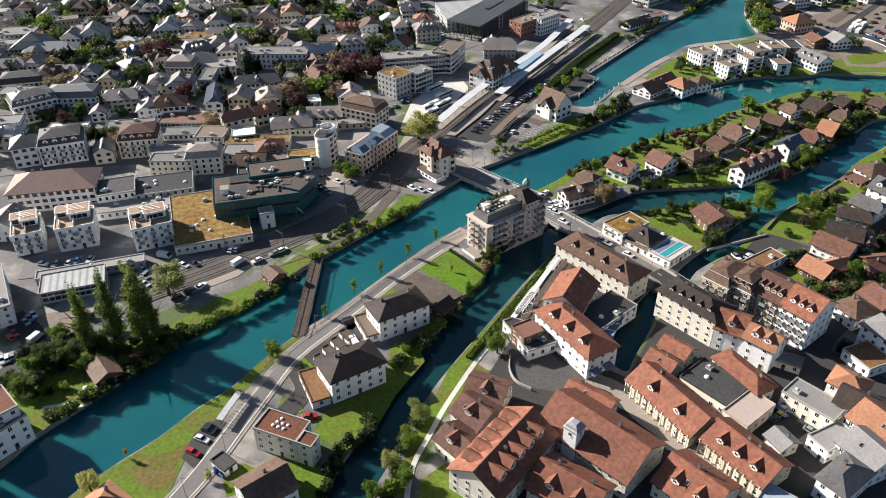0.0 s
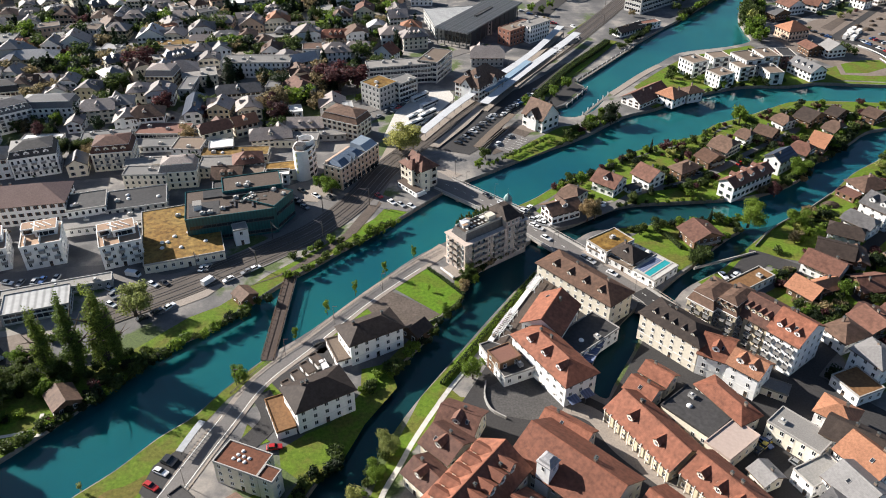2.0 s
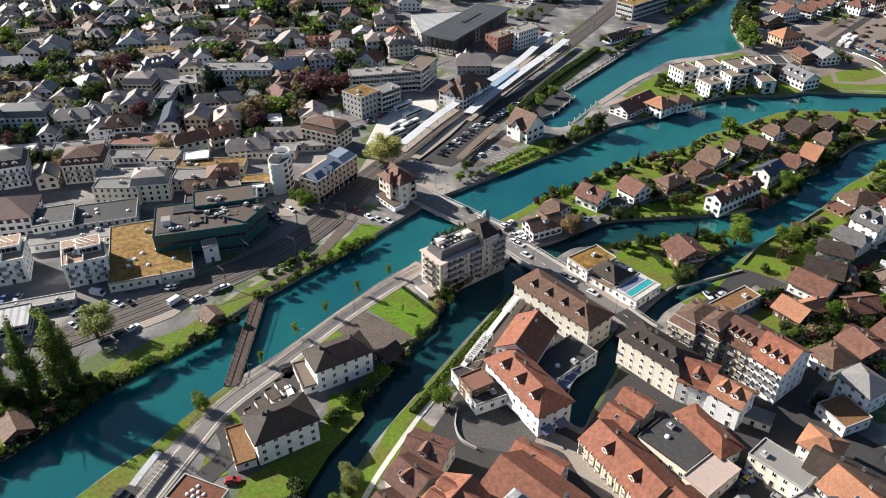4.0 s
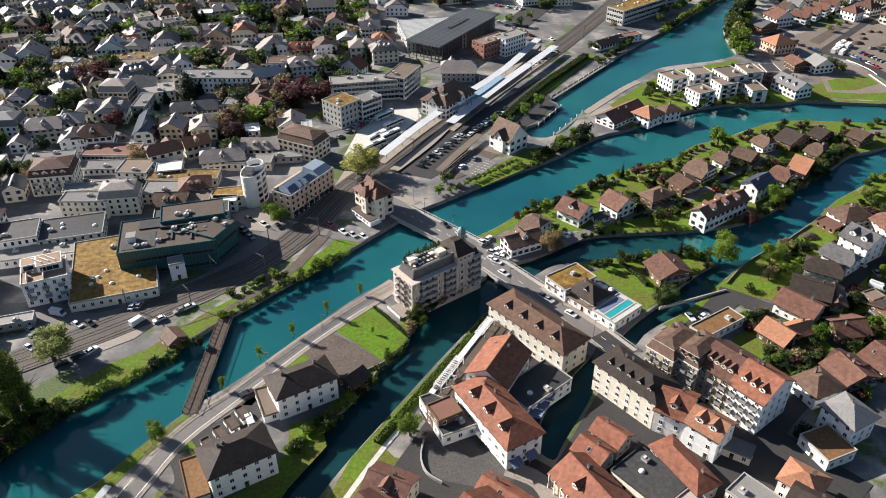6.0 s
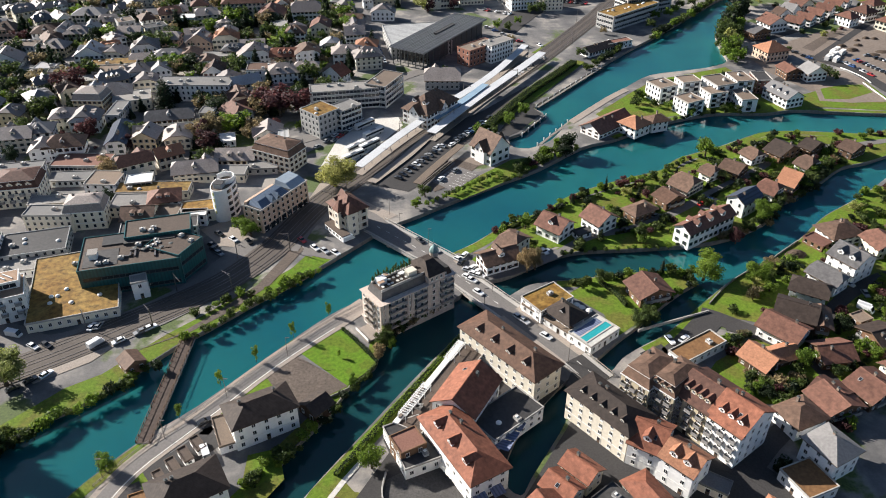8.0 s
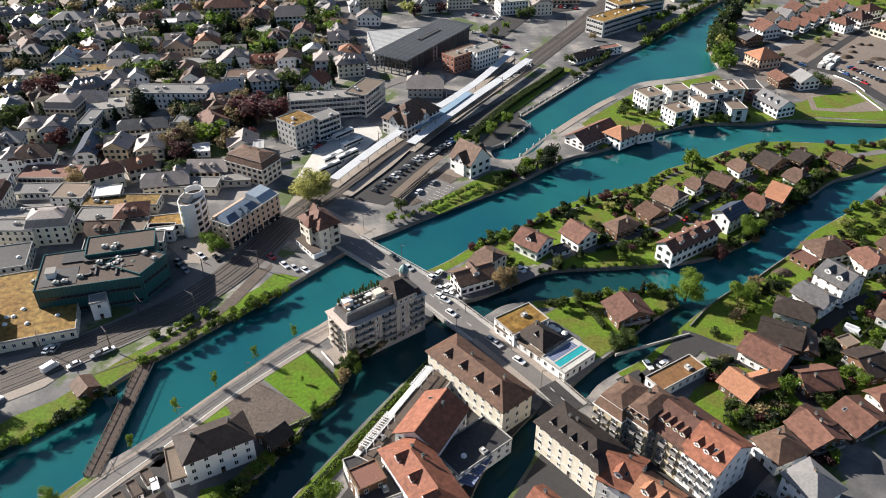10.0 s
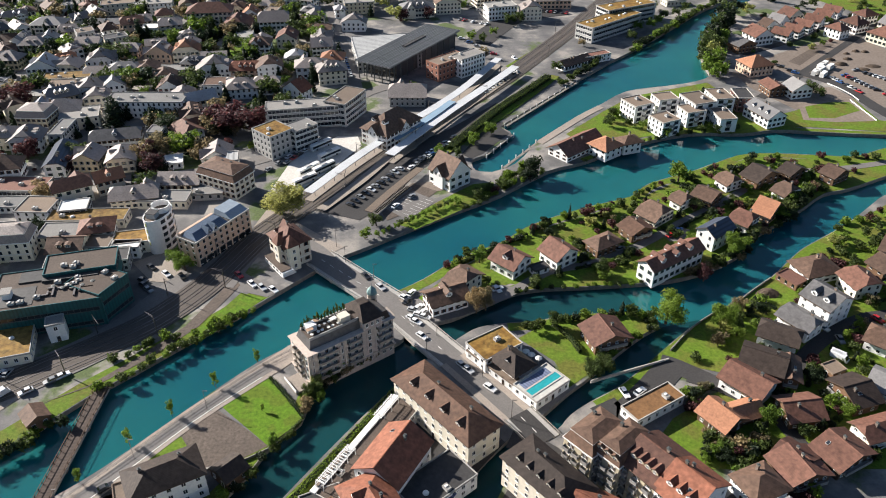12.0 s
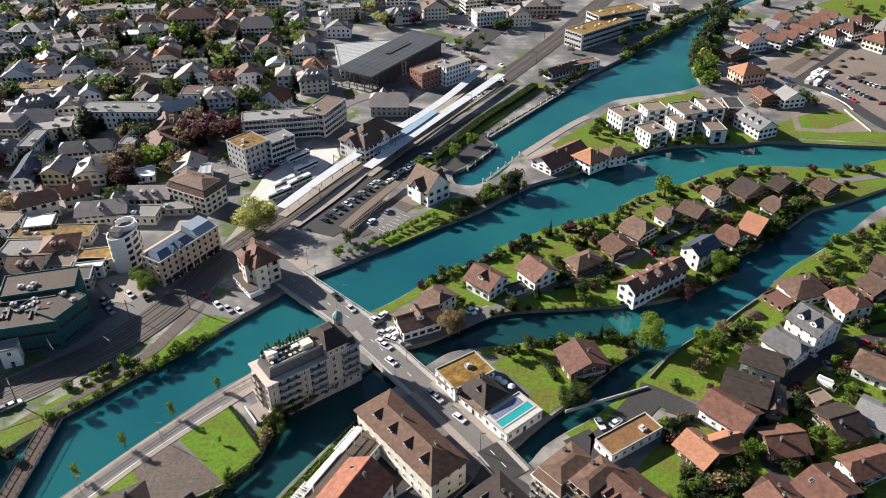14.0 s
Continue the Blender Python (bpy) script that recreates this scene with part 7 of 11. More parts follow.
house(79.8, 632.8, 13.8, 12.6, 20, 8.0, 'gable', 'white', 'palegrey', 'y', 3, cross=-1)
house(111.7, 600.0, 13.8, 10.8, 8, 8.0, 'gable', 'white', 'weathered', 'y', 3, cross=-1)
house(129.5, 626.6, 25.8, 10.8, 4, 6.0, 'hip', 'orangew', 'weathered', 'x', 2, cross=-1)
house(-152.5, 609.6, 25.8, 12.6, 12, 8.0, 'flat', 'white', 'greyflat', 'x', 3, cross=-1)
house(-175.9, 609.3, 25.8, 12.6, 18, 8.0, 'flat', 'white', 'brownflat', 'x', 3, cross=-1)
house(-202.7, 625.9, 17.2, 10.8, 11, 7.0, 'hip', 'white', 'palegrey', 'x', 2, cross=-1)
house(-200.4, 529.2, 15.5, 10.8, 5, 6.0, 'hip', 'white', 'weathered', 'x', 2, cross=-1)
house(-139.8, 522.9, 13.8, 10.8, 0, 5.0, 'gable', 'brick', 'weathered', 'x', 2, cross=-1)
house(-127.5, 535.8, 12.0, 9.0, 17, 4.0, 'gable', 'white', 'palegrey', 'x', 1, cross=-1)
house(-141.4, 431.2, 17.2, 12.6, 18, 6.0, 'hip', 'white', 'weathered', 'x', 2, cross=-1)
house(-151.2, 431.1, 13.8, 10.8, 10, 6.0, 'gable', 'white', 'palegrey', 'y', 2, cross=-1)
house(34.4, 454.8, 18.9, 14.4, 0, 6.0, 'gable', 'grey', 'weathered', 'x', 2, cross=-1)
house(-63.8, 635.3, 17.2, 10.8, 5, 8.0, 'hip', 'white', 'weathered', 'x', 3, cross=-1)
house(0.7, 638.9, 17.2, 10.8, 16, 8.0, 'hip', 'white', 'palegrey', 'x', 3, cross=-1)
house(-237.3, 639.6, 15.5, 10.8, 20, 7.0, 'hip', 'white', 'palegrey', 'x', 2, cross=-1)
house(-139.8, 643.7, 13.8, 10.8, 9, 7.0, 'gable', 'white', 'brown', 'y', 2, cross=-1)
house(219.0, 634.6, 15.5, 9.0, 16, 4.0, 'flat', 'white', 'greyflat', 'x', 1, cross=-1)
house(24.6, 646.5, 15.5, 10.8, 12, 8.0, 'hip', 'white', 'weathered', 'x', 3, cross=-1)
house(-301.7, 524.7, 11.2, 10.6, 24, 7.0, 'flat', 'white', 'greyflat', 'x', 2, cross=-1)
house(-144.8, 662.8, 12.1, 11.1, 2, 5.0, 'flat', 'white', 'dark', 'x', 2, cross=-1)
house(-70.3, 407.4, 12.6, 11.7, 130, 6.0, 'hip', 'grey', 'redbrown', 'x', 2, cross=-1)
house(-164.9, 678.2, 13.1, 11.8, 107, 8.0, 'gable', 'white', 'orange', 'x', 2, cross=-1)
house(-312.3, 647.3, 12.4, 9.5, 31, 5.0, 'gable', 'orangew', 'palegrey', 'x', 2, cross=-1)
house(-233.5, 356.8, 10.8, 11.2, 99, 6.0, 'gable', 'white', 'weathered', 'x', 2, cross=-1)
house(-178.1, 685.8, 10.7, 9.3, 5, 8.0, 'gable', 'white', 'darkbrown', 'x', 2, cross=-1)
house(-234.5, 552.9, 9.9, 8.6, 44, 7.0, 'gable', 'cream', 'darkgrey', 'x', 2, cross=-1)
house(-246.9, 663.6, 11.3, 11.5, 123, 6.0, 'flat', 'white', 'greyflat', 'x', 2, cross=-1)
house(-293.7, 421.8, 11.0, 11.3, 90, 6.0, 'hip', 'white', 'darkgrey', 'x', 2, cross=-1)
house(-211.5, 582.3, 11.1, 11.0, 45, 5.0, 'flat', 'white', 'brownflat', 'x', 2, cross=-1)
house(-269.3, 447.8, 10.9, 9.8, 95, 5.0, 'hip', 'cream', 'darkbrown', 'x', 2, cross=-1)
house(-266.2, 581.8, 12.9, 8.8, 34, 6.0, 'hip', 'cream', 'darkgrey', 'x', 2, cross=-1)
house(-364.2, 609.1, 10.3, 10.5, 14, 6.0, 'gable', 'white', 'weathered', 'x', 2, cross=-1)
house(-271.2, 649.2, 12.4, 11.5, 36, 8.0, 'gable', 'cream', 'weathered', 'x', 2, cross=-1)
house(-48.0, 713.5, 11.6, 11.8, 78, 8.0, 'flat', 'white', 'dark', 'x', 2, cross=-1)
house(-182.0, 638.7, 9.4, 9.3, 18, 6.0, 'gable', 'white', 'brown', 'x', 2, cross=-1)
house(-289.6, 517.4, 11.5, 10.2, 13, 5.0, 'gable', 'white', 'weathered', 'x', 2, cross=-1)
house(-291.1, 714.0, 11.6, 8.9, 28, 7.0, 'gable', 'white', 'redbrown', 'x', 2, cross=-1)
house(-248.6, 504.2, 13.2, 10.0, 24, 8.0, 'flat', 'orangew', 'brownflat', 'x', 2, cross=-1)
house(-267.1, 705.8, 12.4, 11.5, 127, 6.0, 'gable', 'white', 'palegrey', 'x', 2, cross=-1)
house(-339.1, 622.8, 9.3, 8.8, 21, 5.0, 'gable', 'white', 'redbrown', 'x', 2, cross=-1)
house(-173.0, 518.2, 10.4, 10.4, 133, 6.0, 'gable', 'white', 'brown', 'x', 2, cross=-1)
house(-230.5, 328.0, 12.0, 11.9, 84, 7.0, 'hip', 'grey', 'brown', 'x', 2, cross=-1)
house(-220.7, 599.2, 10.1, 9.4, 134, 8.0, 'gable', 'yellow', 'brown', 'x', 2, cross=-1)
house(-244.5, 366.0, 11.2, 9.6, 2, 8.0, 'gable', 'orangew', 'redbrown', 'x', 2, cross=-1)
house(-86.3, 668.7, 9.3, 11.7, 73, 6.0, 'gable', 'white', 'weathered', 'x', 2, cross=-1)
house(-150.0, 580.5, 9.2, 11.8, 23, 5.0, 'gable', 'cream', 'weathered', 'x', 2, cross=-1)
house(-365.0, 567.4, 13.5, 10.2, 11, 5.0, 'gable', 'cream', 'brown', 'x', 2, cross=-1)
house(-247.9, 622.0, 13.5, 9.5, 42, 6.0, 'flat', 'cream', 'greyflat', 'x', 2, cross=-1)
house(-256.6, 598.9, 13.1, 10.5, 134, 7.0, 'gable', 'white', 'brown', 'x', 2, cross=-1)
house(-111.0, 547.4, 12.3, 10.8, 22, 5.0, 'hip', 'cream', 'palegrey', 'x', 2, cross=-1)
house(-112.8, 614.4, 12.3, 11.1, 93, 6.0, 'gable', 'cream', 'weathered', 'x', 2, cross=-1)
house(-298.1, 620.5, 11.1, 9.7, 31, 5.0, 'hip', 'yellow', 'palegrey', 'x', 2, cross=-1)
house(-335.9, 544.3, 13.1, 10.5, 10, 7.0, 'flat', 'white', 'dark', 'x', 2, cross=-1)
house(-73.4, 611.9, 12.6, 9.0, -5, 6.0, 'hip', 'yellow', 'weathered', 'x', 2, cross=-1)
house(-73.8, 427.3, 14.4, 9.6, 111, 6.0, 'hip', 'cream', 'brown', 'x', 2, cross=-1)
house(-253.5, 392.1, 9.5, 10.4, 99, 6.0, 'gable', 'cream', 'darkgrey', 'x', 2, cross=-1)
house(-271.0, 628.2, 11.5, 11.5, 127, 5.0, 'flat', 'grey', 'dark', 'x', 2, cross=-1)
house(-40.3, 599.5, 11.2, 9.8, -4, 6.0, 'hip', 'grey', 'darkgrey', 'x', 2, cross=-1)
house(-293.5, 450.2, 14.1, 10.4, 5, 8.0, 'gable', 'white', 'weathered', 'x', 2, cross=-1)
house(-234.6, 592.6, 9.3, 9.9, 33, 7.0, 'hip', 'white', 'palegrey', 'x', 2, cross=-1)
house(-126.1, 706.0, 12.6, 8.5, -8, 7.0, 'gable', 'white', 'weathered', 'x', 2, cross=-1)
house(-78.2, 683.9, 14.6, 8.6, -7, 6.0, 'gable', 'grey', 'orange', 'x', 2, cross=-1)
house(-127.0, 688.6, 10.0, 11.1, 92, 6.0, 'flat', 'yellow', 'brownflat', 'x', 2, cross=-1)
house(-327.9, 613.2, 13.9, 8.8, 111, 5.0, 'flat', 'white', 'greyflat', 'x', 2, cross=-1)
house(-48.5, 664.6, 11.7, 11.6, 63, 6.0, 'flat', 'cream', 'greyflat', 'x', 2, cross=-1)
house(-237.9, 700.2, 9.6, 10.5, 23, 5.0, 'gable', 'white', 'palegrey', 'x', 2, cross=-1)
house(-46.8, 626.2, 11.8, 10.7, -20, 6.0, 'gable', 'white', 'weathered', 'x', 2, cross=-1)
house(-152.5, 566.3, 13.6, 11.6, 24, 8.0, 'gable', 'orangew', 'redbrown', 'x', 2, cross=-1)
house(-277.5, 566.7, 11.0, 9.2, 126, 5.0, 'gable', 'cream', 'brown', 'x', 2, cross=-1)
house(-212.7, 516.9, 12.3, 9.8, 124, 6.0, 'gable', 'white', 'darkbrown', 'x', 2, cross=-1)
house(-299.9, 636.6, 9.1, 9.0, 29, 5.0, 'hip', 'yellow', 'brown', 'x', 2, cross=-1)
house(-157.2, 638.6, 11.7, 9.4, 102, 5.0, 'flat', 'grey', 'brownflat', 'x', 2, cross=-1)
house(-83.7, 509.6, 14.0, 10.4, 8, 5.0, 'gable', 'white', 'weathered', 'x', 2, cross=-1)
house(-323.5, 584.2, 15.0, 10.4, 108, 6.0, 'hip', 'orangew', 'darkgrey', 'x', 2, cross=-1)
house(-216.9, 701.7, 9.9, 9.6, 118, 7.0, 'hip', 'grey', 'weathered', 'x', 2, cross=-1)
house(-285.2, 595.1, 14.5, 8.9, 34, 7.0, 'flat', 'cream', 'dark', 'x', 2, cross=-1)
house(-318.7, 685.3, 10.1, 9.8, 121, 5.0, 'hip', 'white', 'darkgrey', 'x', 2, cross=-1)
house(-290.0, 498.5, 10.6, 10.4, 114, 6.0, 'gable', 'white', 'brown', 'x', 2, cross=-1)
house(-336.5, 593.5, 13.1, 10.1, 101, 6.0, 'hip', 'white', 'weathered', 'x', 2, cross=-1)
house(-311.1, 624.7, 11.6, 9.1, 25, 6.0, 'gable', 'white', 'darkbrown', 'x', 2, cross=-1)
house(-100.1, 626.1, 12.4, 10.1, 0, 7.0, 'hip', 'orangew', 'darkbrown', 'x', 2, cross=-1)
house(-316.5, 546.0, 14.6, 11.5, 102, 6.0, 'gable', 'white', 'darkbrown', 'x', 2, cross=-1)
house(-166.2, 431.5, 12.5, 9.3, 128, 8.0, 'hip', 'cream', 'brown', 'x', 2, cross=-1)
house(-91.0, 601.0, 11.1, 10.9, 84, 8.0, 'gable', 'cream', 'darkbrown', 'x', 2, cross=-1)
house(-197.8, 604.9, 11.0, 10.8, 116, 6.0, 'gable', 'cream', 'redbrown', 'x', 2, cross=-1)
house(-185.7, 665.7, 14.9, 10.3, 17, 8.0, 'hip', 'white', 'orange', 'x', 2, cross=-1)
house(-225.4, 662.6, 13.3, 9.8, 119, 6.0, 'gable', 'yellow', 'darkgrey', 'x', 2, cross=-1)
house(-384.6, 605.3, 10.9, 10.1, 99, 5.0, 'gable', 'orangew', 'weathered', 'x', 2, cross=-1)
house(-194.4, 688.3, 10.3, 9.0, 10, 6.0, 'gable', 'yellow', 'darkbrown', 'x', 2, cross=-1)
house(-224.9, 560.7, 13.0, 10.0, 134, 6.0, 'gable', 'white', 'weathered', 'x', 2, cross=-1)
house(-316.0, 459.7, 9.5, 10.7, 0, 5.0, 'gable', 'yellow', 'brown', 'x', 2, cross=-1)
house(-324.6, 642.7, 13.9, 11.7, 124, 8.0, 'hip', 'cream', 'darkbrown', 'x', 2, cross=-1)
house(-260.3, 543.4, 12.5, 9.8, 31, 7.0, 'hip', 'cream', 'darkgrey', 'x', 2, cross=-1)
house(-200.7, 656.7, 10.1, 8.9, 121, 6.0, 'hip', 'yellow', 'weathered', 'x', 2, cross=-1)
house(-298.7, 591.0, 10.3, 10.8, 122, 7.0, 'hip', 'white', 'weathered', 'x', 2, cross=-1)
house(-220.9, 316.4, 13.7, 11.5, 91, 7.0, 'hip', 'white', 'weathered', 'x', 2, cross=-1)
house(-72.7, 713.2, 11.1, 12.0, 69, 6.0, 'hip', 'white', 'brown', 'x', 2, cross=-1)
house(-177.4, 421.7, 14.4, 11.6, 131, 7.0, 'hip', 'grey', 'darkgrey', 'x', 2, cross=-1)
house(-127.6, 606.1, 11.1, 10.2, 105, 8.0, 'hip', 'white', 'brown', 'x', 2, cross=-1)
house(-66.1, 596.7, 10.9, 9.1, 83, 7.0, 'flat', 'white', 'brownflat', 'x', 2, cross=-1)
house(-271.1, 409.5, 11.9, 10.9, 11, 7.0, 'gable', 'white', 'darkbrown', 'x', 2, cross=-1)
house(-249.8, 583.3, 10.6, 11.2, 132, 6.0, 'gable', 'white', 'weathered', 'x', 2, cross=-1)
house(-306.7, 487.5, 14.8, 9.6, 93, 8.0, 'gable', 'white', 'brown', 'x', 2, cross=-1)
house(-364.2, 582.9, 9.6, 10.9, 99, 8.0, 'flat', 'grey', 'greyflat', 'x', 2, cross=-1)
house(-108.7, 648.4, 11.2, 8.7, 94, 6.0, 'gable', 'white', 'redbrown', 'x', 2, cross=-1)
house(-142.8, 713.1, 11.3, 11.6, 90, 6.0, 'gable', 'grey', 'brown', 'x', 2, cross=-1)
house(-165.7, 558.5, 11.6, 8.9, 122, 6.0, 'hip', 'white', 'brown', 'x', 2, cross=-1)
house(-52.3, 678.9, 9.3, 10.9, 77, 6.0, 'gable', 'orangew', 'palegrey', 'x', 2, cross=-1)
house(-273.6, 532.8, 11.4, 10.8, 21, 7.0, 'gable', 'white', 'weathered', 'x', 2, cross=-1)
house(-193.2, 703.0, 9.0, 8.7, 107, 6.0, 'flat', 'white', 'brownflat', 'x', 2, cross=-1)
house(-254.4, 570.0, 13.5, 11.8, 39, 8.0, 'hip', 'cream', 'weathered', 'x', 2, cross=-1)
house(-251.7, 640.8, 11.4, 11.7, 30, 6.0, 'hip', 'yellow', 'darkbrown', 'x', 2, cross=-1)
house(-357.3, 640.8, 11.4, 10.3, 30, 6.0, 'gable', 'white', 'weathered', 'x', 2, cross=-1)
house(-228.9, 715.7, 9.9, 10.9, 115, 8.0, 'flat', 'orangew', 'brownflat', 'x', 2, cross=-1)
house(-181.4, 531.5, 11.4, 10.3, 132, 5.0, 'gable', 'white', 'weathered', 'x', 2, cross=-1)
house(-280.9, 439.5, 10.3, 9.2, 95, 5.0, 'flat', 'white', 'greyflat', 'x', 2, cross=-1)
house(-81.6, 624.7, 10.4, 11.1, -12, 6.0, 'hip', 'white', 'orange', 'x', 2, cross=-1)
house(-259.9, 364.9, 11.0, 8.9, -3, 6.0, 'gable', 'yellow', 'orange', 'x', 2, cross=-1)
house(-285.9, 654.1, 10.2, 10.1, 45, 6.0, 'hip', 'cream', 'darkgrey', 'x', 2, cross=-1)
house(-64.2, 653.2, 14.3, 11.9, -12, 8.0, 'gable', 'white', 'redbrown', 'x', 2, cross=-1)
house(-345.1, 653.8, 11.7, 10.3, 124, 6.0, 'flat', 'white', 'brownflat', 'x', 2, cross=-1)
house(-194.1, 642.7, 14.5, 10.7, 124, 7.0, 'gable', 'cream', 'orange', 'x', 2, cross=-1)
house(-296.3, 671.9, 12.2, 11.1, 44, 5.0, 'flat', 'cream', 'dark', 'x', 2, cross=-1)
house(-25.5, 559.2, 10.4, 10.9, -5, 5.0, 'gable', 'cream', 'darkbrown', 'x', 2, cross=-1)
house(-183.7, 440.7, 9.0, 8.6, 41, 8.0, 'gable', 'white', 'darkgrey', 'x', 2, cross=-1)
house(-235.7, 490.2, 11.4, 8.6, 119, 6.0, 'flat', 'white', 'greyflat', 'x', 2, cross=-1)
house(-124.3, 653.0, 9.3, 9.4, 97, 5.0, 'gable', 'grey', 'brown', 'x', 2, cross=-1)
house(-46.1, 542.7, 14.2, 11.6, 92, 7.0, 'gable', 'cream', 'redbrown', 'x', 2, cross=-1)
house(-90.0, 358.1, 11.1, 8.8, 32, 7.0, 'gable', 'cream', 'orange', 'x', 2, cross=-1)
house(-98.7, 711.8, 9.7, 10.5, -6, 8.0, 'gable', 'grey', 'orange', 'x', 2, cross=-1)
house(-102.0, 348.8, 14.5, 9.1, 31, 8.0, 'hip', 'cream', 'redbrown', 'x', 2, cross=-1)
house(-73.9, 444.1, 14.4, 9.9, 30, 7.0, 'gable', 'white', 'palegrey', 'x', 2, cross=-1)
house(-377.6, 592.5, 12.4, 9.6, -1, 6.0, 'gable', 'orangew', 'brown', 'x', 2, cross=-1)
house(-235.9, 579.3, 14.3, 9.3, 31, 8.0, 'gable', 'white', 'darkgrey', 'x', 2, cross=-1)
house(-213.6, 344.1, 14.8, 10.5, 12, 8.0, 'flat', 'white', 'greyflat', 'x', 2, cross=-1)
house(-303.1, 471.2, 13.5, 8.8, 2, 8.0, 'hip', 'white', 'weathered', 'x', 2, cross=-1)
house(-72.4, 699.7, 11.8, 10.9, 74, 5.0, 'gable', 'white', 'weathered', 'x', 2, cross=-1)
house(-369.1, 626.2, 10.8, 11.1, 98, 8.0, 'hip', 'grey', 'brown', 'x', 2, cross=-1)
house(-318.6, 513.4, 12.5, 10.1, 2, 8.0, 'flat', 'cream', 'greyflat', 'x', 2, cross=-1)
house(-173.6, 712.8, 12.2, 11.3, -2, 7.0, 'gable', 'cream', 'weathered', 'x', 2, cross=-1)
house(-20.9, 630.8, 12.8, 10.7, 72, 5.0, 'gable', 'white', 'darkgrey', 'x', 2, cross=-1)
house(-315.0, 596.9, 14.9, 8.6, 32, 8.0, 'gable', 'white', 'weathered', 'x', 2, cross=-1)
house(-351.7, 571.6, 13.2, 9.8, 101, 5.0, 'gable', 'cream', 'brown', 'x', 2, cross=-1)
house(-318.1, 563.4, 10.9, 11.8, 113, 6.0, 'gable', 'white', 'weathered', 'x', 2, cross=-1)
house(-193.9, 580.8, 11.0, 9.0, 42, 6.0, 'gable', 'cream', 'weathered', 'x', 2, cross=-1)
house(-115.1, 629.8, 10.4, 11.9, 2, 7.0, 'gable', 'white', 'darkbrown', 'x', 2, cross=-1)
house(-287.7, 558.4, 13.2, 8.7, 114, 6.0, 'gable', 'grey', 'weathered', 'x', 2, cross=-1)
house(-327.4, 628.8, 12.6, 8.8, 114, 6.0, 'gable', 'grey', 'palegrey', 'x', 2, cross=-1)
house(-74.4, 545.7, 12.6, 10.8, 95, 6.0, 'flat', 'white', 'greyflat', 'x', 2, cross=-1)
house(-254.4, 410.7, 10.3, 12.0, 94, 6.0, 'gable', 'white', 'brown', 'x', 2, cross=-1)
house(-176.4, 547.5, 10.7, 10.5, 123, 8.0, 'flat', 'grey', 'brownflat', 'x', 2, cross=-1)
house(-268.3, 384.9, 12.0, 10.6, 97, 6.0, 'gable', 'cream', 'darkgrey', 'x', 2, cross=-1)
house(-344.7, 554.6, 13.4, 10.5, 101, 7.0, 'gable', 'white', 'brown', 'x', 2, cross=-1)
house(-101.8, 674.7, 13.5, 9.0, 85, 7.0, 'hip', 'white', 'weathered', 'x', 2, cross=-1)
house(-147.4, 445.2, 14.6, 10.9, 37, 8.0, 'hip', 'yellow', 'darkgrey', 'x', 2, cross=-1)
house(-161.6, 652.1, 12.8, 11.3, 5, 5.0, 'gable', 'yellow', 'weathered', 'x', 2, cross=-1)
house(-159.9, 703.5, 11.3, 9.4, 96, 6.0, 'flat', 'grey', 'greyflat', 'x', 2, cross=-1)
house(-12.7, 507.0, 12.7, 11.0, 1, 6.0, 'hip', 'white', 'orange', 'x', 2, cross=-1)
house(-188.4, 595.6, 14.5, 11.7, 130, 5.0, 'gable', 'yellow', 'weathered', 'x', 2, cross=-1)
house(-311.7, 703.8, 14.3, 8.9, 44, 5.0, 'hip', 'yellow', 'darkbrown', 'x', 2, cross=-1)
house(-333.2, 521.7, 12.2, 8.8, 3, 5.0, 'flat', 'white', 'greyflat', 'x', 2, cross=-1)
house(-143.7, 697.6, 13.0, 11.4, 93, 6.0, 'flat', 'orangew', 'brownflat', 'x', 2, cross=-1)
house(-250.0, 347.3, 10.6, 11.1, 1, 6.0, 'gable', 'cream', 'weathered', 'x', 2, cross=-1)
house(-279.3, 668.7, 12.3, 9.9, 127, 7.0, 'gable', 'white', 'palegrey', 'x', 2, cross=-1)
house(-314.6, 673.0, 12.6, 11.7, 33, 6.0, 'gable', 'white', 'weathered', 'x', 2, cross=-1)
house(-284.4, 702.6, 11.7, 11.8, 123, 8.0, 'gable', 'cream', 'weathered', 'x', 2, cross=-1)
house(-178.7, 651.3, 11.1, 8.5, 22, 6.0, 'hip', 'white', 'weathered', 'x', 2, cross=-1)
house(-299.1, 577.1, 13.3, 10.1, 29, 8.0, 'gable', 'yellow', 'darkgrey', 'x', 2, cross=-1)
house(-212.1, 674.8, 9.7, 12.0, 32, 5.0, 'gable', 'cream', 'brown', 'x', 2, cross=-1)
house(-235.5, 614.2, 9.7, 8.9, 39, 7.0, 'flat', 'cream', 'dark', 'x', 2, cross=-1)
house(-136.4, 582.8, 10.4, 9.4, 17, 8.0, 'hip', 'white', 'redbrown', 'x', 2, cross=-1)
house(-213.7, 610.6, 13.1, 8.8, 31, 6.0, 'flat', 'white', 'greyflat', 'x', 2, cross=-1)
house(-110.7, 699.6, 9.7, 10.8, 72, 6.0, 'gable', 'white', 'brown', 'x', 2, cross=-1)
house(-79.2, 589.1, 11.2, 10.9, 96, 7.0, 'gable', 'white', 'orange', 'x', 2, cross=-1)
house(-251.4, 475.4, 9.1, 9.2, 15, 6.0, 'hip', 'grey', 'orange', 'x', 2, cross=-1)
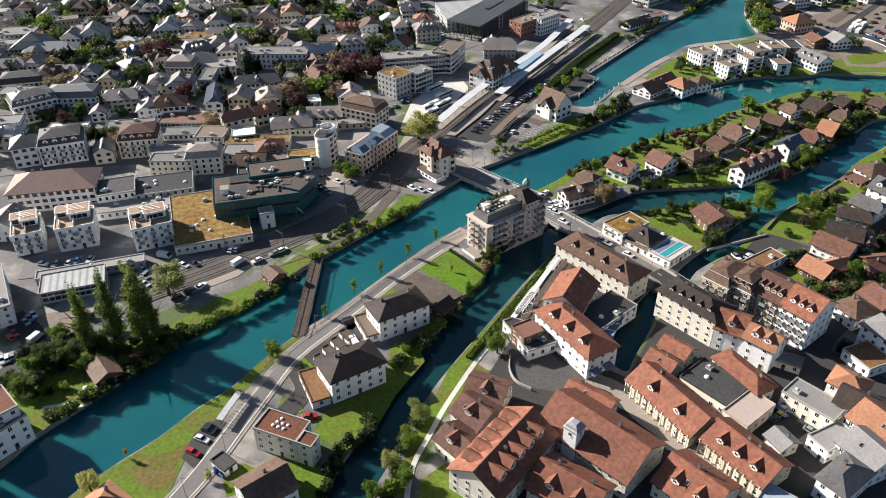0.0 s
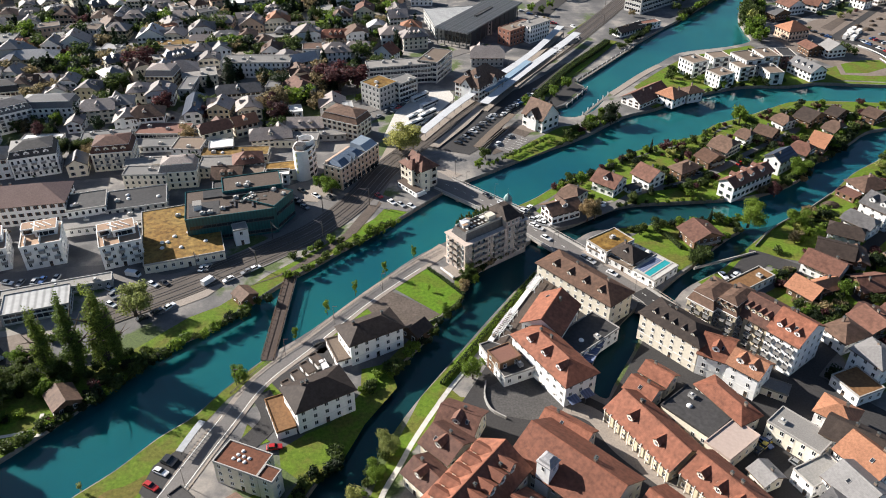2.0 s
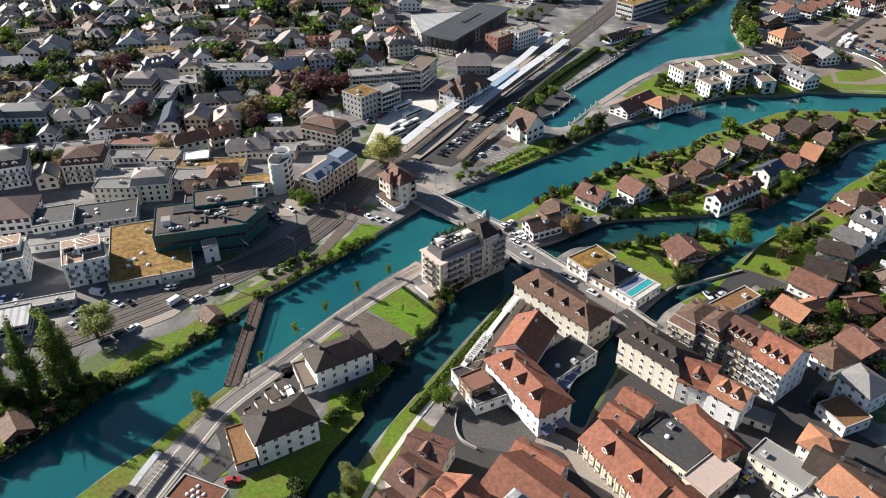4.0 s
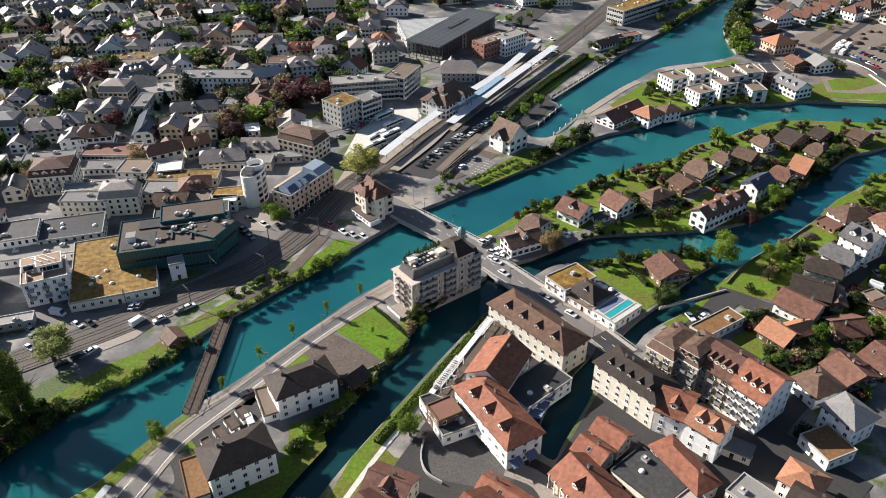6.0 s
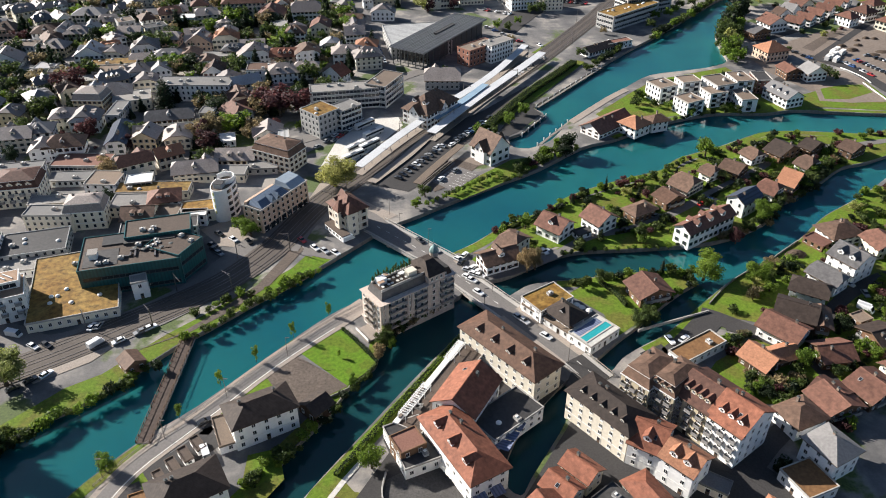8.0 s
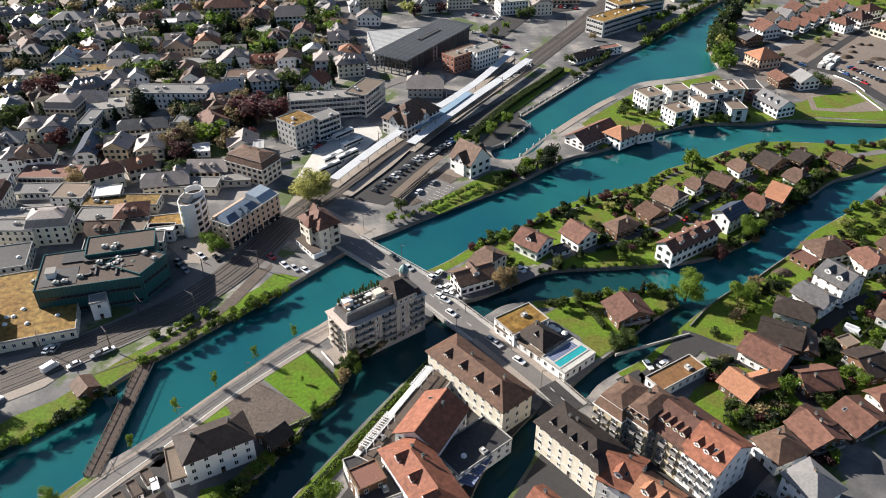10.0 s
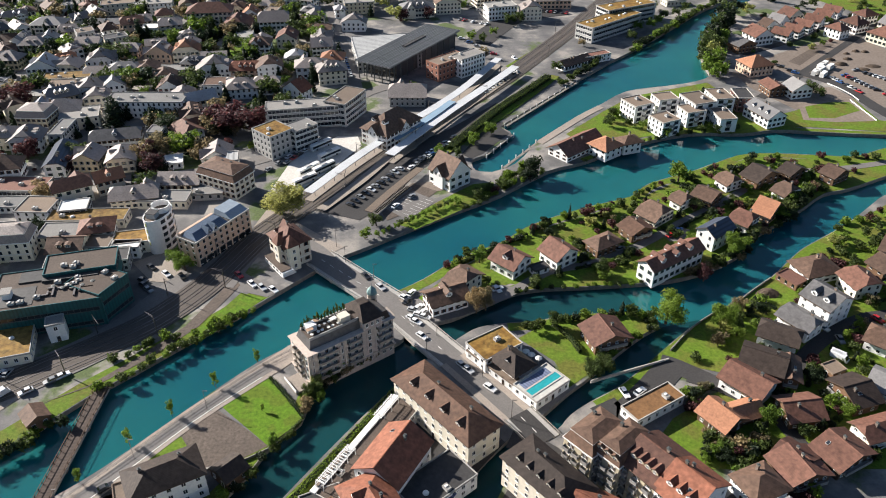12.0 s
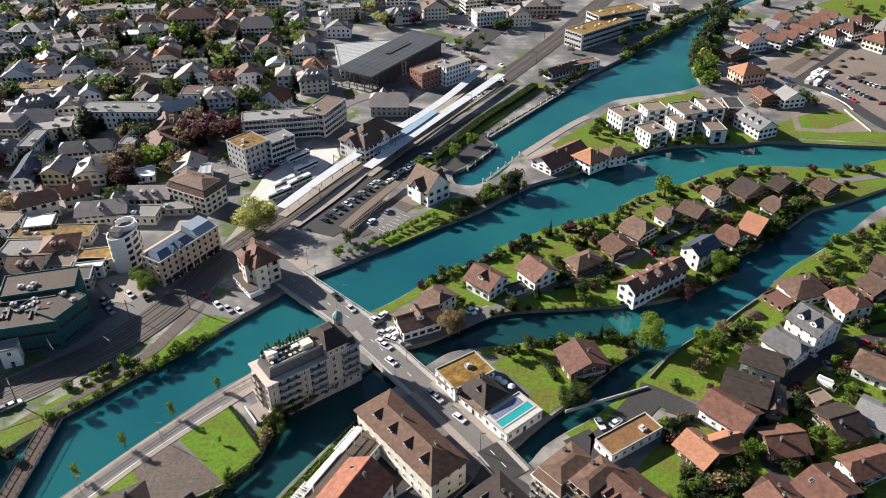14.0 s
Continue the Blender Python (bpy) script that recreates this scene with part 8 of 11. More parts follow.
house(-331.9, 565.5, 9.7, 11.3, 21, 8.0, 'gable', 'white', 'orange', 'x', 2, cross=-1)
house(-239.4, 565.8, 9.7, 9.3, 30, 6.0, 'hip', 'white', 'weathered', 'x', 2, cross=-1)
house(-364.5, 550.8, 11.1, 10.4, 89, 5.0, 'gable', 'orangew', 'darkgrey', 'x', 2, cross=-1)
house(-215.9, 636.1, 12.8, 10.5, 129, 8.0, 'gable', 'yellow', 'darkbrown', 'x', 2, cross=-1)
house(-205.6, 330.6, 10.2, 10.8, 98, 8.0, 'hip', 'white', 'palegrey', 'x', 2, cross=-1)
house(-342.3, 667.0, 13.5, 10.4, 118, 8.0, 'hip', 'orangew', 'darkgrey', 'x', 2, cross=-1)
house(-223.0, 686.9, 12.6, 8.7, 113, 5.0, 'gable', 'yellow', 'palegrey', 'x', 2, cross=-1)
house(-320.6, 528.7, 9.7, 11.2, 12, 6.0, 'gable', 'white', 'redbrown', 'x', 2, cross=-1)
house(-234.2, 342.3, 10.4, 11.0, 2, 6.0, 'hip', 'white', 'weathered', 'x', 2, cross=-1)
house(-155.2, 542.2, 13.9, 8.9, 35, 6.0, 'flat', 'cream', 'dark', 'x', 2, cross=-1)
house(-86.7, 702.5, 12.7, 8.9, 72, 7.0, 'flat', 'white', 'greyflat', 'x', 2, cross=-1)
house(-171.1, 505.4, 10.9, 8.6, 29, 5.0, 'hip', 'cream', 'orange', 'x', 2, cross=-1)
house(-304.9, 537.7, 11.0, 12.0, 103, 7.0, 'hip', 'cream', 'weathered', 'x', 2, cross=-1)
house(-20.9, 668.3, 14.5, 11.3, 68, 6.0, 'gable', 'yellow', 'weathered', 'x', 2, cross=-1)
house(110.6, 654.3, 14.7, 8.6, 7, 6.0, 'flat', 'cream', 'brownflat', 'x', 2, cross=-1)
house(76.1, 701.3, 14.1, 11.6, 101, 6.0, 'gable', 'cream', 'orange', 'x', 2, cross=-1)
house(10.4, 656.2, 14.7, 11.4, 76, 6.0, 'hip', 'white', 'darkbrown', 'x', 2, cross=-1)
house(114.3, 678.9, 11.5, 10.6, 16, 5.0, 'hip', 'white', 'palegrey', 'x', 2, cross=-1)
house(-7.3, 695.5, 9.4, 11.7, 70, 7.0, 'flat', 'orangew', 'greyflat', 'x', 2, cross=-1)
house(96.8, 660.2, 12.4, 11.7, 104, 8.0, 'gable', 'white', 'weathered', 'x', 2, cross=-1)
house(129.3, 657.2, 9.2, 9.7, 17, 6.0, 'gable', 'cream', 'darkbrown', 'x', 2, cross=-1)
house(134.7, 705.6, 11.5, 11.8, 37, 6.0, 'hip', 'cream', 'weathered', 'x', 2, cross=-1)
house(-15.6, 726.2, 11.5, 9.2, -10, 6.0, 'gable', 'white', 'weathered', 'x', 2, cross=-1)
house(72.5, 682.7, 12.5, 9.6, 101, 7.0, 'gable', 'yellow', 'weathered', 'x', 2, cross=-1)
house(80.3, 648.2, 10.2, 10.0, 90, 7.0, 'hip', 'white', 'weathered', 'x', 2, cross=-1)
house(7.7, 715.0, 9.9, 8.7, 90, 5.0, 'gable', 'white', 'orange', 'x', 2, cross=-1)
house(53.1, 637.5, 10.3, 11.6, 87, 6.0, 'gable', 'cream', 'darkgrey', 'x', 2, cross=-1)
house(96.7, 720.8, 10.3, 8.5, 20, 7.0, 'gable', 'cream', 'weathered', 'x', 2, cross=-1)
house(49.2, 680.7, 9.2, 8.6, 90, 6.0, 'hip', 'orangew', 'weathered', 'x', 2, cross=-1)
house(119.7, 718.5, 10.8, 9.7, 116, 6.0, 'gable', 'yellow', 'weathered', 'x', 2, cross=-1)
house(34.8, 703.9, 14.1, 9.9, 86, 7.0, 'gable', 'cream', 'weathered', 'x', 2, cross=-1)
house(-6.5, 677.5, 11.0, 10.4, 67, 5.0, 'gable', 'white', 'brown', 'x', 2, cross=-1)
house(51.8, 699.6, 11.9, 8.8, 88, 6.0, 'gable', 'cream', 'redbrown', 'x', 2, cross=-1)
house(138.1, 690.8, 13.1, 10.6, 127, 8.0, 'gable', 'orangew', 'brown', 'x', 2, cross=-1)
house(103.7, 689.4, 11.7, 9.0, 17, 8.0, 'hip', 'cream', 'darkgrey', 'x', 2, cross=-1)
house(-7.5, 709.0, 10.1, 11.7, -19, 6.0, 'gable', 'cream', 'weathered', 'x', 2, cross=-1)
house(24.6, 665.3, 10.0, 11.6, -5, 5.0, 'hip', 'yellow', 'weathered', 'x', 2, cross=-1)


# ---- the grand hotel on the water
def grand_hotel(x, y, w, d, yaw):
    ob = thing("grand_hotel", x, y, 0, yaw, "pale stone grand hotel with balconies, roof terrace and turret", "hotel")
    FOOT.append((x, y, w, d, yaw))
    H, fh = 13.2, 2.64
    s = Shape().box(-w / 2, w / 2, -d / 2, d / 2, -3.0, H, 0)
    part("wall", s.mesh("wall", [HOTELWALL, TRIM]), ob)
    for z in (2.7, H - 0.1):
        part("cornice", Shape().loft([[(a * (w / 2 + o), b * (d / 2 + o), z + q) for a, b in ((-1, -1), (1, -1), (1, 1), (-1, 1))] for o, q in ((0.1, -0.3), (0.55, 0.0), (0.55, 0.22))]).mesh("cornice", [HOTELWALL]), ob)
    # set-back attic with its terrace
    a0, a1 = -w / 2 + 1.6, w * 0.14
    part("attic", Shape().loft([[(p, q, z) for p, q in ((a0 + i, -d / 2 + 1.6 + i), (a1, -d / 2 + 1.6 + i), (a1, d / 2 - 1.0 - i), (a0 + i, d / 2 - 1.0 - i))] for z, i in ((H, 0.0), (H + 3.0, 0.9))], 0, True, 1).mesh("attic", [ROOF["darkgrey"], ROOF["umber"]]), ob)
    part("parapet", Shape().loft([[(p, q, z) for p, q in ((a0 + 0.6, -d / 2 + 2.3), (a1, -d / 2 + 2.3), (a1, -d / 2 + 2.6), (a0 + 0.6, -d / 2 + 2.6))] for z in (H + 3.0, H + 3.9)]).mesh("parapet", [CONCRETE]), ob)
    part("roof_hut", Shape().box(a0 + 2, a0 + 5, 0.0, 2.6, H + 3.0, H + 5.2).mesh("roof_hut", [WALL["white"]]), ob)
    part("roof_hut", Shape().box(-1.5, 1.8, -d / 2 + 3.2, -d / 2 + 6, H + 3.0, H + 5.4).mesh("roof_hut", [WALL["cream"]]), ob)
    # taller right half with a hipped roof and a turret
    b0, b1 = w * 0.14, w / 2 - 0.5
    part("tower_wall", Shape().box(b0, b1 - w * 0.12, -d / 2 - 0.25, d / 2 - 0.5, H, H + 3.2).mesh("tower_wall", [HOTELWALL]), ob)
    c0, c1 = b0 - 0.5, b1 - w * 0.12 + 0.5
    m = (c0 + c1) / 2
    part("roof", Shape().loft([[(c0, -d / 2 - 0.8, H + 3.2), (c1, -d / 2 - 0.8, H + 3.2), (c1, d / 2, H + 3.2), (c0, d / 2, H + 3.2)], [(m - 1.6, -1.4, H + 6.6), (m + 1.6, -1.4, H + 6.6), (m + 1.6, 1.4, H + 6.6), (m - 1.6, 1.4, H + 6.6)]]).mesh("roof", [ROOF["darkbrown"]]), ob)
    part("attic", Shape().loft([[(p, q, z) for p, q in ((c1 - 0.4, -d / 2 + 0.8 + i), (w / 2 - 0.4 - i, -d / 2 + 0.8 + i), (w / 2 - 0.4 - i, d / 2 - 0.6 - i), (c1 - 0.4, d / 2 - 0.6 - i))] for z, i in ((H, 0.0), (H + 2.6, 0.8))], 0, True, 1).mesh("attic", [ROOF["darkbrown"], ROOF["dark"]]), ob)
    tx, ty = w / 2 - 1.2, d / 2 - 1.2
    ring = lambda r, z: [(tx + r * math.cos(0.7854 * k), ty + r * math.sin(0.7854 * k), z) for k in range(8)]
    part("turret", Shape().loft([ring(1.5, H), ring(1.5, H + 4.2)]).mesh("turret", [HOTELWALL]), ob)
    part("turret_dome", Shape().loft([ring(1.7, H + 4.2), ring(1.6, H + 5.0), ring(1.1, H + 5.9), ring(0.4, H + 6.6), ring(0.07, H + 7.0), ring(0.05, H + 9.0)]).mesh("turret_dome", [COPPER]), ob)
    n = int(w / 2.35)
    for side, (length, off, turn, cnt) in enumerate(((w, d / 2, 0, n), (d, w / 2, 90, 4), (w, d / 2, 180, n), (d, w / 2, 270, 4))):
        for k in range(5):
            for a in range(cnt):
                u = (a - (cnt - 1) / 2) * length / cnt
                base = pose(0, 0, 0, 0, 0, turn)
                part("window", window_mesh(1.1, 1.6, "plain"), ob, base @ pose(u, -off, 0.55 + k * fh))
                if k and side in (1, 3) and a in (1, 2):
                    balcony(ob, base @ pose(u, -off, 0.4 + k * fh), 2.2, BALUSTER)
        if side == 0:
            for k in range(1, 5):
                for u, bw in ((-8.6, 6.6), (0.6, 4.6), (11.6, 5.0)):
                    balcony(ob, pose(u, -off, 0.4 + k * fh), bw, BALUSTER)
            for u in (-13.9, -4.2, -2.6, 3.9, 5.4, 8.4, 14.4):
                part("pilaster", Shape().box(u - 0.3, u + 0.3, -off - 0.22, -off, 0, H).mesh("pilaster", [HOTELWALL]), ob)
    for a in range(4):
        part("window", window_mesh(1.0, 1.3, "plain"), ob, pose(b0 + 1.2 + a * 1.9, -d / 2 - 0.25, H + 1.0))
    trnd2 = random.Random(8)
    tm = Shape().tube(0, 0, 0, 0.7, 0.06, 0.06, 6).tube(0, 0, 0.7, 0.76, 0.55, 0.55, 10, 1).mesh("terrace_table", [DARKSTEEL, CLOTH])
    for a in range(16):
        part("terrace_table", tm, ob, pose(a0 + 2.5 + (a % 8) * (a1 - a0 - 5) / 7 + trnd2.uniform(-0.3, 0.3), -d / 2 + 4.0 + (a // 8) * 2.2, H + 3.0))
    for a in range(4):
        sx = trnd2.uniform(a0 + 2, a1 - 2)
        part("sun_screen", Shape().box(-1.1, 1.1, -0.7, 0.7, 2.0, 2.08, 0).box(-0.04, 0.04, -0.04, 0.04, 0, 2.0, 1).mesh("sun_screen", [CLOTH if a % 2 else ROOF["terrace"], DARKSTEEL]), ob, pose(sx, trnd2.uniform(-d / 2 + 4, d / 2 - 3.5), H + 3.0, 0, 0, trnd2.uniform(-20, 20)))
    # low white terrace before the narrow side
    part("terrace", Shape().box(-w / 2 - 5.0, -w / 2, -d / 2 + 0.5, d / 2 - 3.0, -0.3, 0.7).mesh("terrace", [PAVING]), ob)
    part("terrace_wall", Shape().box(-w / 2 - 5.0, -w / 2 - 4.75, -d / 2 + 0.5, d / 2 - 3.0, 0.7, 1.6).mesh("terrace_wall", [TRIM]), ob)
    for a in range(14):
        bx = a0 + 1.5 + a * (a1 - a0 - 3) / 13
        part("planter", Shape().box(bx - 0.5, bx + 0.5, d / 2 - 2.8, d / 2 - 2.1, H + 3.0, H + 3.6, 0).mesh("planter", [CONCRETE]), ob)
        q = part("planter_shrub", PLANTER_SHRUB(), ob, pose(bx, d / 2 - 2.45, H + 3.5, 0, 0, a * 40))
        q.scale = (0.6, 0.6, 1.0 + 0.4 * (a % 3))
    return ob


BALUSTER = surface("wrought_iron_and_stone", (0.30, 0.255, 0.22), 0.2, 2.0, 0.3, each=0)
COPPER = surface("green_copper", (0.20, 0.30, 0.29), 0.2, 1.0, 0.3, rough=0.5, each=0)
HOTELWALL = surface("pale_stone_facade", (0.56, 0.46, 0.39), 0.2, 0.9, 0.12, each=0)


def leaf_cloud(lobes, count, size, seed, mat, flat=0.0):
    """A crown of single leaf clumps spread through several lobes (x, y, z, rx, rz)."""
    r = random.Random(seed)
    v, f = [], []
    vol = [a[3] ** 2 * a[4] for a in lobes]
    for _ in range(count):
        x, y, z, rx, rz = r.choices(lobes, vol)[0]
        d = Vector((r.gauss(0, 1), r.gauss(0, 1), r.gauss(0, 1))).normalized()
        q = r.uniform(0.55, 1.06) if r.random() < 0.8 else r.uniform(0.2, 0.6)
        c = Vector((x + d.x * rx * q, y + d.y * rx * q, z + d.z * rz * q))
        nrm = (d + Vector((r.gauss(0, 0.5), r.gauss(0, 0.5), r.gauss(0, 0.5) + flat))).normalized()
        t = nrm.cross(Vector((r.gauss(0, 1), r.gauss(0, 1), r.gauss(0, 1)))).normalized()
        b = nrm.cross(t)
        s = size * r.uniform(0.6, 1.4)
        o = len(v)
        v += [tuple(c + t * s * 0.55), tuple(c + b * s * 0.3 - nrm * s * 0.12), tuple(c - t * s * 0.55), tuple(c - b * s * 0.3 - nrm * s * 0.12)]
        f.append((o, o + 1, o + 2, o + 3))
    return mesh_of("crown", v, f, mat)


def PLANTER_SHRUB():
    if "shrub" not in MESHES:
        MESHES["shrub"] = leaf_cloud([(0, 0, 0.8, 0.9, 0.9), (0.2, 0.1, 1.5, 0.5, 0.6)], 120, 0.5, 3, LEAF["green"])
    return MESHES["shrub"]


grand_hotel(24.6, 250.7, 30.0, 11.2, 37.5)


# ---- bridges
def bridge(name, ax, ay, bx, by, width, label, deck, rail, lanes=0, piers=0, truss=False, z=0.16):
    a, b = Vector((ax, ay)), Vector((bx, by))
    L = (b - a).length
    yaw = math.degrees(math.atan2(b.y - a.y, b.x - a.x))
    ob = thing(name, (ax + bx) / 2, (ay + by) / 2, 0, yaw, label, "bridge")
    h = width / 2
    part("deck", Shape().box(-L / 2, L / 2, -h, h, z - 0.75, z).mesh("deck", [CONCRETE]), ob)
    part("roadway", Shape().box(-L / 2, L / 2, -h + (0.25 if truss else 1.6), h - (0.25 if truss else 1.6), z, z + 0.05).mesh("roadway", [deck]), ob)
    for sgn in (-1, 1):
        y = sgn * (h - 0.12)
        part("parapet", Shape().box(-L / 2, L / 2, y - 0.1, y + 0.1, z + (1.0 if truss else 0.8), z + (1.1 if truss else 1.0)).mesh("parapet", [rail]), ob)
        part("girder", Shape().box(-L / 2, L / 2, y - 0.1, y + 0.1, z - 0.9, z + 0.1).mesh("girder", [rail]), ob)
        n = int(L / 2.2)
        pm = Shape().box(-0.08, 0.08, -0.1, 0.1, 0.1, 1.0 if truss else 0.8).mesh("post", [rail])
        for k in range(n + 1):
            part("post", pm, ob, pose(-L / 2 + 0.1 + k * (L - 0.2) / n, y, z))
    for k in range(piers):
        u = -L / 2 + (k + 1) * L / (piers + 1)
        part("pier", Shape().loft([[(u + p, q, zz) for p, q in ((-0.7, -h + 0.4), (0.7, -h + 0.4), (0.7, h - 0.4), (-0.7, h - 0.4))] for zz in (-4.5, z - 0.75)]).mesh("pier", [STONE]), ob)
    dash = Shape().box(-1.0, 1.0, -0.08, 0.08, z + 0.05, z + 0.062).mesh("lane_mark", [PAINT])
    for k in range(lanes):
        for q in range(int(L / 5)):
            part("lane_mark", dash, ob, pose(-L / 2 + 2.5 + q * 5, (k - (lanes - 1) / 2) * 2.6, 0))
    return ob


bridge("road_bridge", 8.2, 306.3, 37.4, 279.2, 12.0, "asphalt road bridge with pale railings over the river", ROADGREY, CONCRETE, 1, 2)
bridge("road_bridge", 40.2, 273.5, 58.9, 250.9, 11.0, "road bridge over the side channel beside the hotel", ROADGREY, CONCRETE, 1, 1)
bridge("road_bridge", 77.8, 227.5, 85.0, 217.1, 10.0, "short road bridge over the canal", ASPHALT, STONE, 1, 0)
bridge("footbridge", -47.4, 236.4, -47.5, 191.6, 4.2, "narrow wooden footbridge with dark steel sides", DECKWOOD, WOODTRIM, 0, 2, True, 0.3)

# ---- railway
RAIL_LINE = [(-111.3, 211.6), (-84.9, 230.7), (-67.7, 245.1), (-54.0, 256.8), (-42.4, 268.4), (-32.6, 283.6), (-26.1, 298.0), (-18.3, 319.4), (-7.4, 339.5), (8.8, 366.9), (25.5, 394.6), (44.7, 423.9), (66.8, 456.1), (92.3, 495.6), (114.7, 535.0), (141.0, 583.1), (167.6, 637.3), (191.4, 681.1)]
strip("railway_bed", RAIL_LINE, 12.6, 0.16, BALLAST, "brown ballast bed of the railway")


def rail_track(off, z=0.16):
    base = offset_lines(RAIL_LINE, abs(off))[0 if off > 0 else 1]
    pts = [(p.x, p.y) for p in base]
    ob = thing("railway_track", pts[0][0], pts[0][1], 0, 0, "steel railway track on sleepers along the river", "railway", "railway tracks")
    rel = [(x - pts[0][0], y - pts[0][1]) for x, y in pts]
    for side in (0, 1):
        rail = offset_lines(rel, 0.75, 1)[side]
        s = Shape()
        v = []
        for k, p in enumerate(rail):
            u = (rail[min(k + 1, len(rail) - 1)] - rail[max(k - 1, 0)]).normalized()
            n = Vector((-u.y, u.x)) * 0.09
            v += [(p.x + n.x, p.y + n.y, z), (p.x + n.x, p.y + n.y, z + 0.18), (p.x - n.x, p.y - n.y, z + 0.18), (p.x - n.x, p.y - n.y, z)]
        s.add(v, [(4 * k + a, 4 * k + 4 + a, 4 * k + 5 + a, 4 * k + 1 + a) for k in range(len(rail) - 1) for a in range(3)])
        part("rail", s.mesh("rail", [STEEL]), ob)
    sl = Shape()
    line = [Vector(p) for p in rel]
    for k in range(len(line) - 1):
        a, b = line[k], line[k + 1]
        u = (b - a).normalized()
        n = Vector((-u.y, u.x))
        m = max(1, int((b - a).length / 0.9))
        for q in range(m):
            c = a + (b - a) * q / m
            p = [c + u * i * 0.13 + n * j * 1.25 for i, j in ((-1, -1), (1, -1), (1, 1), (-1, 1))]
            sl.add([(w.x, w.y, z + 0.06) for w in p], [(0, 1, 2, 3)])
    tagged(part("sleepers", sl.mesh("sleepers", [WOODTRIM]), ob), kind="stuff")


for off in (-4.4, 0.01, 4.4):
    rail_track(off)


def catenary_mast(x, y, yaw, reach=5.0):
    ob = thing("catenary_mast", x, y, 0, yaw, "grey steel overhead-line mast beside the track", "mast", "overhead-line masts")
    if "mast" not in MESHES:
        MESHES["mast"] = Shape().tube(0, 0, 0, 8.2, 0.2, 0.13, 8).mesh("mast", [STEEL])
        MESHES["mast_arm"] = Shape().box(0, 5.0, -0.07, 0.07, 7.0, 7.15).mesh("arm", [STEEL])
        MESHES["mast_brace"] = Shape().add([(0, -0.05, 7.9), (0, 0.05, 7.9), (4.2, 0.05, 7.15), (4.2, -0.05, 7.15), (0, -0.05, 8.0), (0, 0.05, 8.0), (4.2, 0.05, 7.25), (4.2, -0.05, 7.25)], [(0, 1, 2, 3), (7, 6, 5, 4), (0, 3, 7, 4), (1, 5, 6, 2)]).mesh("brace", [STEEL])
    part("post", MESHES["mast"], ob)
    part("arm", MESHES["mast_arm"], ob)
    part("brace", MESHES["mast_brace"], ob)


RAIL_SMOOTH = smooth_line(RAIL_LINE, 6)
for k in range(3, len(RAIL_SMOOTH) - 4, 5):
    p, u = RAIL_SMOOTH[k], (RAIL_SMOOTH[k + 1] - RAIL_SMOOTH[k]).normalized()
    s = 1 if (k // 5) % 2 else -1
    q = p + Vector((-u.y, u.x)) * 7.0 * s
    catenary_mast(q.x, q.y, math.degrees(math.atan2(-u.x * s, u.y * s)))


def platform_canopy(pts, width, mat, label, z=4.4, platform=True):
    line = smooth_line(pts, 5)
    o = line[0].copy()
    ob = thing("platform_canopy", o.x, o.y, 0, 0, label, "canopy", "station canopies")
    for nm, hw, z0, z1, m in (("canopy_roof", width / 2, z, z + 0.25, mat), ("platform", width / 2 - 0.3, -0.1, 0.55, PAVING)):
        if nm == "platform" and not platform:
            continue
        left, right = offset_lines([tuple(Vector(p) - o) for p in pts], hw, 5)
        n = len(left)
        v = [(p.x, p.y, zz) for zz in (z0, z1) for ln in (left, right) for p in ln]
        f = [(3 * n + k, 3 * n + k + 1, 2 * n + k + 1, 2 * n + k) for k in range(n - 1)] + [(k, k + 1, n + k + 1, n + k) for k in range(n - 1)]
        f += [(2 * n + k, 2 * n + k + 1, k + 1, k) for k in range(n - 1)] + [(n + k, n + k + 1, 3 * n + k + 1, 3 * n + k) for k in range(n - 1)]
        f += [(0, n, 3 * n, 2 * n), (n - 1, 3 * n - 1, 4 * n - 1, 2 * n - 1)]
        part(nm, mesh_of(nm, v, f, m), ob)
    pm = Shape().tube(0, 0, 0.5, z, 0.13, 0.13, 6).mesh("post", [DARKSTEEL])
    for k in range(1, len(line) - 1):
        p = line[k] - o
        part("post", pm, ob, pose(p.x, p.y, 0))
    return ob


platform_canopy([(-2.5, 348.5), (14.0, 380.2), (34.5, 414.6), (62.0, 459.1), (85.5, 509.6)], 4.6, CANOPY, "long pale station canopy over a platform")
platform_canopy([(29.4, 383.6), (44.2, 410.5), (61.7, 441.1), (78.8, 469.2), (94.7, 496.4)], 5.0, CANOPY, "long pale canopy over the second platform")
platform_canopy([(30.6, 398.5), (45.0, 420.4), (58.2, 443.9)], 4.0, CANOPYBLUE, "blue glazed canopy in front of the station house", 5.0, False)
platform_canopy([(-63.8, 152.4), (-62.3, 157.7), (-60.4, 163.6)], 2.0, BAYROOF, "long pale roof over the parking bays beside the road", 2.6, False)
platform_canopy([(24.0, 336.6), (32.2, 353.2), (43.8, 374.5)], 3.6, ROOF["brownflat"], "low brown roof over the bicycle stands by the station", 2.4, False)
strip("platform", [(3.7, 340.9), (18.6, 367.0), (28.6, 389.2)], 4.5, 0.6, PAVING, "open end of the station platform")
strip("hedge_bank", [(51.7, 390.6), (67.0, 412.5), (84.0, 438.1), (103.3, 468.4), (117.7, 492.6)], 5.0, 0.35, GRASS, "grass slope between car park and harbour")


# ---- harbour walls, posts and boats
def jetty(x, y, x2, y2, width, label):
    a, b = Vector((x, y)), Vector((x2, y2))
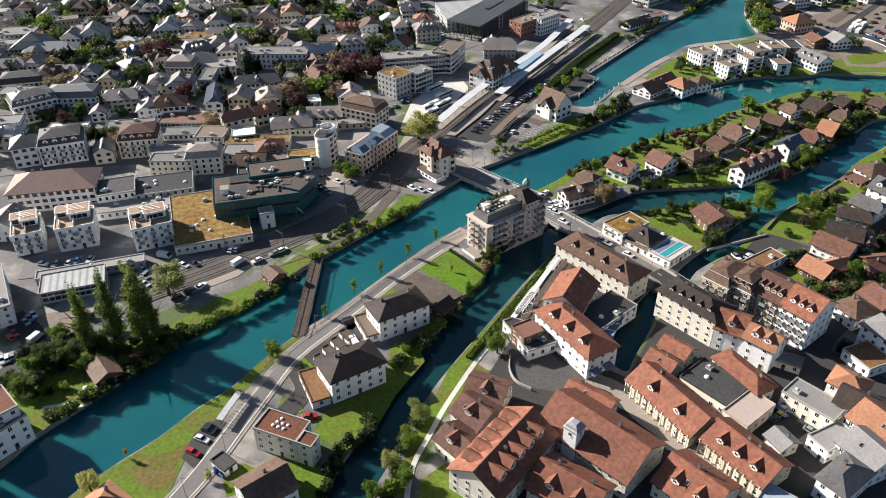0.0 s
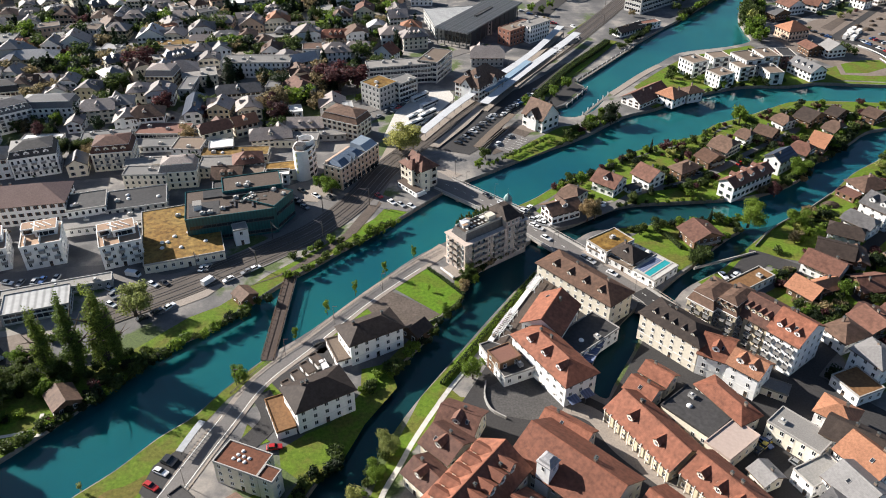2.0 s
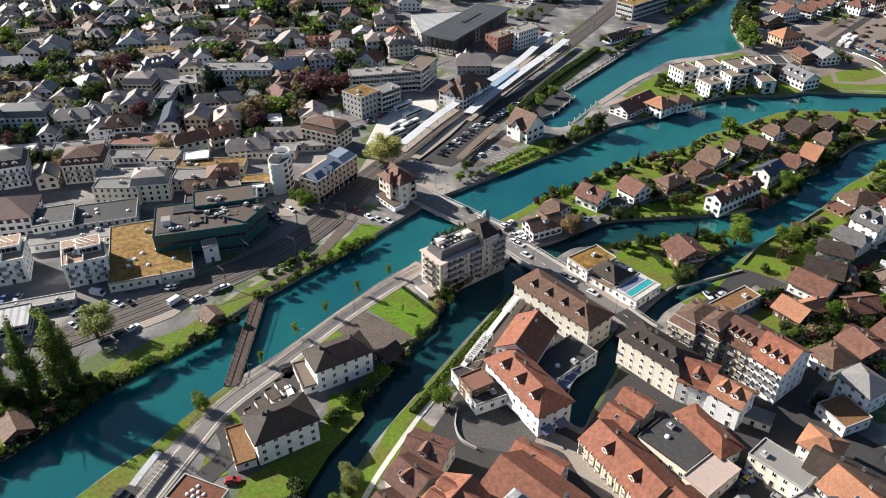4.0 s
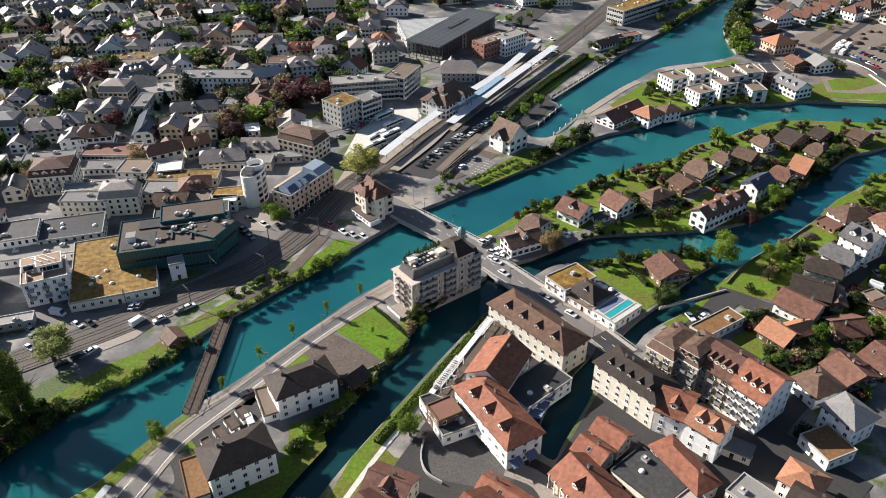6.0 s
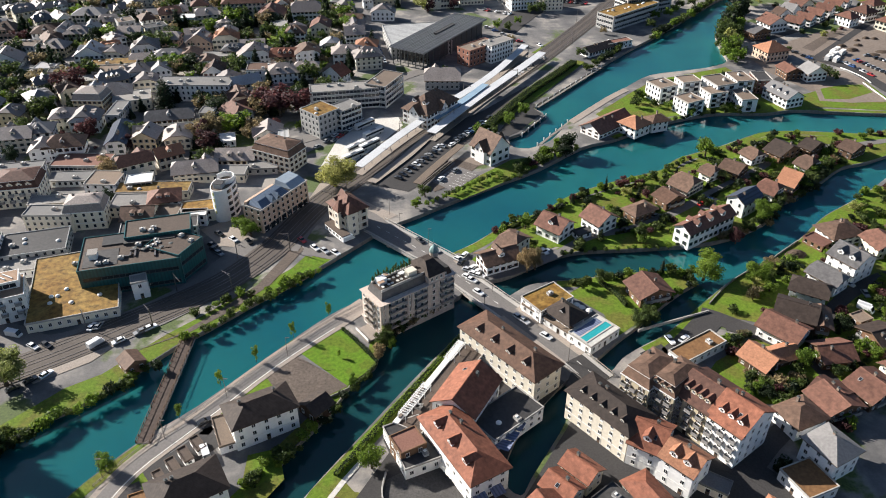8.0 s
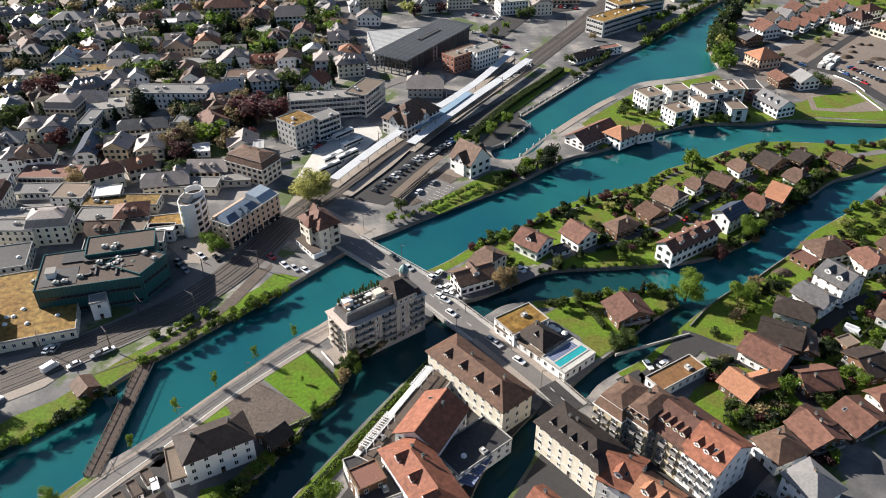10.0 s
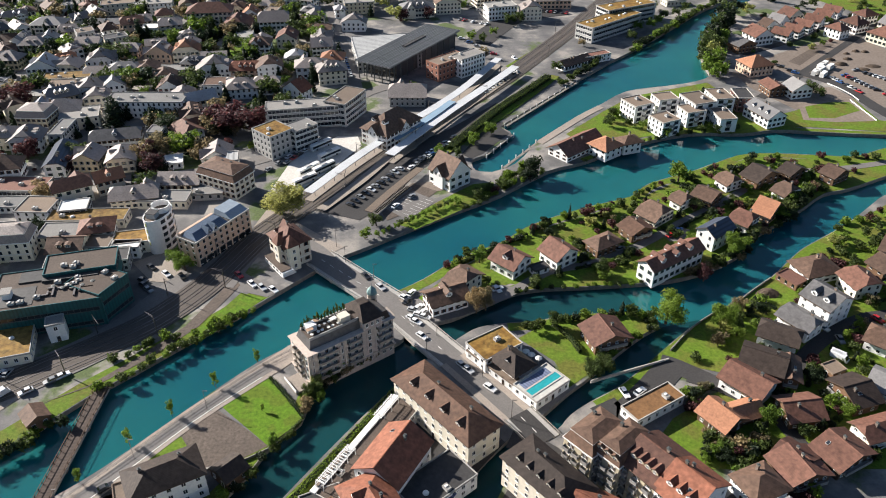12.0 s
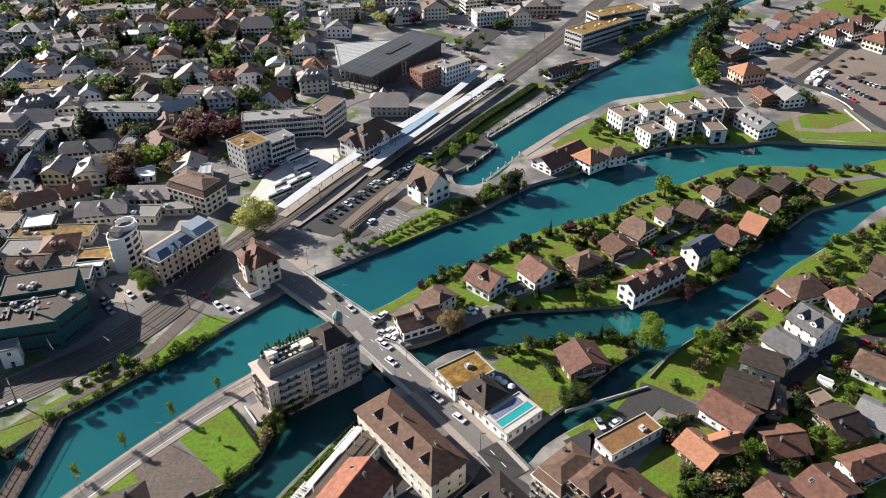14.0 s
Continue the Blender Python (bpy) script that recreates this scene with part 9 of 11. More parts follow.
    L = (b - a).length
    ob = thing("jetty", (x + x2) / 2, (y + y2) / 2, 0, math.degrees(math.atan2(b.y - a.y, b.x - a.x)), label, "jetty", "harbour jetties")
    part("walkway", Shape().box(-L / 2, L / 2, -width / 2, width / 2, -0.6, -0.2).mesh("walkway", [STONE]), ob)
    pm = Shape().tube(0, 0, -4, 0.9, 0.3, 0.27, 8).mesh("post", [TRIM])
    for k in range(int(L / 6) + 1):
        part("post", pm, ob, pose(-L / 2 + k * L / max(1, int(L / 6)), width / 2 + 0.2, 0))


jetty(81.7, 380.2, 99.6, 406.6, 1.4, "thin jetty with pale posts in the harbour")
jetty(87.6, 415.4, 73.4, 392.4, 2.0, "stone harbour mole with pale posts")
jetty(85.3, 425.1, 129.5, 484.5, 1.2, "quay edge with a row of pale posts")


# ---- swimming pool on its deck
def pool(x, y, w, d, yaw, z):
    ob = thing("swimming_pool", x, y, z, yaw, "turquoise swimming pool set into a pale stone deck", "pool")
    part("pool_water", Shape().box(-w / 2, w / 2, -d / 2, d / 2, 0.0, 0.06).mesh("pool_water", [POOLWATER]), ob)
    part("pool_rim", Shape().loft([[(a * (w / 2 + o), b * (d / 2 + o), q) for a, b in ((-1, -1), (1, -1), (1, 1), (-1, 1))] for o, q in ((0.5, 0.0), (0.5, 0.12), (0.02, 0.12), (0.0, 0.0))], 0, False).mesh("pool_rim", [ROOF["deck"]]), ob)


    # blue-grey slab stands for the shaded part of the pool
    part("pool_cover", Shape().box(-w / 2 + 0.4, w / 2 - 1.0, d / 2 + 0.6, d / 2 + 3.4, 0.0, 0.07).mesh("pool_cover", [AWNING]), ob, None, "pool cover, its shade put into the blue-grey")


POOLWATER = surface("pool_water", (0.03, 0.30, 0.32), 0.15, 0.8, 0.2, rough=0.08, each=0)
pool(86.0, 236.6, 12.6, 2.5, 41, 3.64)


def parasol(x, y, z, r=1.6):
    ob = thing("parasol", x, y, z, 0, "open pale parasol over the terrace", "parasol", "terrace parasols")
    if "parasol" not in MESHES:
        ring = lambda q, zz: [(q * math.cos(0.7854 * k), q * math.sin(0.7854 * k), zz) for k in range(8)]
        MESHES["parasol"] = Shape().loft([ring(1.25, 2.2), ring(0.7, 2.5), ring(0.06, 2.75)]).mesh("canopy", [CLOTH]), Shape().tube(0, 0, 0, 2.6, 0.05, 0.05, 6).mesh("pole", [TRIM])
    part("canopy", MESHES["parasol"][0], ob)
    part("pole", MESHES["parasol"][1], ob)


for x, y in ((82.0, 252.5), (85.7, 249.4), (83.6, 251.0)):
    parasol(x, y, 0.1)
for k in range(7):
    a = Vector((36.7, 182.5)).lerp(Vector((41.8, 175.5)), k / 6)
    parasol(a.x, a.y, 0.1)


# ---- bell turret on the old quarter
def bell_tower(x, y, yaw):
    ob = thing("bell_tower", x, y, 0, yaw, "square white bell tower with a pale metal cap", "tower")
    part("shaft", Shape().box(-2, 2, -2, 2, 0, 12.6).mesh("shaft", [WALL["white"]]), ob)
    part("belfry", Shape().loft([[(a * o, b * o, z) for a, b in ((-1, -1), (1, -1), (1, 1), (-1, 1))] for o, z in ((2.25, 12.6), (2.25, 12.95), (1.8, 13.2))]).mesh("belfry", [ROOF["palegrey"]]), ob)
    part("cap", Shape().loft([[(a * o, b * o, z) for a, b in ((-1, -1), (1, -1), (1, 1), (-1, 1))] for o, z in ((1.75, 13.2), (1.6, 13.9), (0.9, 14.4))]).mesh("cap", [ROOF["palegrey"]]), ob)
    for t in (0, 90, 180, 270):
        part("louvre", window_mesh(1.0, 1.4, "plain"), ob, pose(0, 0, 0, 0, 0, t) @ pose(0, -2, 10.6))


bell_tower(34.7, 140.5, -42)


# ---- terrace awnings and pergola of the white quarter
def awning_row(x, y, L, w, yaw, z):
    ob = thing("awning_row", x, y, 0, yaw, "blue-grey terrace awnings on thin posts by the canal", "awning", "terrace awnings")
    n = int(L / 4)
    cm = Shape().loft([[(-1.8, -w / 2, z), (1.8, -w / 2, z), (1.8, w / 2, z + 0.7), (-1.8, w / 2, z + 0.7)], [(-1.8, -w / 2, z + 0.08), (1.8, -w / 2, z + 0.08), (1.8, w / 2, z + 0.78), (-1.8, w / 2, z + 0.78)]]).mesh("awning", [AWNING])
    pm = Shape().tube(0, 0, 0, z, 0.06, 0.06, 6).mesh("post", [DARKSTEEL])
    for k in range(n):
        u = -L / 2 + (k + 0.5) * L / n
        part("awning", cm, ob, pose(u, 0, 0))
        part("post", pm, ob, pose(u - 1.7, -w / 2 + 0.1, 0))


awning_row(57.0, 195.8, 20.2, 4.5, -119, 3.2)
awning_row(48.5, 172.5, 10.0, 3.0, 31, 3.0)


def pergola(x, y, L, w, yaw, z):
    ob = thing("pergola", x, y, z, yaw, "white slatted pergola along the roof terrace", "pergola")
    for s in (-1, 1):
        part("beam", Shape().box(-L / 2, L / 2, s * w / 2 - 0.1, s * w / 2 + 0.1, 2.2, 2.4).mesh("beam", [TRIM]), ob)
    sm, pm = Shape().box(-0.1, 0.1, -w / 2 - 0.3, w / 2 + 0.3, 2.4, 2.55).mesh("slat", [TRIM]), Shape().box(-0.1, 0.1, -0.1, 0.1, 0, 2.2).mesh("post", [TRIM])
    for k in range(int(L / 0.9) + 1):
        part("slat", sm, ob, pose(-L / 2 + k * 0.9, 0, 0))
    for k in range(int(L / 3.5) + 1):
        for s in (-1, 1):
            part("post", pm, ob, pose(-L / 2 + k * 3.5, s * w / 2, 0))


pergola(39.9, 223.6, 9.0, 2.4, -119, 4.5)
pergola(28.3, 202.6, 14.0, 2.4, -119, 4.5)


# ---- vehicles
def car_kit(key, paint, long=4.4, wide=1.78, tall=1.48, van=False):
    m, nt, bsdf = nodes_of(key + "_paint")
    n = noise_node(nt, 2.0)
    nt.links.new(ramp(nt, n.outputs["Fac"], [(0.3, tuple(c * 0.9 for c in paint)), (0.7, paint)]), bsdf.inputs["Base Color"])
    bsdf.inputs["Roughness"].default_value, bsdf.inputs["Coat Weight"].default_value = 0.35, 0.6
    h, w = long / 2, wide / 2
    if van:
        prof = [(-h, 0.35), (h, 0.35), (h, 0.95), (h * 0.82, 1.15), (h * 0.6, tall), (-h, tall)]
    else:
        prof = [(-h, 0.3), (h, 0.3), (h, 0.72), (h * 0.45, 0.9), (-h * 0.92, 0.95), (-h, 0.8)]
    s = Shape()
    k = len(prof)
    rings = [[(x, y * w, z) for x, z in prof] for y in (-1, -0.94, 0.94, 1)]
    for r, i in ((0, 0.08), (3, 0.08)):
        rings[r] = [(x * 0.98, y, z - (0.06 if z > 0.5 else -0.04)) for x, y, z in rings[r]]
    s.loft([r for r in rings])
    g = Shape()
    if van:
        g.loft([[(h * 0.62, -w * 0.9, tall - 0.08), (h * 0.62, w * 0.9, tall - 0.08), (h * 0.86, w * 0.92, 1.15), (h * 0.86, -w * 0.92, 1.15)], [(h * 0.64, -w * 0.9, tall - 0.04), (h * 0.64, w * 0.9, tall - 0.04), (h * 0.9, w * 0.92, 1.15), (h * 0.9, -w * 0.92, 1.15)]])
    else:
        lo = [(-h * 0.86, -w * 0.93, 0.9), (h * 0.42, -w * 0.93, 0.88), (h * 0.42, w * 0.93, 0.88), (-h * 0.86, w * 0.93, 0.9)]
        hi = [(-h * 0.62, -w * 0.74, tall - 0.05), (h * 0.08, -w * 0.74, tall - 0.03), (h * 0.08, w * 0.74, tall - 0.03), (-h * 0.62, w * 0.74, tall - 0.05)]
        g.loft([lo, hi])
        s.loft([[(x * 1.02, y * 1.03, z - 0.02) for x, y, z in hi], [(x * 0.96, y * 0.94, tall + 0.02) for x, y, z in hi]])
    ring = lambda y, r: [(r * math.cos(0.5236 * a), y, r * math.sin(0.5236 * a)) for a in range(12)]
    wheel = Shape().loft([ring(-0.1, 0.31), ring(0.1, 0.31)]).mesh("wheel", [RUBBER])
    return s.mesh("body", [m]), g.mesh("cabin_glass", [CARGLASS]), wheel, long, wide


KITS = {"white": car_kit("white", (0.75, 0.75, 0.75)), "grey": car_kit("grey", (0.22, 0.225, 0.23)), "black": car_kit("black", (0.02, 0.02, 0.022)), "red": car_kit("red", (0.42, 0.02, 0.02)),
        "blue": car_kit("blue", (0.02, 0.08, 0.25)), "silver": car_kit("silver", (0.48, 0.49, 0.50)), "yellow": car_kit("yellow", (0.55, 0.42, 0.03)), "van": car_kit("van", (0.75, 0.75, 0.75), 5.4, 2.0, 2.3, True)}


def car(x, y, yaw, key, z=0.13):
    body, glass, wheel, long, wide = KITS[key]
    ob = thing("van" if key == "van" else "car", x, y, z, yaw, "white delivery van standing in the open" if key == "van" else key + " car standing on the asphalt", "van" if key == "van" else "car", "cars of the town")
    part("body", body, ob)
    part("windscreen" if key == "van" else "cabin_glass", glass, ob)
    for sx in (-0.31, 0.31) if y < 215 else ():
        for sy in (-1, 1):
            part("wheel", wheel, ob, pose(sx * long, sy * (wide / 2 - 0.08), 0.31))


def bus(x, y, yaw):
    ob = thing("bus", x, y, 0.12, yaw, "long white bus waiting at the station", "bus", "buses at the station")
    if "bus" not in MESHES:
        ring = lambda u, i: [(u, -1.25 + i, 0.35), (u, 1.25 - i, 0.35), (u, 1.25 - i, 2.8 - i), (u, 1.05 - i, 3.1 - i), (u, -1.05 + i, 3.1 - i), (u, -1.25 + i, 2.8 - i)]
        MESHES["bus"] = Shape().loft([ring(-6, 0.08), ring(-5.9, 0), ring(5.9, 0), ring(6, 0.08)]).mesh("body", [TRIM]), Shape().loft([[(-5.8, y, z) for y, z in ((-1.28, 1.4), (1.28, 1.4), (1.28, 2.4), (-1.28, 2.4))], [(6.03, y, z) for y, z in ((-1.28, 1.4), (1.28, 1.4), (1.28, 2.4), (-1.28, 2.4))]]).mesh("windows", [GLASS]), Shape().box(-1.6, 1.6, -0.7, 0.7, 3.1, 3.4).mesh("roof_box", [WALL["grey"]])
    for nm, me in zip(("body", "glazing", "roof_box"), MESHES["bus"]):
        part(nm, me, ob)
    for sx in (-3.6, 3.6):
        for sy in (-1, 1):
            q = part("wheel", KITS["white"][2], ob, pose(sx, sy * 1.17, 0.45))
            q.scale = (1.5, 1.0, 1.5)


car(-66.3, 151.6, -23, 'black')
car(-66.7, 150.5, -26, 'black')
car(-67.7, 147.3, -24, 'white')
car(-68.9, 142.6, -29, 'red')
car(-59.8, 137.0, 26, 'blue')
car(-58.1, 136.1, 51, 'blue')
car(-28.6, 187.2, -62, 'van')
car(-32.4, 199.5, 40, 'black')
car(-38.7, 155.7, 10, 'red')
car(-76.6, 233.0, 55, 'van')
car(-79.1, 242.2, 81, 'grey')
car(-81.1, 241.6, 79, 'white')
car(-86.5, 218.7, 57, 'white')
car(-90.1, 216.0, 53, 'black')
car(-93.8, 212.4, 43, 'black')
car(-96.4, 231.6, -30, 'white')
car(-92.4, 232.3, -32, 'black')
car(-105.3, 237.4, -15, 'van')
car(-133.3, 190.4, 67, 'van')
car(-149.2, 232.6, -11, 'white')
car(-108.5, 224.7, -41, 'grey')
car(-107.2, 219.9, -30, 'white')
car(-110.4, 228.6, -30, 'silver')
car(-53.0, 299.1, -39, 'black')
car(-46.3, 295.0, -43, 'white')
car(-40.0, 293.4, -52, 'black')
car(-52.0, 288.0, -33, 'black')
car(-49.5, 285.3, -39, 'grey')
car(-19.4, 294.6, -49, 'red')
car(-13.5, 289.3, -48, 'white')
car(-9.5, 287.3, -48, 'silver')
car(-5.2, 286.0, -43, 'white')
car(44.9, 270.6, -38, 'white')
car(46.3, 268.8, -35, 'white')
car(41.9, 281.7, -39, 'white')
car(54.2, 274.6, 39, 'silver')
car(61.4, 276.9, 35, 'white')
car(94.5, 157.3, -73, 'black')
car(98.1, 156.8, -61, 'blue')
car(102.6, 158.8, -67, 'white')
car(110.4, 236.2, -71, 'white')
car(70.1, 237.8, -44, 'white')
car(48.6, 261.5, -45, 'white')
car(63.5, 245.7, -48, 'silver')
car(61.7, 247.6, -51, 'silver')
car(49.2, 271.4, -25, 'white')
car(47.4, 272.5, -23, 'white')
car(45.2, 275.0, -22, 'silver')
car(74.5, 287.3, -58, 'white')
car(32.9, 288.0, -51, 'silver')
car(26.9, 294.6, -53, 'black')
car(115.1, 236.8, 40, 'white')
car(182.1, 267.3, -52, 'silver')
car(181.4, 252.4, -46, 'van')
car(202.4, 272.0, -60, 'red')
car(177.4, 216.2, 23, 'silver')
car(181.7, 218.3, 29, 'silver')
car(185.4, 261.4, -87, 'grey')
car(137.4, 231.4, -50, 'grey')
car(95.7, 520.5, -60, 'white')
car(-53.5, 291.0, -28, 'black')
car(-1.4, 295.5, 40, 'van')
car(15.6, 345.4, 147, 'black')
car(17.4, 348.5, 329, 'black')
car(19.3, 351.7, 330, 'grey')
car(21.2, 354.9, 332, 'black')
car(23.1, 358.1, 329, 'white')
car(24.9, 361.3, 151, 'grey')
car(26.8, 364.4, 152, 'black')
car(28.6, 367.6, 148, 'grey')
car(30.5, 370.8, 147, 'black')
car(32.4, 374.0, 328, 'silver')
car(34.3, 377.2, 152, 'silver')
car(39.6, 378.8, 54, 'white')
car(41.5, 381.5, 232, 'grey')
car(43.4, 384.1, 235, 'black')
car(45.2, 386.8, 234, 'black')
car(47.1, 389.5, 236, 'white')
car(49.0, 392.2, 54, 'blue')
car(50.9, 394.9, 235, 'white')
car(52.7, 397.6, 235, 'black')
car(54.6, 400.2, 58, 'black')
car(56.5, 402.9, 235, 'white')
car(41.7, 385.1, 59, 'black')
car(43.9, 388.2, 54, 'black')
car(46.0, 391.4, 238, 'grey')
car(48.2, 394.6, 237, 'white')
car(50.3, 397.8, 235, 'black')
car(52.5, 401.0, 53, 'red')
car(54.6, 404.2, 54, 'grey')
car(58.9, 410.6, 58, 'black')
car(75.8, 468.1, 125, 'white')
car(78.0, 471.4, 306, 'white')
car(80.2, 474.8, 305, 'white')
car(82.4, 478.1, 125, 'grey')
car(84.6, 481.5, 306, 'grey')
car(86.8, 484.8, 127, 'black')
car(93.4, 494.9, 129, 'grey')
car(95.6, 498.2, 125, 'grey')
car(61.7, 640.1, 183, 'red')
car(68.8, 628.0, 0, 'grey')
car(72.4, 622.0, 182, 'black')
car(76.0, 616.0, 4, 'grey')
car(79.6, 610.0, 3, 'black')
car(63.2, 595.8, 232, 'grey')
car(66.2, 594.1, 48, 'red')
car(72.2, 590.8, 50, 'white')
car(78.1, 587.5, 49, 'white')
car(81.1, 585.8, 232, 'white')
car(117.3, 616.8, 66, 'silver')
car(119.9, 616.1, 245, 'grey')
car(122.6, 615.3, 66, 'black')
car(125.2, 614.5, 61, 'grey')
car(127.8, 613.8, 63, 'red')
car(130.5, 613.0, 245, 'grey')
car(135.7, 611.5, 246, 'black')
car(138.4, 610.7, 243, 'red')
car(275.9, 490.2, 118, 'grey')
car(276.9, 487.4, 118, 'silver')
car(277.9, 484.7, 119, 'blue')
car(279.9, 479.1, -58, 'black')
car(280.8, 476.4, -61, 'white')
car(281.8, 473.6, -59, 'grey')
car(282.8, 470.8, -62, 'red')
car(285.1, 494.8, 173, 'blue')
car(286.4, 491.7, -11, 'red')
car(287.6, 488.7, 170, 'black')
car(288.8, 485.6, -9, 'silver')
car(290.1, 482.5, -7, 'grey')
car(291.3, 479.5, -8, 'grey')
car(292.6, 476.4, -10, 'grey')
car(293.8, 473.4, -8, 'black')
car(296.3, 467.2, 173, 'red')
car(295.1, 503.4, 189, 'grey')
car(298.9, 498.7, 11, 'black')
car(300.8, 496.3, 10, 'black')
car(302.7, 494.0, 6, 'silver')
car(304.6, 491.6, 6, 'white')
car(306.5, 489.2, 187, 'grey')
car(-25.6, 389.5, 61, 'silver')
car(-22.6, 395.2, 239, 'white')
car(-16.6, 406.6, 241, 'silver')
car(-13.6, 412.2, 245, 'black')
car(-10.6, 417.9, 62, 'black')
car(-7.6, 423.6, 243, 'grey')
car(-4.6, 429.3, 243, 'blue')
car(-1.6, 435.0, 61, 'grey')
car(-10.1, 531.5, 105, 'black')
car(-8.5, 524.7, -75, 'black')
car(-6.9, 518.0, 102, 'blue')
car(-5.3, 511.2, 105, 'blue')
car(-3.7, 504.5, 104, 'blue')
car(-2.1, 497.8, 105, 'white')
car(-0.5, 491.0, -79, 'silver')
car(-17.8, 383.2, 63, 'grey')
car(-15.6, 387.2, 239, 'red')
car(-13.4, 391.2, 62, 'black')
car(-11.2, 395.2, 58, 'white')
car(-209.0, 458.6, 232, 'blue')
car(-205.2, 457.5, 54, 'grey')
car(-201.4, 456.5, 237, 'black')
car(-197.5, 455.5, 58, 'grey')
car(-193.7, 454.5, 53, 'white')
car(-189.9, 453.5, 237, 'silver')
car(-200.3, 439.2, 39, 'black')
car(-196.7, 437.1, 37, 'silver')
car(-193.1, 434.9, 40, 'red')
car(-189.6, 432.7, 40, 'white')
car(-233.1, 599.8, -89, 'white')
car(-232.7, 591.1, 90, 'black')
car(-232.3, 582.5, -90, 'black')
car(58.9, 563.1, -3, 'black')
car(63.8, 556.1, -4, 'white')
car(68.7, 549.0, -2, 'blue')
car(73.6, 542.0, -8, 'silver')
car(78.5, 534.9, 174, 'silver')
car(83.4, 527.9, -3, 'red')
car(252.8, 508.4, 146, 'black')
car(256.2, 501.9, -29, 'black')
car(257.9, 498.6, -32, 'blue')
car(-25.0, 376.2, 63, 'grey')
car(-21.5, 382.4, 63, 'grey')
car(-18.0, 388.6, 59, 'white')
car(-14.5, 394.8, 60, 'white')
car(-11.0, 401.0, 238, 'blue')
car(-7.5, 407.2, 243, 'silver')
bus(-4.5, 399.4, 49)
bus(0.7, 389.7, 48)
bus(-0.0, 376.5, 49)
bus(-6.5, 374.6, 51)
bus(-6.8, 365.0, 46)
car(-141.7, 190.8, 141, 'red')
car(-141.4, 192.8, 317, 'red')
car(-140.2, 198.6, 318, 'grey')
car(-139.9, 200.6, 320, 'blue')
car(-139.5, 202.5, 318, 'silver')
car(-139.4, 180.0, 301, 'silver')
car(-138.3, 180.9, 120, 'white')
car(-137.1, 181.9, 121, 'grey')
car(-134.9, 183.8, 123, 'black')
car(-133.8, 184.7, 118, 'blue')
car(-144.3, 232.4, 263, 'grey')
car(-139.7, 233.6, 86, 'silver')
car(-137.3, 234.2, 267, 'blue')
car(-132.7, 235.3, 267, 'silver')
car(-69.7, 234.4, 221, 'white')
car(-64.2, 239.1, 220, 'grey')
car(-61.5, 241.4, 42, 'white')


for x, y, yaw, key in ((44.0, 284.6, 60, "white"), (46.8, 276.4, 55, "white"), (48.8, 274.2, 55, "white"), (60.6, 278.4, 40, "grey"), (42.9, 280.1, 60, "black"), (74.6, 287.6, 30, "white"), (34.6, 344.6, 60, "white"), (41.0, 352.6, 60, "grey"),
                       (97.9, 156.5, 40, "yellow"), (99.8, 158.6, 40, "white"), (95.6, 154.6, 40, "black"), (104.0, 149.6, -48, "grey")):
    car(x, y, yaw, key)
bay = Shape().box(-2.4, 2.4, -0.06, 0.06, 0, 0.012).mesh("line", [PAINT])
bays = thing("parking_bays", 41.0, 346.0, 0.3, 56, "painted bay lines of the parking place", "road marking")
for k in range(7):
    for side in (-1, 1):
        part("line", bay, bays, pose(-7.2 + k * 2.4, side * 3.6, 0, 0, 0, 90))


for x, y, yaw, key in ((144.6, 323.6, 38, "red"), (146.6, 325.6, 38, "black"), (148.6, 327.4, 38, "blue"), (109.6, 302.4, 20, "black"), (123.0, 313.8, 28, "grey")):
    car(x, y, yaw, key)


def bicycle_rack(x, y, x2, y2, rows):
    """Long rows of steel hoops on a concrete base, filled with parked bicycles."""
    a, b = Vector((x, y)), Vector((x2, y2))
    L = (b - a).length
    ob = thing("bicycle_rack", (x + x2) / 2, (y + y2) / 2, 0.1, math.degrees(math.atan2(b.y - a.y, b.x - a.x)), "long dark bicycle rack filled with parked bicycles", "bicycle rack")
    part("base", Shape().box(-L / 2, L / 2, -1.4 * rows, 1.4 * rows, 0, 0.06).mesh("base", [ROADGREY]), ob)
    hoop = Shape().loft([[(u - 0.04, v, z), (u + 0.04, v, z), (u + 0.04, v + 0.02, z + 0.06), (u - 0.04, v + 0.02, z + 0.06)] for u, v, z in ((0, -0.5, 0.0), (0, -0.45, 0.75), (0, 0.45, 0.75), (0, 0.5, 0.0))]).mesh("hoop", [RUBBER])
    cycles = Shape()
    for r in range(rows):
        v = (r - (rows - 1) / 2) * 2.4
        for k in range(int(L / 0.9)):
            u = -L / 2 + 0.5 + k * 0.9
            if k % 2:
                part("hoop", hoop, ob, pose(u - 0.45, v, 0.06))
            for side in (-0.52, 0.52):
                cycles.loft([[(u + x, v + side + 0.34 * math.cos(math.tau * j / 10), 0.42 + 0.34 * math.sin(math.tau * j / 10)) for j in range(10)] for x in (-0.03, 0.03)])
            cycles.box(u - 0.03, u + 0.03, v - 0.5, v + 0.45, 0.70, 0.78).box(u - 0.09, u + 0.09, v - 0.38, v - 0.10, 0.95, 1.02).box(u - 0.28, u + 0.28, v + 0.36, v + 0.42, 1.0, 1.06)
    tagged(part("bicycles", cycles.mesh("bicycles", [RUBBER]), ob), kind="stuff")


bicycle_rack(25.6, 339.6, 38.6, 362.0, 2)

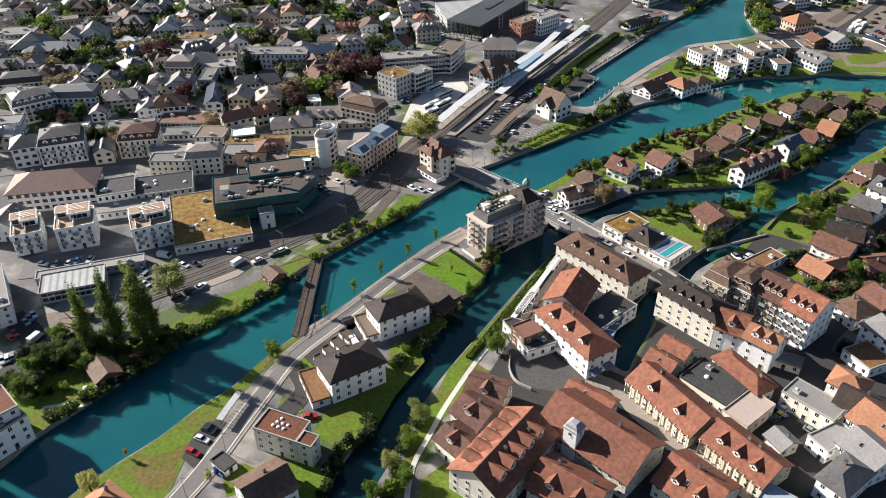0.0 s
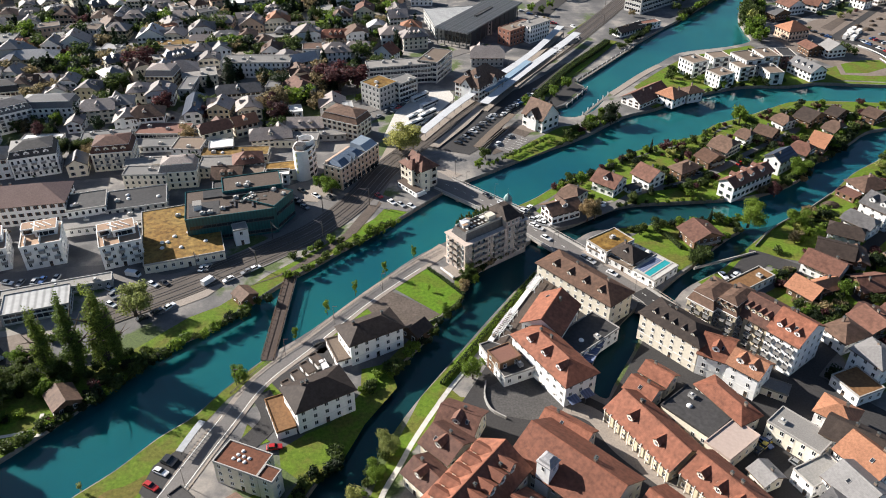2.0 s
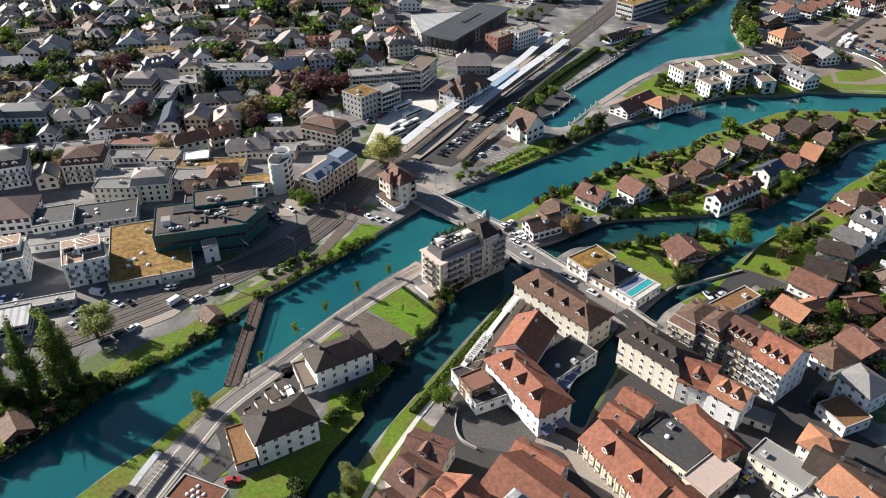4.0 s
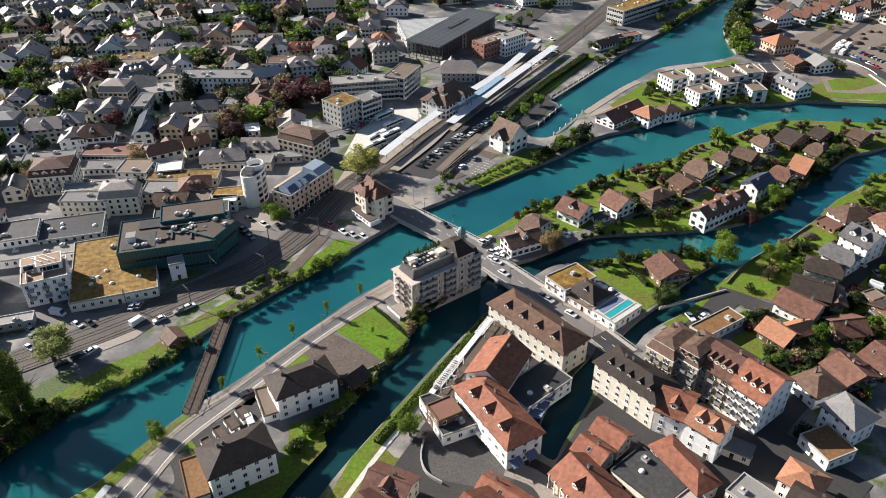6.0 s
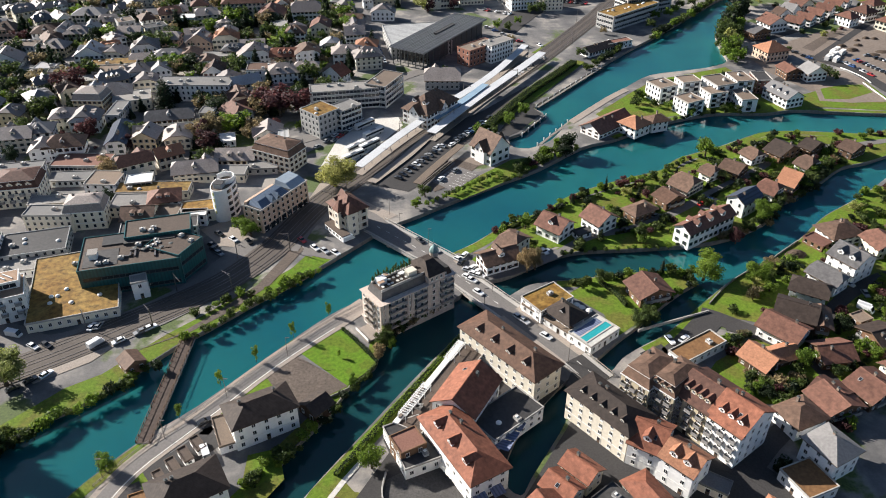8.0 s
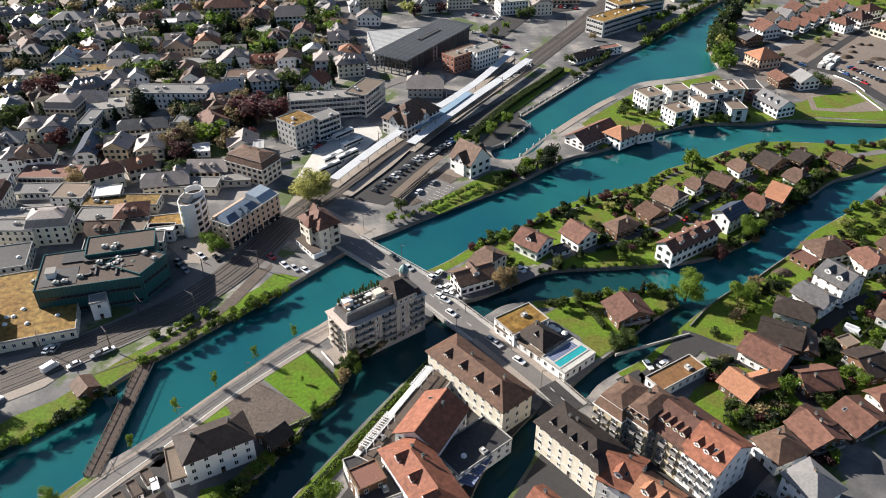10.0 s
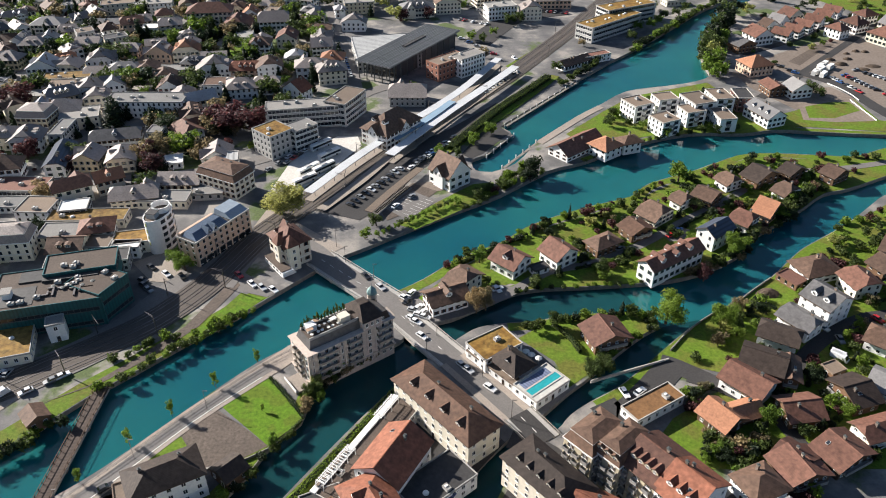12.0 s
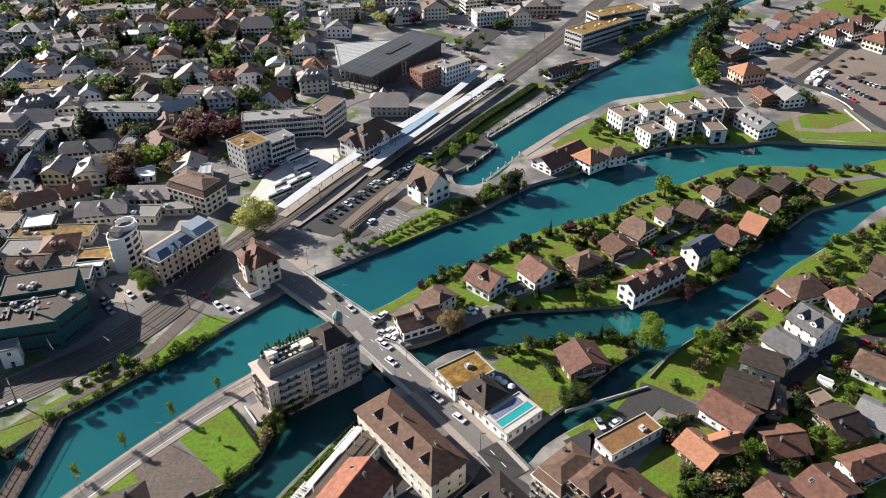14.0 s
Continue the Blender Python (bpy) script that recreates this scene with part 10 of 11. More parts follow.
# ---- street furniture
def street_lamp(x, y):
    ob = thing("street_lamp", x, y, 0, 0, "tall thin grey street lamp beside the road", "street lamp", "street lamps")
    if "lamp" not in MESHES:
        MESHES["lamp"] = Shape().tube(0, 0, 0, 7.5, 0.1, 0.06, 6).mesh("pole", [STEEL]), Shape().box(-0.1, 1.3, -0.12, 0.12, 7.45, 7.58).mesh("head", [STEEL])
    part("pole", MESHES["lamp"][0], ob)
    part("head", MESHES["lamp"][1], ob)


def railing(pts, label, h=1.05):
    line = smooth_line(pts, 5)
    o = line[0].copy()
    ob = thing("railing", o.x, o.y, 0.1, 0, label, "railing", "riverside railings")
    left, right = offset_lines([tuple(Vector(p) - o) for p in pts], 0.06, 5)
    n = len(left)
    for z in (0.5, h):
        v = [(p.x, p.y, zz) for zz in (z, z + 0.09) for ln in (left, right) for p in ln]
        f = [(3 * n + k, 3 * n + k + 1, 2 * n + k + 1, 2 * n + k) for k in range(n - 1)] + [(2 * n + k, 2 * n + k + 1, k + 1, k) for k in range(n - 1)] + [(n + k, n + k + 1, 3 * n + k + 1, 3 * n + k) for k in range(n - 1)]
        part("handrail", mesh_of("handrail", v, f, STEEL), ob)
    pm = Shape().box(-0.06, 0.06, -0.06, 0.06, 0, h).mesh("post", [STEEL])
    L = 0.0
    for k in range(len(line) - 1):
        seg = (line[k + 1] - line[k]).length
        m = max(1, int(seg / 2.6))
        for q in range(m):
            p = line[k].lerp(line[k + 1], q / m) - o
            part("post", pm, ob, pose(p.x, p.y, 0))


railing([(-55.6, 176.6), (-46.9, 190.5), (-35.6, 203.3), (-17.5, 226.9), (-3.1, 244.2), (7.6, 254.6)], "thin grey railing along the riverside road")
for x, y in ((-54.4, 179.7), (-41.9, 193.3), (-28.4, 209.8), (-13.4, 228.3), (18.5, 303.7), (30.1, 292.3), (53.5, 262.2), (67.9, 242.8), (50.4, 254.5), (75.8, 225.8), (-60.1, 143.1), (-66.9, 128.1), (13.7, 314.3), (-6.2, 333.3)):
    street_lamp(x, y)

def crossing(x, y, yaw, n, mat, label):
    ob = thing("zebra_crossing", x, y, 0.135, yaw, label, "road marking")
    bar = Shape().box(-0.25, 0.25, -2, 2, 0, 0.012).mesh("stripe", [mat])
    for k in range(n):
        part("stripe", bar, ob, pose((k - n / 2) * 1.0, 0, 0))


crossing(120.7, 192.7, 60, 7, YELLOW, "yellow zebra crossing at the street corner")



# ---- trees and bushes
def trunk_mesh(h, r, seed, limbs=5):
    rr = random.Random(seed)
    s = Shape()
    ring = lambda c, q: [(c[0] + q * math.cos(1.0472 * a), c[1] + q * math.sin(1.0472 * a), c[2]) for a in range(6)]
    s.loft([ring((0, 0, -0.2), r * 1.3), ring((0.05, 0, h * 0.25), r), ring((0.0, 0.08, h * 0.6), r * 0.65), ring((0.05, 0.1, h * 0.9), r * 0.2)])
    for k in range(limbs):
        z = h * rr.uniform(0.3, 0.65)
        a, l = rr.uniform(0, 6.28), h * rr.uniform(0.18, 0.3)
        e = (math.cos(a) * l, math.sin(a) * l, z + l * rr.uniform(0.6, 1.0))
        s.loft([ring((0, 0, z), r * 0.45), ring((e[0] * 0.5, e[1] * 0.5, z + (e[2] - z) * 0.55), r * 0.3), ring(e, r * 0.08)])
    return s.mesh("trunk", [BARK])


def lobed(seed, n, spread, z0, z1, rx, rz):
    r = random.Random(seed)
    out = [(0, 0, (z0 + z1) / 2, rx * 1.25, rz * 1.25)]
    for k in range(n):
        a = r.uniform(0, 6.28)
        q = spread * r.uniform(0.5, 1.0)
        out.append((math.cos(a) * q, math.sin(a) * q, r.uniform(z0, z1), rx * r.uniform(0.6, 1.0), rz * r.uniform(0.6, 1.0)))
    return out


def column(seed, n, z0, z1, rx):
    r = random.Random(seed)
    return [(r.uniform(-0.5, 0.5), r.uniform(-0.5, 0.5), z0 + (z1 - z0) * k / (n - 1), rx * (0.55 + 0.5 * math.sin(3.0 * (0.12 + 0.8 * k / (n - 1)))) * (1 - 0.72 * (k / (n - 1)) ** 2.4) * r.uniform(0.85, 1.1), 0.9) for k in range(n)]


def cone(seed, n, h, rx):
    r = random.Random(seed)
    return [(r.uniform(-0.2, 0.2), r.uniform(-0.2, 0.2), h * (0.12 + 0.86 * k / n), rx * (1 - 0.93 * k / n), h / n * 0.9) for k in range(n)]


# forms of a tree ten metres tall
CROWNS, TRUNKS = {}, {}
for key, mats in (("round", ("green", "fresh", "pale", "copper", "brown", "dark")),):
    for mt in mats:
        for sd in (1, 2, 3):
            CROWNS[(key, mt, sd)] = leaf_cloud(lobed(sd * 7 + len(mt), 12, 2.9, 2.9, 7.6, 2.0, 1.7), 2600, 0.54, sd, LEAF[mt])
            CROWNS[("dense", mt, sd)] = leaf_cloud(lobed(sd * 7 + len(mt), 14, 2.9, 2.7, 7.6, 1.9, 1.6), 5200, 0.40, sd, LEAF[mt])
            CROWNS[("slight", mt, sd)] = leaf_cloud(lobed(sd * 7 + len(mt), 12, 2.9, 2.9, 7.6, 2.0, 1.7), 1000, 0.80, sd, LEAF[mt])
for sd in (1, 2, 3):
    CROWNS[("column", "poplar", sd)] = leaf_cloud(column(sd, 26, 0.5, 9.7, 0.80), 8000, 0.19, sd, LEAF["poplar"])
    CROWNS[("cone", "dark", sd)] = leaf_cloud(cone(sd, 10, 10.0, 2.1), 800, 0.6, sd, LEAF["dark"], 0.5)
    for mt in ("green", "fresh", "pale"):
        CROWNS[("sapling", mt, sd)] = leaf_cloud(lobed(sd + 40, 9, 1.3, 2.6, 8.8, 1.2, 1.3), 1300, 0.42, sd, LEAF[mt])
for key, th, tr in (("round", 6.5, 0.3), ("column", 9.0, 0.3), ("cone", 8.5, 0.22), ("sapling", 7.0, 0.12)):
    TRUNKS[key] = trunk_mesh(th, tr, len(key))
LOOK = {"green": "leafy green", "fresh": "fresh yellow-green", "pale": "pale budding", "copper": "dark copper-leaved", "brown": "brown twiggy", "dark": "dark", "poplar": "tall slender"}
NOUN = {"round": "broad-crowned tree", "column": "poplar", "cone": "conifer", "sapling": "young tree with a thin crown"}
trnd = random.Random(11)


WAIT_TREES, WAIT_BUSHES = [], []


def tree(x, y, h, form="round", leaf="green", wide=1.0, where="among the houses", name="tree"):
    WAIT_TREES.append((x, y, h, form, leaf, wide * 1.12, where, trnd.choice((1, 2, 3)), trnd.uniform(0, 360)))


BUSHES = {(mt, sd): leaf_cloud(lobed(sd + 20, 5, 0.8, 0.5, 1.3, 0.75, 0.6), 260, 0.42, sd, LEAF[mt]) for mt in ("green", "fresh", "dark", "copper", "brown") for sd in (1, 2, 3)}


def bush(x, y, s, leaf="green", where="on the bank"):
    WAIT_BUSHES.append((x, y, s, leaf, where, trnd.choice((1, 2, 3)), trnd.uniform(0, 360), trnd.uniform(0.8, 1.2)))


def bush_row(pts, gap, s, kinds, where, jitter=1.0):
    line = smooth_line(pts, 4)
    for k in range(len(line) - 1):
        n = max(1, int((line[k + 1] - line[k]).length / gap))
        for q in range(n):
            p = line[k].lerp(line[k + 1], q / n)
            bush(p.x + trnd.uniform(-jitter, jitter), p.y + trnd.uniform(-jitter, jitter), s * trnd.uniform(0.9, 1.8), trnd.choice(kinds), where)


tree(-113.4, 184.7, 27.0, 'column', 'poplar', 1.00, 'on the river bank')
tree(-104.7, 187.4, 31.0, 'column', 'poplar', 1.00, 'on the river bank')
tree(-97.5, 190.7, 32.0, 'column', 'poplar', 1.00, 'on the river bank')
tree(-94.9, 192.9, 24.0, 'column', 'poplar', 0.90, 'on the river bank')
tree(-96.7, 214.3, 14.0, 'round', 'pale', 1.20, 'beside the railway')
tree(-39.9, 297.7, 9.5, 'round', 'fresh', 1.10, 'beside the apricot building')
tree(-45.9, 303.0, 7.0, 'round', 'fresh', 1.00, 'beside the apricot building')
tree(-12.1, 338.3, 15.0, 'round', 'pale', 1.55, 'on the station square')
tree(-107.1, 177.3, 6.0, 'round', 'green', 1.00, 'among the houses')
tree(-130.8, 167.4, 8.0, 'round', 'green', 1.00, 'among the houses')
tree(-132.2, 180.0, 7.0, 'round', 'dark', 1.00, 'among the houses')
tree(-126.0, 190.8, 7.0, 'round', 'fresh', 1.00, 'among the houses')
tree(-117.0, 179.9, 9.0, 'round', 'green', 1.00, 'among the houses')
tree(-122.2, 177.3, 9.0, 'round', 'green', 1.00, 'among the houses')
tree(-127.2, 174.8, 8.0, 'round', 'fresh', 1.00, 'among the houses')
tree(-122.2, 183.9, 8.0, 'round', 'green', 1.00, 'among the houses')
tree(-125.9, 179.9, 9.0, 'round', 'green', 1.00, 'among the houses')
tree(-54.4, 181.8, 7.5, 'round', 'fresh', 0.90, 'at the head of the lawn')
tree(-40.2, 201.5, 7.0, 'sapling', 'fresh', 0.80, 'on the river bank')
tree(-31.4, 214.7, 7.0, 'sapling', 'fresh', 0.80, 'on the river bank')
tree(-22.8, 225.5, 7.0, 'sapling', 'fresh', 0.80, 'on the river bank')
tree(-13.1, 237.4, 7.0, 'sapling', 'fresh', 0.80, 'on the river bank')
tree(-2.9, 249.0, 6.5, 'sapling', 'fresh', 0.80, 'on the river bank')
tree(-92.3, 130.0, 8.0, 'round', 'pale', 1.00, 'on the river bank')
tree(-86.8, 141.2, 4.0, 'sapling', 'pale', 0.90, 'on the river bank')
tree(-62.1, 133.5, 5.0, 'sapling', 'pale', 1.10, 'by the road')
tree(-6.5, 154.5, 9.0, 'round', 'pale', 0.90, 'on the channel bank')
tree(-9.8, 144.0, 9.0, 'round', 'fresh', 0.80, 'on the channel bank')
tree(-10.4, 132.5, 8.0, 'round', 'fresh', 0.90, 'on the channel bank')
tree(-14.4, 136.2, 9.0, 'sapling', 'pale', 1.20, 'on the channel bank')
tree(-17.5, 127.1, 8.0, 'round', 'fresh', 0.90, 'on the channel bank')
tree(17.3, 183.4, 8.5, 'round', 'fresh', 1.00, 'by the white terrace')
tree(18.2, 233.6, 8.0, 'round', 'green', 0.70, 'at the foot of the hotel')
tree(19.6, 231.9, 6.0, 'round', 'fresh', 0.70, 'at the foot of the hotel')
tree(3.1, 227.8, 4.0, 'sapling', 'fresh', 0.80, 'in the meadow')
tree(8.8, 214.3, 6.0, 'round', 'fresh', 0.70, 'on the channel bank')
tree(66.8, 274.7, 12.0, 'round', 'brown', 0.75, 'on the channel bank')
tree(70.0, 276.2, 10.0, 'round', 'brown', 0.70, 'on the channel bank')
tree(130.5, 270.0, 14.0, 'round', 'fresh', 0.95, 'on the tip of the islet')
tree(93.5, 266.8, 8.0, 'round', 'green', 0.90, 'in the pool garden')
tree(85.8, 264.8, 6.0, 'round', 'green', 1.00, 'among the houses')
tree(101.3, 243.3, 8.0, 'round', 'green', 1.00, 'among the houses')
tree(104.9, 245.2, 8.0, 'round', 'green', 1.00, 'among the houses')
tree(116.4, 274.0, 7.0, 'cone', 'dark', 0.80, 'among the houses')
tree(119.7, 274.0, 5.0, 'round', 'green', 1.00, 'among the houses')
tree(127.8, 272.7, 5.0, 'round', 'fresh', 1.00, 'among the houses')
tree(148.7, 268.4, 10.0, 'round', 'fresh', 1.15, 'on the garden wall')
tree(156.2, 276.0, 7.0, 'round', 'brown', 0.90, 'among the houses')
tree(160.6, 275.2, 5.0, 'cone', 'dark', 1.20, 'among the houses')
tree(165.3, 310.0, 12.5, 'round', 'fresh', 0.90, 'on the river bank')
tree(149.6, 294.0, 8.0, 'round', 'copper', 0.90, 'on the river bank')
tree(156.7, 302.3, 7.0, 'round', 'green', 1.00, 'among the houses')
tree(113.5, 296.7, 7.5, 'round', 'green', 1.00, 'on the island lawn')
tree(204.5, 291.6, 7.0, 'round', 'fresh', 0.80, 'among the houses')
tree(149.3, 224.5, 7.5, 'round', 'fresh', 1.00, 'among the houses')
tree(173.2, 228.3, 6.5, 'round', 'fresh', 1.00, 'among the houses')
tree(186.6, 249.2, 5.0, 'round', 'fresh', 1.00, 'among the houses')
tree(106.0, 334.9, 9.0, 'cone', 'dark', 0.55, 'on the island')
tree(90.2, 324.0, 6.0, 'cone', 'dark', 0.90, 'on the island')
tree(68.6, 304.4, 7.0, 'round', 'fresh', 0.90, 'on the island')
tree(254.6, 468.6, 8.5, 'round', 'green', 1.10, 'beside the riverside field')
tree(158.1, 367.5, 11.5, 'round', 'fresh', 1.00, 'on the island')
tree(67.6, 401.4, 6.0, 'round', 'fresh', 1.05, 'on the harbour quay')
tree(76.0, 414.6, 6.0, 'round', 'fresh', 1.05, 'on the harbour quay')
tree(93.0, 367.6, 8.0, 'round', 'dark', 1.30, 'beside the boat shed')
tree(114.6, 338.3, 6.0, 'round', 'copper', 1.00, 'among the houses')
tree(129.3, 345.7, 5.0, 'round', 'green', 1.00, 'among the houses')
tree(125.9, 272.7, 4.0, 'round', 'green', 1.00, 'among the houses')
tree(93.1, 372.9, 11.0, 'round', 'dark', 1.00, 'on the quay')
tree(51.7, 390.6, 7.0, 'round', 'fresh', 1.00, 'among the houses')
tree(68.9, 404.8, 7.0, 'round', 'fresh', 1.00, 'among the houses')
tree(77.3, 415.0, 7.5, 'round', 'fresh', 1.00, 'among the houses')
tree(27.8, 329.7, 7.0, 'round', 'green', 1.00, 'among the houses')
tree(24.2, 320.0, 6.0, 'round', 'fresh', 1.00, 'among the houses')
tree(60.7, 390.7, 6.0, 'round', 'green', 1.00, 'among the houses')
tree(162.7, 412.0, 7.0, 'round', 'fresh', 1.00, 'before the white blocks')
tree(181.7, 418.3, 5.5, 'round', 'green', 1.00, 'among the houses')
tree(189.9, 418.4, 5.0, 'round', 'green', 1.00, 'among the houses')
tree(136.2, 423.9, 6.5, 'round', 'green', 1.00, 'among the houses')
tree(141.0, 436.9, 6.0, 'round', 'green', 1.00, 'among the houses')
tree(196.3, 421.6, 5.0, 'round', 'brown', 1.00, 'among the houses')
tree(207.6, 502.3, 14.0, 'round', 'fresh', 0.90, 'on the river bank')
tree(215.6, 520.2, 14.0, 'round', 'pale', 0.90, 'on the river bank')
tree(223.8, 544.4, 17.0, 'cone', 'dark', 1.30, 'on the river bank')
tree(216.4, 529.6, 15.0, 'round', 'green', 0.90, 'on the river bank')
tree(234.9, 565.4, 18.0, 'cone', 'dark', 1.30, 'on the river bank')
tree(209.4, 515.6, 12.0, 'round', 'green', 0.90, 'on the river bank')
tree(211.8, 493.8, 11.0, 'round', 'fresh', 1.00, 'on the river bank')
tree(246.8, 587.9, 14.0, 'cone', 'dark', 1.20, 'on the river bank')
tree(204.5, 493.7, 12.0, 'round', 'fresh', 0.85, 'on the river bank')
tree(210.9, 502.3, 13.0, 'round', 'green', 0.85, 'on the river bank')
tree(216.0, 512.9, 13.0, 'round', 'fresh', 0.85, 'on the river bank')
tree(211.9, 527.6, 14.0, 'round', 'green', 0.85, 'on the river bank')
tree(217.4, 541.3, 15.0, 'round', 'green', 0.85, 'on the river bank')
tree(223.7, 554.6, 16.0, 'round', 'dark', 0.85, 'on the river bank')
tree(221.9, 529.7, 14.0, 'round', 'green', 0.85, 'on the river bank')
tree(228.0, 544.4, 14.0, 'round', 'fresh', 0.85, 'on the river bank')
tree(230.9, 570.8, 16.0, 'round', 'green', 0.85, 'on the river bank')
tree(239.0, 584.4, 17.0, 'round', 'dark', 0.85, 'on the river bank')
tree(248.3, 599.8, 15.0, 'round', 'green', 0.85, 'on the river bank')
tree(256.5, 608.5, 14.0, 'round', 'dark', 0.85, 'on the river bank')
tree(207.2, 487.2, 11.0, 'round', 'fresh', 0.85, 'on the river bank')
tree(214.5, 495.5, 10.0, 'round', 'green', 0.85, 'on the river bank')
tree(293.2, 642.9, 12.0, 'cone', 'dark', 1.20, 'among the houses')
tree(265.5, 612.3, 10.0, 'round', 'pale', 1.00, 'among the houses')
tree(257.2, 463.0, 8.0, 'round', 'green', 1.00, 'among the houses')
tree(316.4, 625.8, 10.0, 'round', 'green', 1.00, 'among the houses')
tree(-55.6, 418.2, 16.0, 'round', 'copper', 1.50, 'in the town')
tree(-49.2, 411.6, 17.0, 'round', 'copper', 1.45, 'in the town')
tree(-39.9, 415.8, 15.0, 'round', 'copper', 1.30, 'in the town')
tree(-40.9, 428.9, 11.0, 'round', 'dark', 1.00, 'among the houses')
tree(-169.2, 439.0, 18.0, 'round', 'copper', 1.30, 'in the town')
tree(-67.4, 391.5, 12.0, 'round', 'fresh', 1.50, 'in the town')
tree(-73.1, 399.5, 9.0, 'round', 'fresh', 1.00, 'among the houses')
tree(-60.3, 383.8, 9.0, 'round', 'brown', 1.00, 'among the houses')
tree(-112.0, 420.6, 17.0, 'cone', 'dark', 1.50, 'in the town')
tree(-173.1, 408.3, 12.0, 'round', 'green', 1.20, 'in the town')
tree(-215.8, 448.8, 11.0, 'round', 'fresh', 1.20, 'in the town')
tree(-212.6, 463.6, 12.0, 'round', 'green', 1.20, 'in the town')
tree(-252.1, 513.5, 11.0, 'round', 'fresh', 1.10, 'in the town')
tree(-115.4, 373.1, 9.0, 'round', 'copper', 1.00, 'among the houses')
tree(-175.3, 366.4, 15.0, 'cone', 'dark', 0.90, 'in the town')
tree(-187.1, 366.5, 9.0, 'round', 'fresh', 1.00, 'among the houses')
tree(-185.3, 377.2, 11.0, 'round', 'dark', 1.00, 'among the houses')
tree(-88.8, 438.4, 10.0, 'cone', 'dark', 1.20, 'among the houses')
tree(-94.0, 429.3, 9.0, 'round', 'dark', 1.00, 'among the houses')
tree(-175.5, 313.4, 7.0, 'cone', 'dark', 1.10, 'among the houses')
tree(-143.0, 489.6, 10.0, 'cone', 'dark', 1.00, 'among the houses')
tree(-137.8, 453.1, 9.0, 'round', 'copper', 1.00, 'among the houses')
tree(-113.1, 426.9, 17.0, 'cone', 'dark', 1.60, 'in the town')
tree(-90.9, 440.5, 8.0, 'round', 'dark', 1.00, 'among the houses')
tree(-70.9, 397.2, 9.0, 'round', 'fresh', 1.20, 'among the houses')
tree(-67.0, 405.9, 8.0, 'round', 'fresh', 1.00, 'among the houses')
tree(-142.6, 549.9, 15.0, 'cone', 'dark', 1.40, 'among the houses')
tree(-188.4, 600.4, 10.0, 'round', 'green', 1.00, 'among the houses')
tree(-198.1, 600.3, 9.0, 'round', 'fresh', 1.00, 'among the houses')
tree(-43.9, 531.0, 8.0, 'round', 'green', 1.10, 'among the houses')
tree(-37.2, 551.3, 10.0, 'round', 'green', 1.20, 'among the houses')
tree(18.3, 593.3, 13.0, 'round', 'pale', 1.20, 'behind the big hall')
tree(24.2, 591.0, 10.0, 'round', 'copper', 1.00, 'among the houses')
tree(7.9, 621.9, 12.0, 'round', 'pale', 1.10, 'among the houses')
tree(0.8, 602.8, 10.0, 'cone', 'dark', 1.00, 'among the houses')
tree(41.0, 597.2, 10.0, 'round', 'copper', 1.00, 'among the houses')
tree(96.2, 586.0, 10.0, 'round', 'green', 1.20, 'among the houses')
tree(104.1, 592.0, 9.0, 'round', 'green', 1.00, 'among the houses')
tree(69.8, 552.6, 8.0, 'round', 'fresh', 1.10, 'among the houses')
tree(76.9, 547.6, 8.0, 'round', 'green', 1.00, 'among the houses')
tree(84.3, 563.4, 7.0, 'round', 'fresh', 1.00, 'among the houses')
tree(76.6, 523.0, 8.0, 'round', 'brown', 1.00, 'among the houses')
tree(118.4, 501.1, 7.0, 'round', 'green', 1.20, 'among the houses')
tree(36.0, 471.4, 6.0, 'round', 'fresh', 1.00, 'among the houses')
tree(-19.5, 463.0, 6.0, 'round', 'fresh', 1.00, 'among the houses')
tree(139.8, 543.3, 6.0, 'round', 'brown', 1.00, 'among the houses')
tree(188.8, 599.1, 8.0, 'round', 'green', 1.10, 'on the river bank')
tree(200.3, 617.9, 8.0, 'round', 'green', 1.10, 'on the river bank')
tree(204.2, 599.2, 8.0, 'round', 'green', 1.10, 'on the river bank')
tree(213.2, 605.5, 8.0, 'round', 'green', 1.10, 'on the river bank')
tree(180.7, 575.7, 8.0, 'round', 'fresh', 1.10, 'on the river bank')
tree(190.6, 579.2, 8.0, 'round', 'fresh', 1.10, 'on the river bank')
tree(197.9, 587.3, 8.0, 'round', 'fresh', 1.10, 'on the river bank')
tree(224.0, 618.2, 8.0, 'round', 'green', 1.10, 'on the river bank')
tree(173.2, 554.0, 8.0, 'round', 'green', 1.10, 'on the river bank')
bush_row([(-103.2, 162.2), (-95.8, 172.7), (-89.3, 183.0), (-81.4, 194.0), (-70.4, 203.8), (-60.9, 214.8), (-52.3, 224.2)], 2.2, 1.5, ('green', 'green', 'dark', 'fresh'), 'on the river bank', 1.2)
bush_row([(-111.6, 179.9), (-100.7, 184.6), (-89.8, 190.6), (-83.5, 194.9)], 3.4, 1.2, ('green', 'fresh', 'green'), 'on the river bank', 2.0)
bush_row([(-101.7, 167.3), (-94.8, 177.8), (-86.9, 187.3), (-78.6, 197.8)], 2.4, 1.3, ('green', 'green', 'fresh', 'dark'), 'on the river bank', 1.0)
bush_row([(-47.6, 234.9), (-38.0, 244.8), (-27.9, 255.2), (-19.3, 263.6), (-8.1, 276.1)], 2.2, 1.2, ('green', 'green', 'fresh'), 'on the river bank', 1.0)
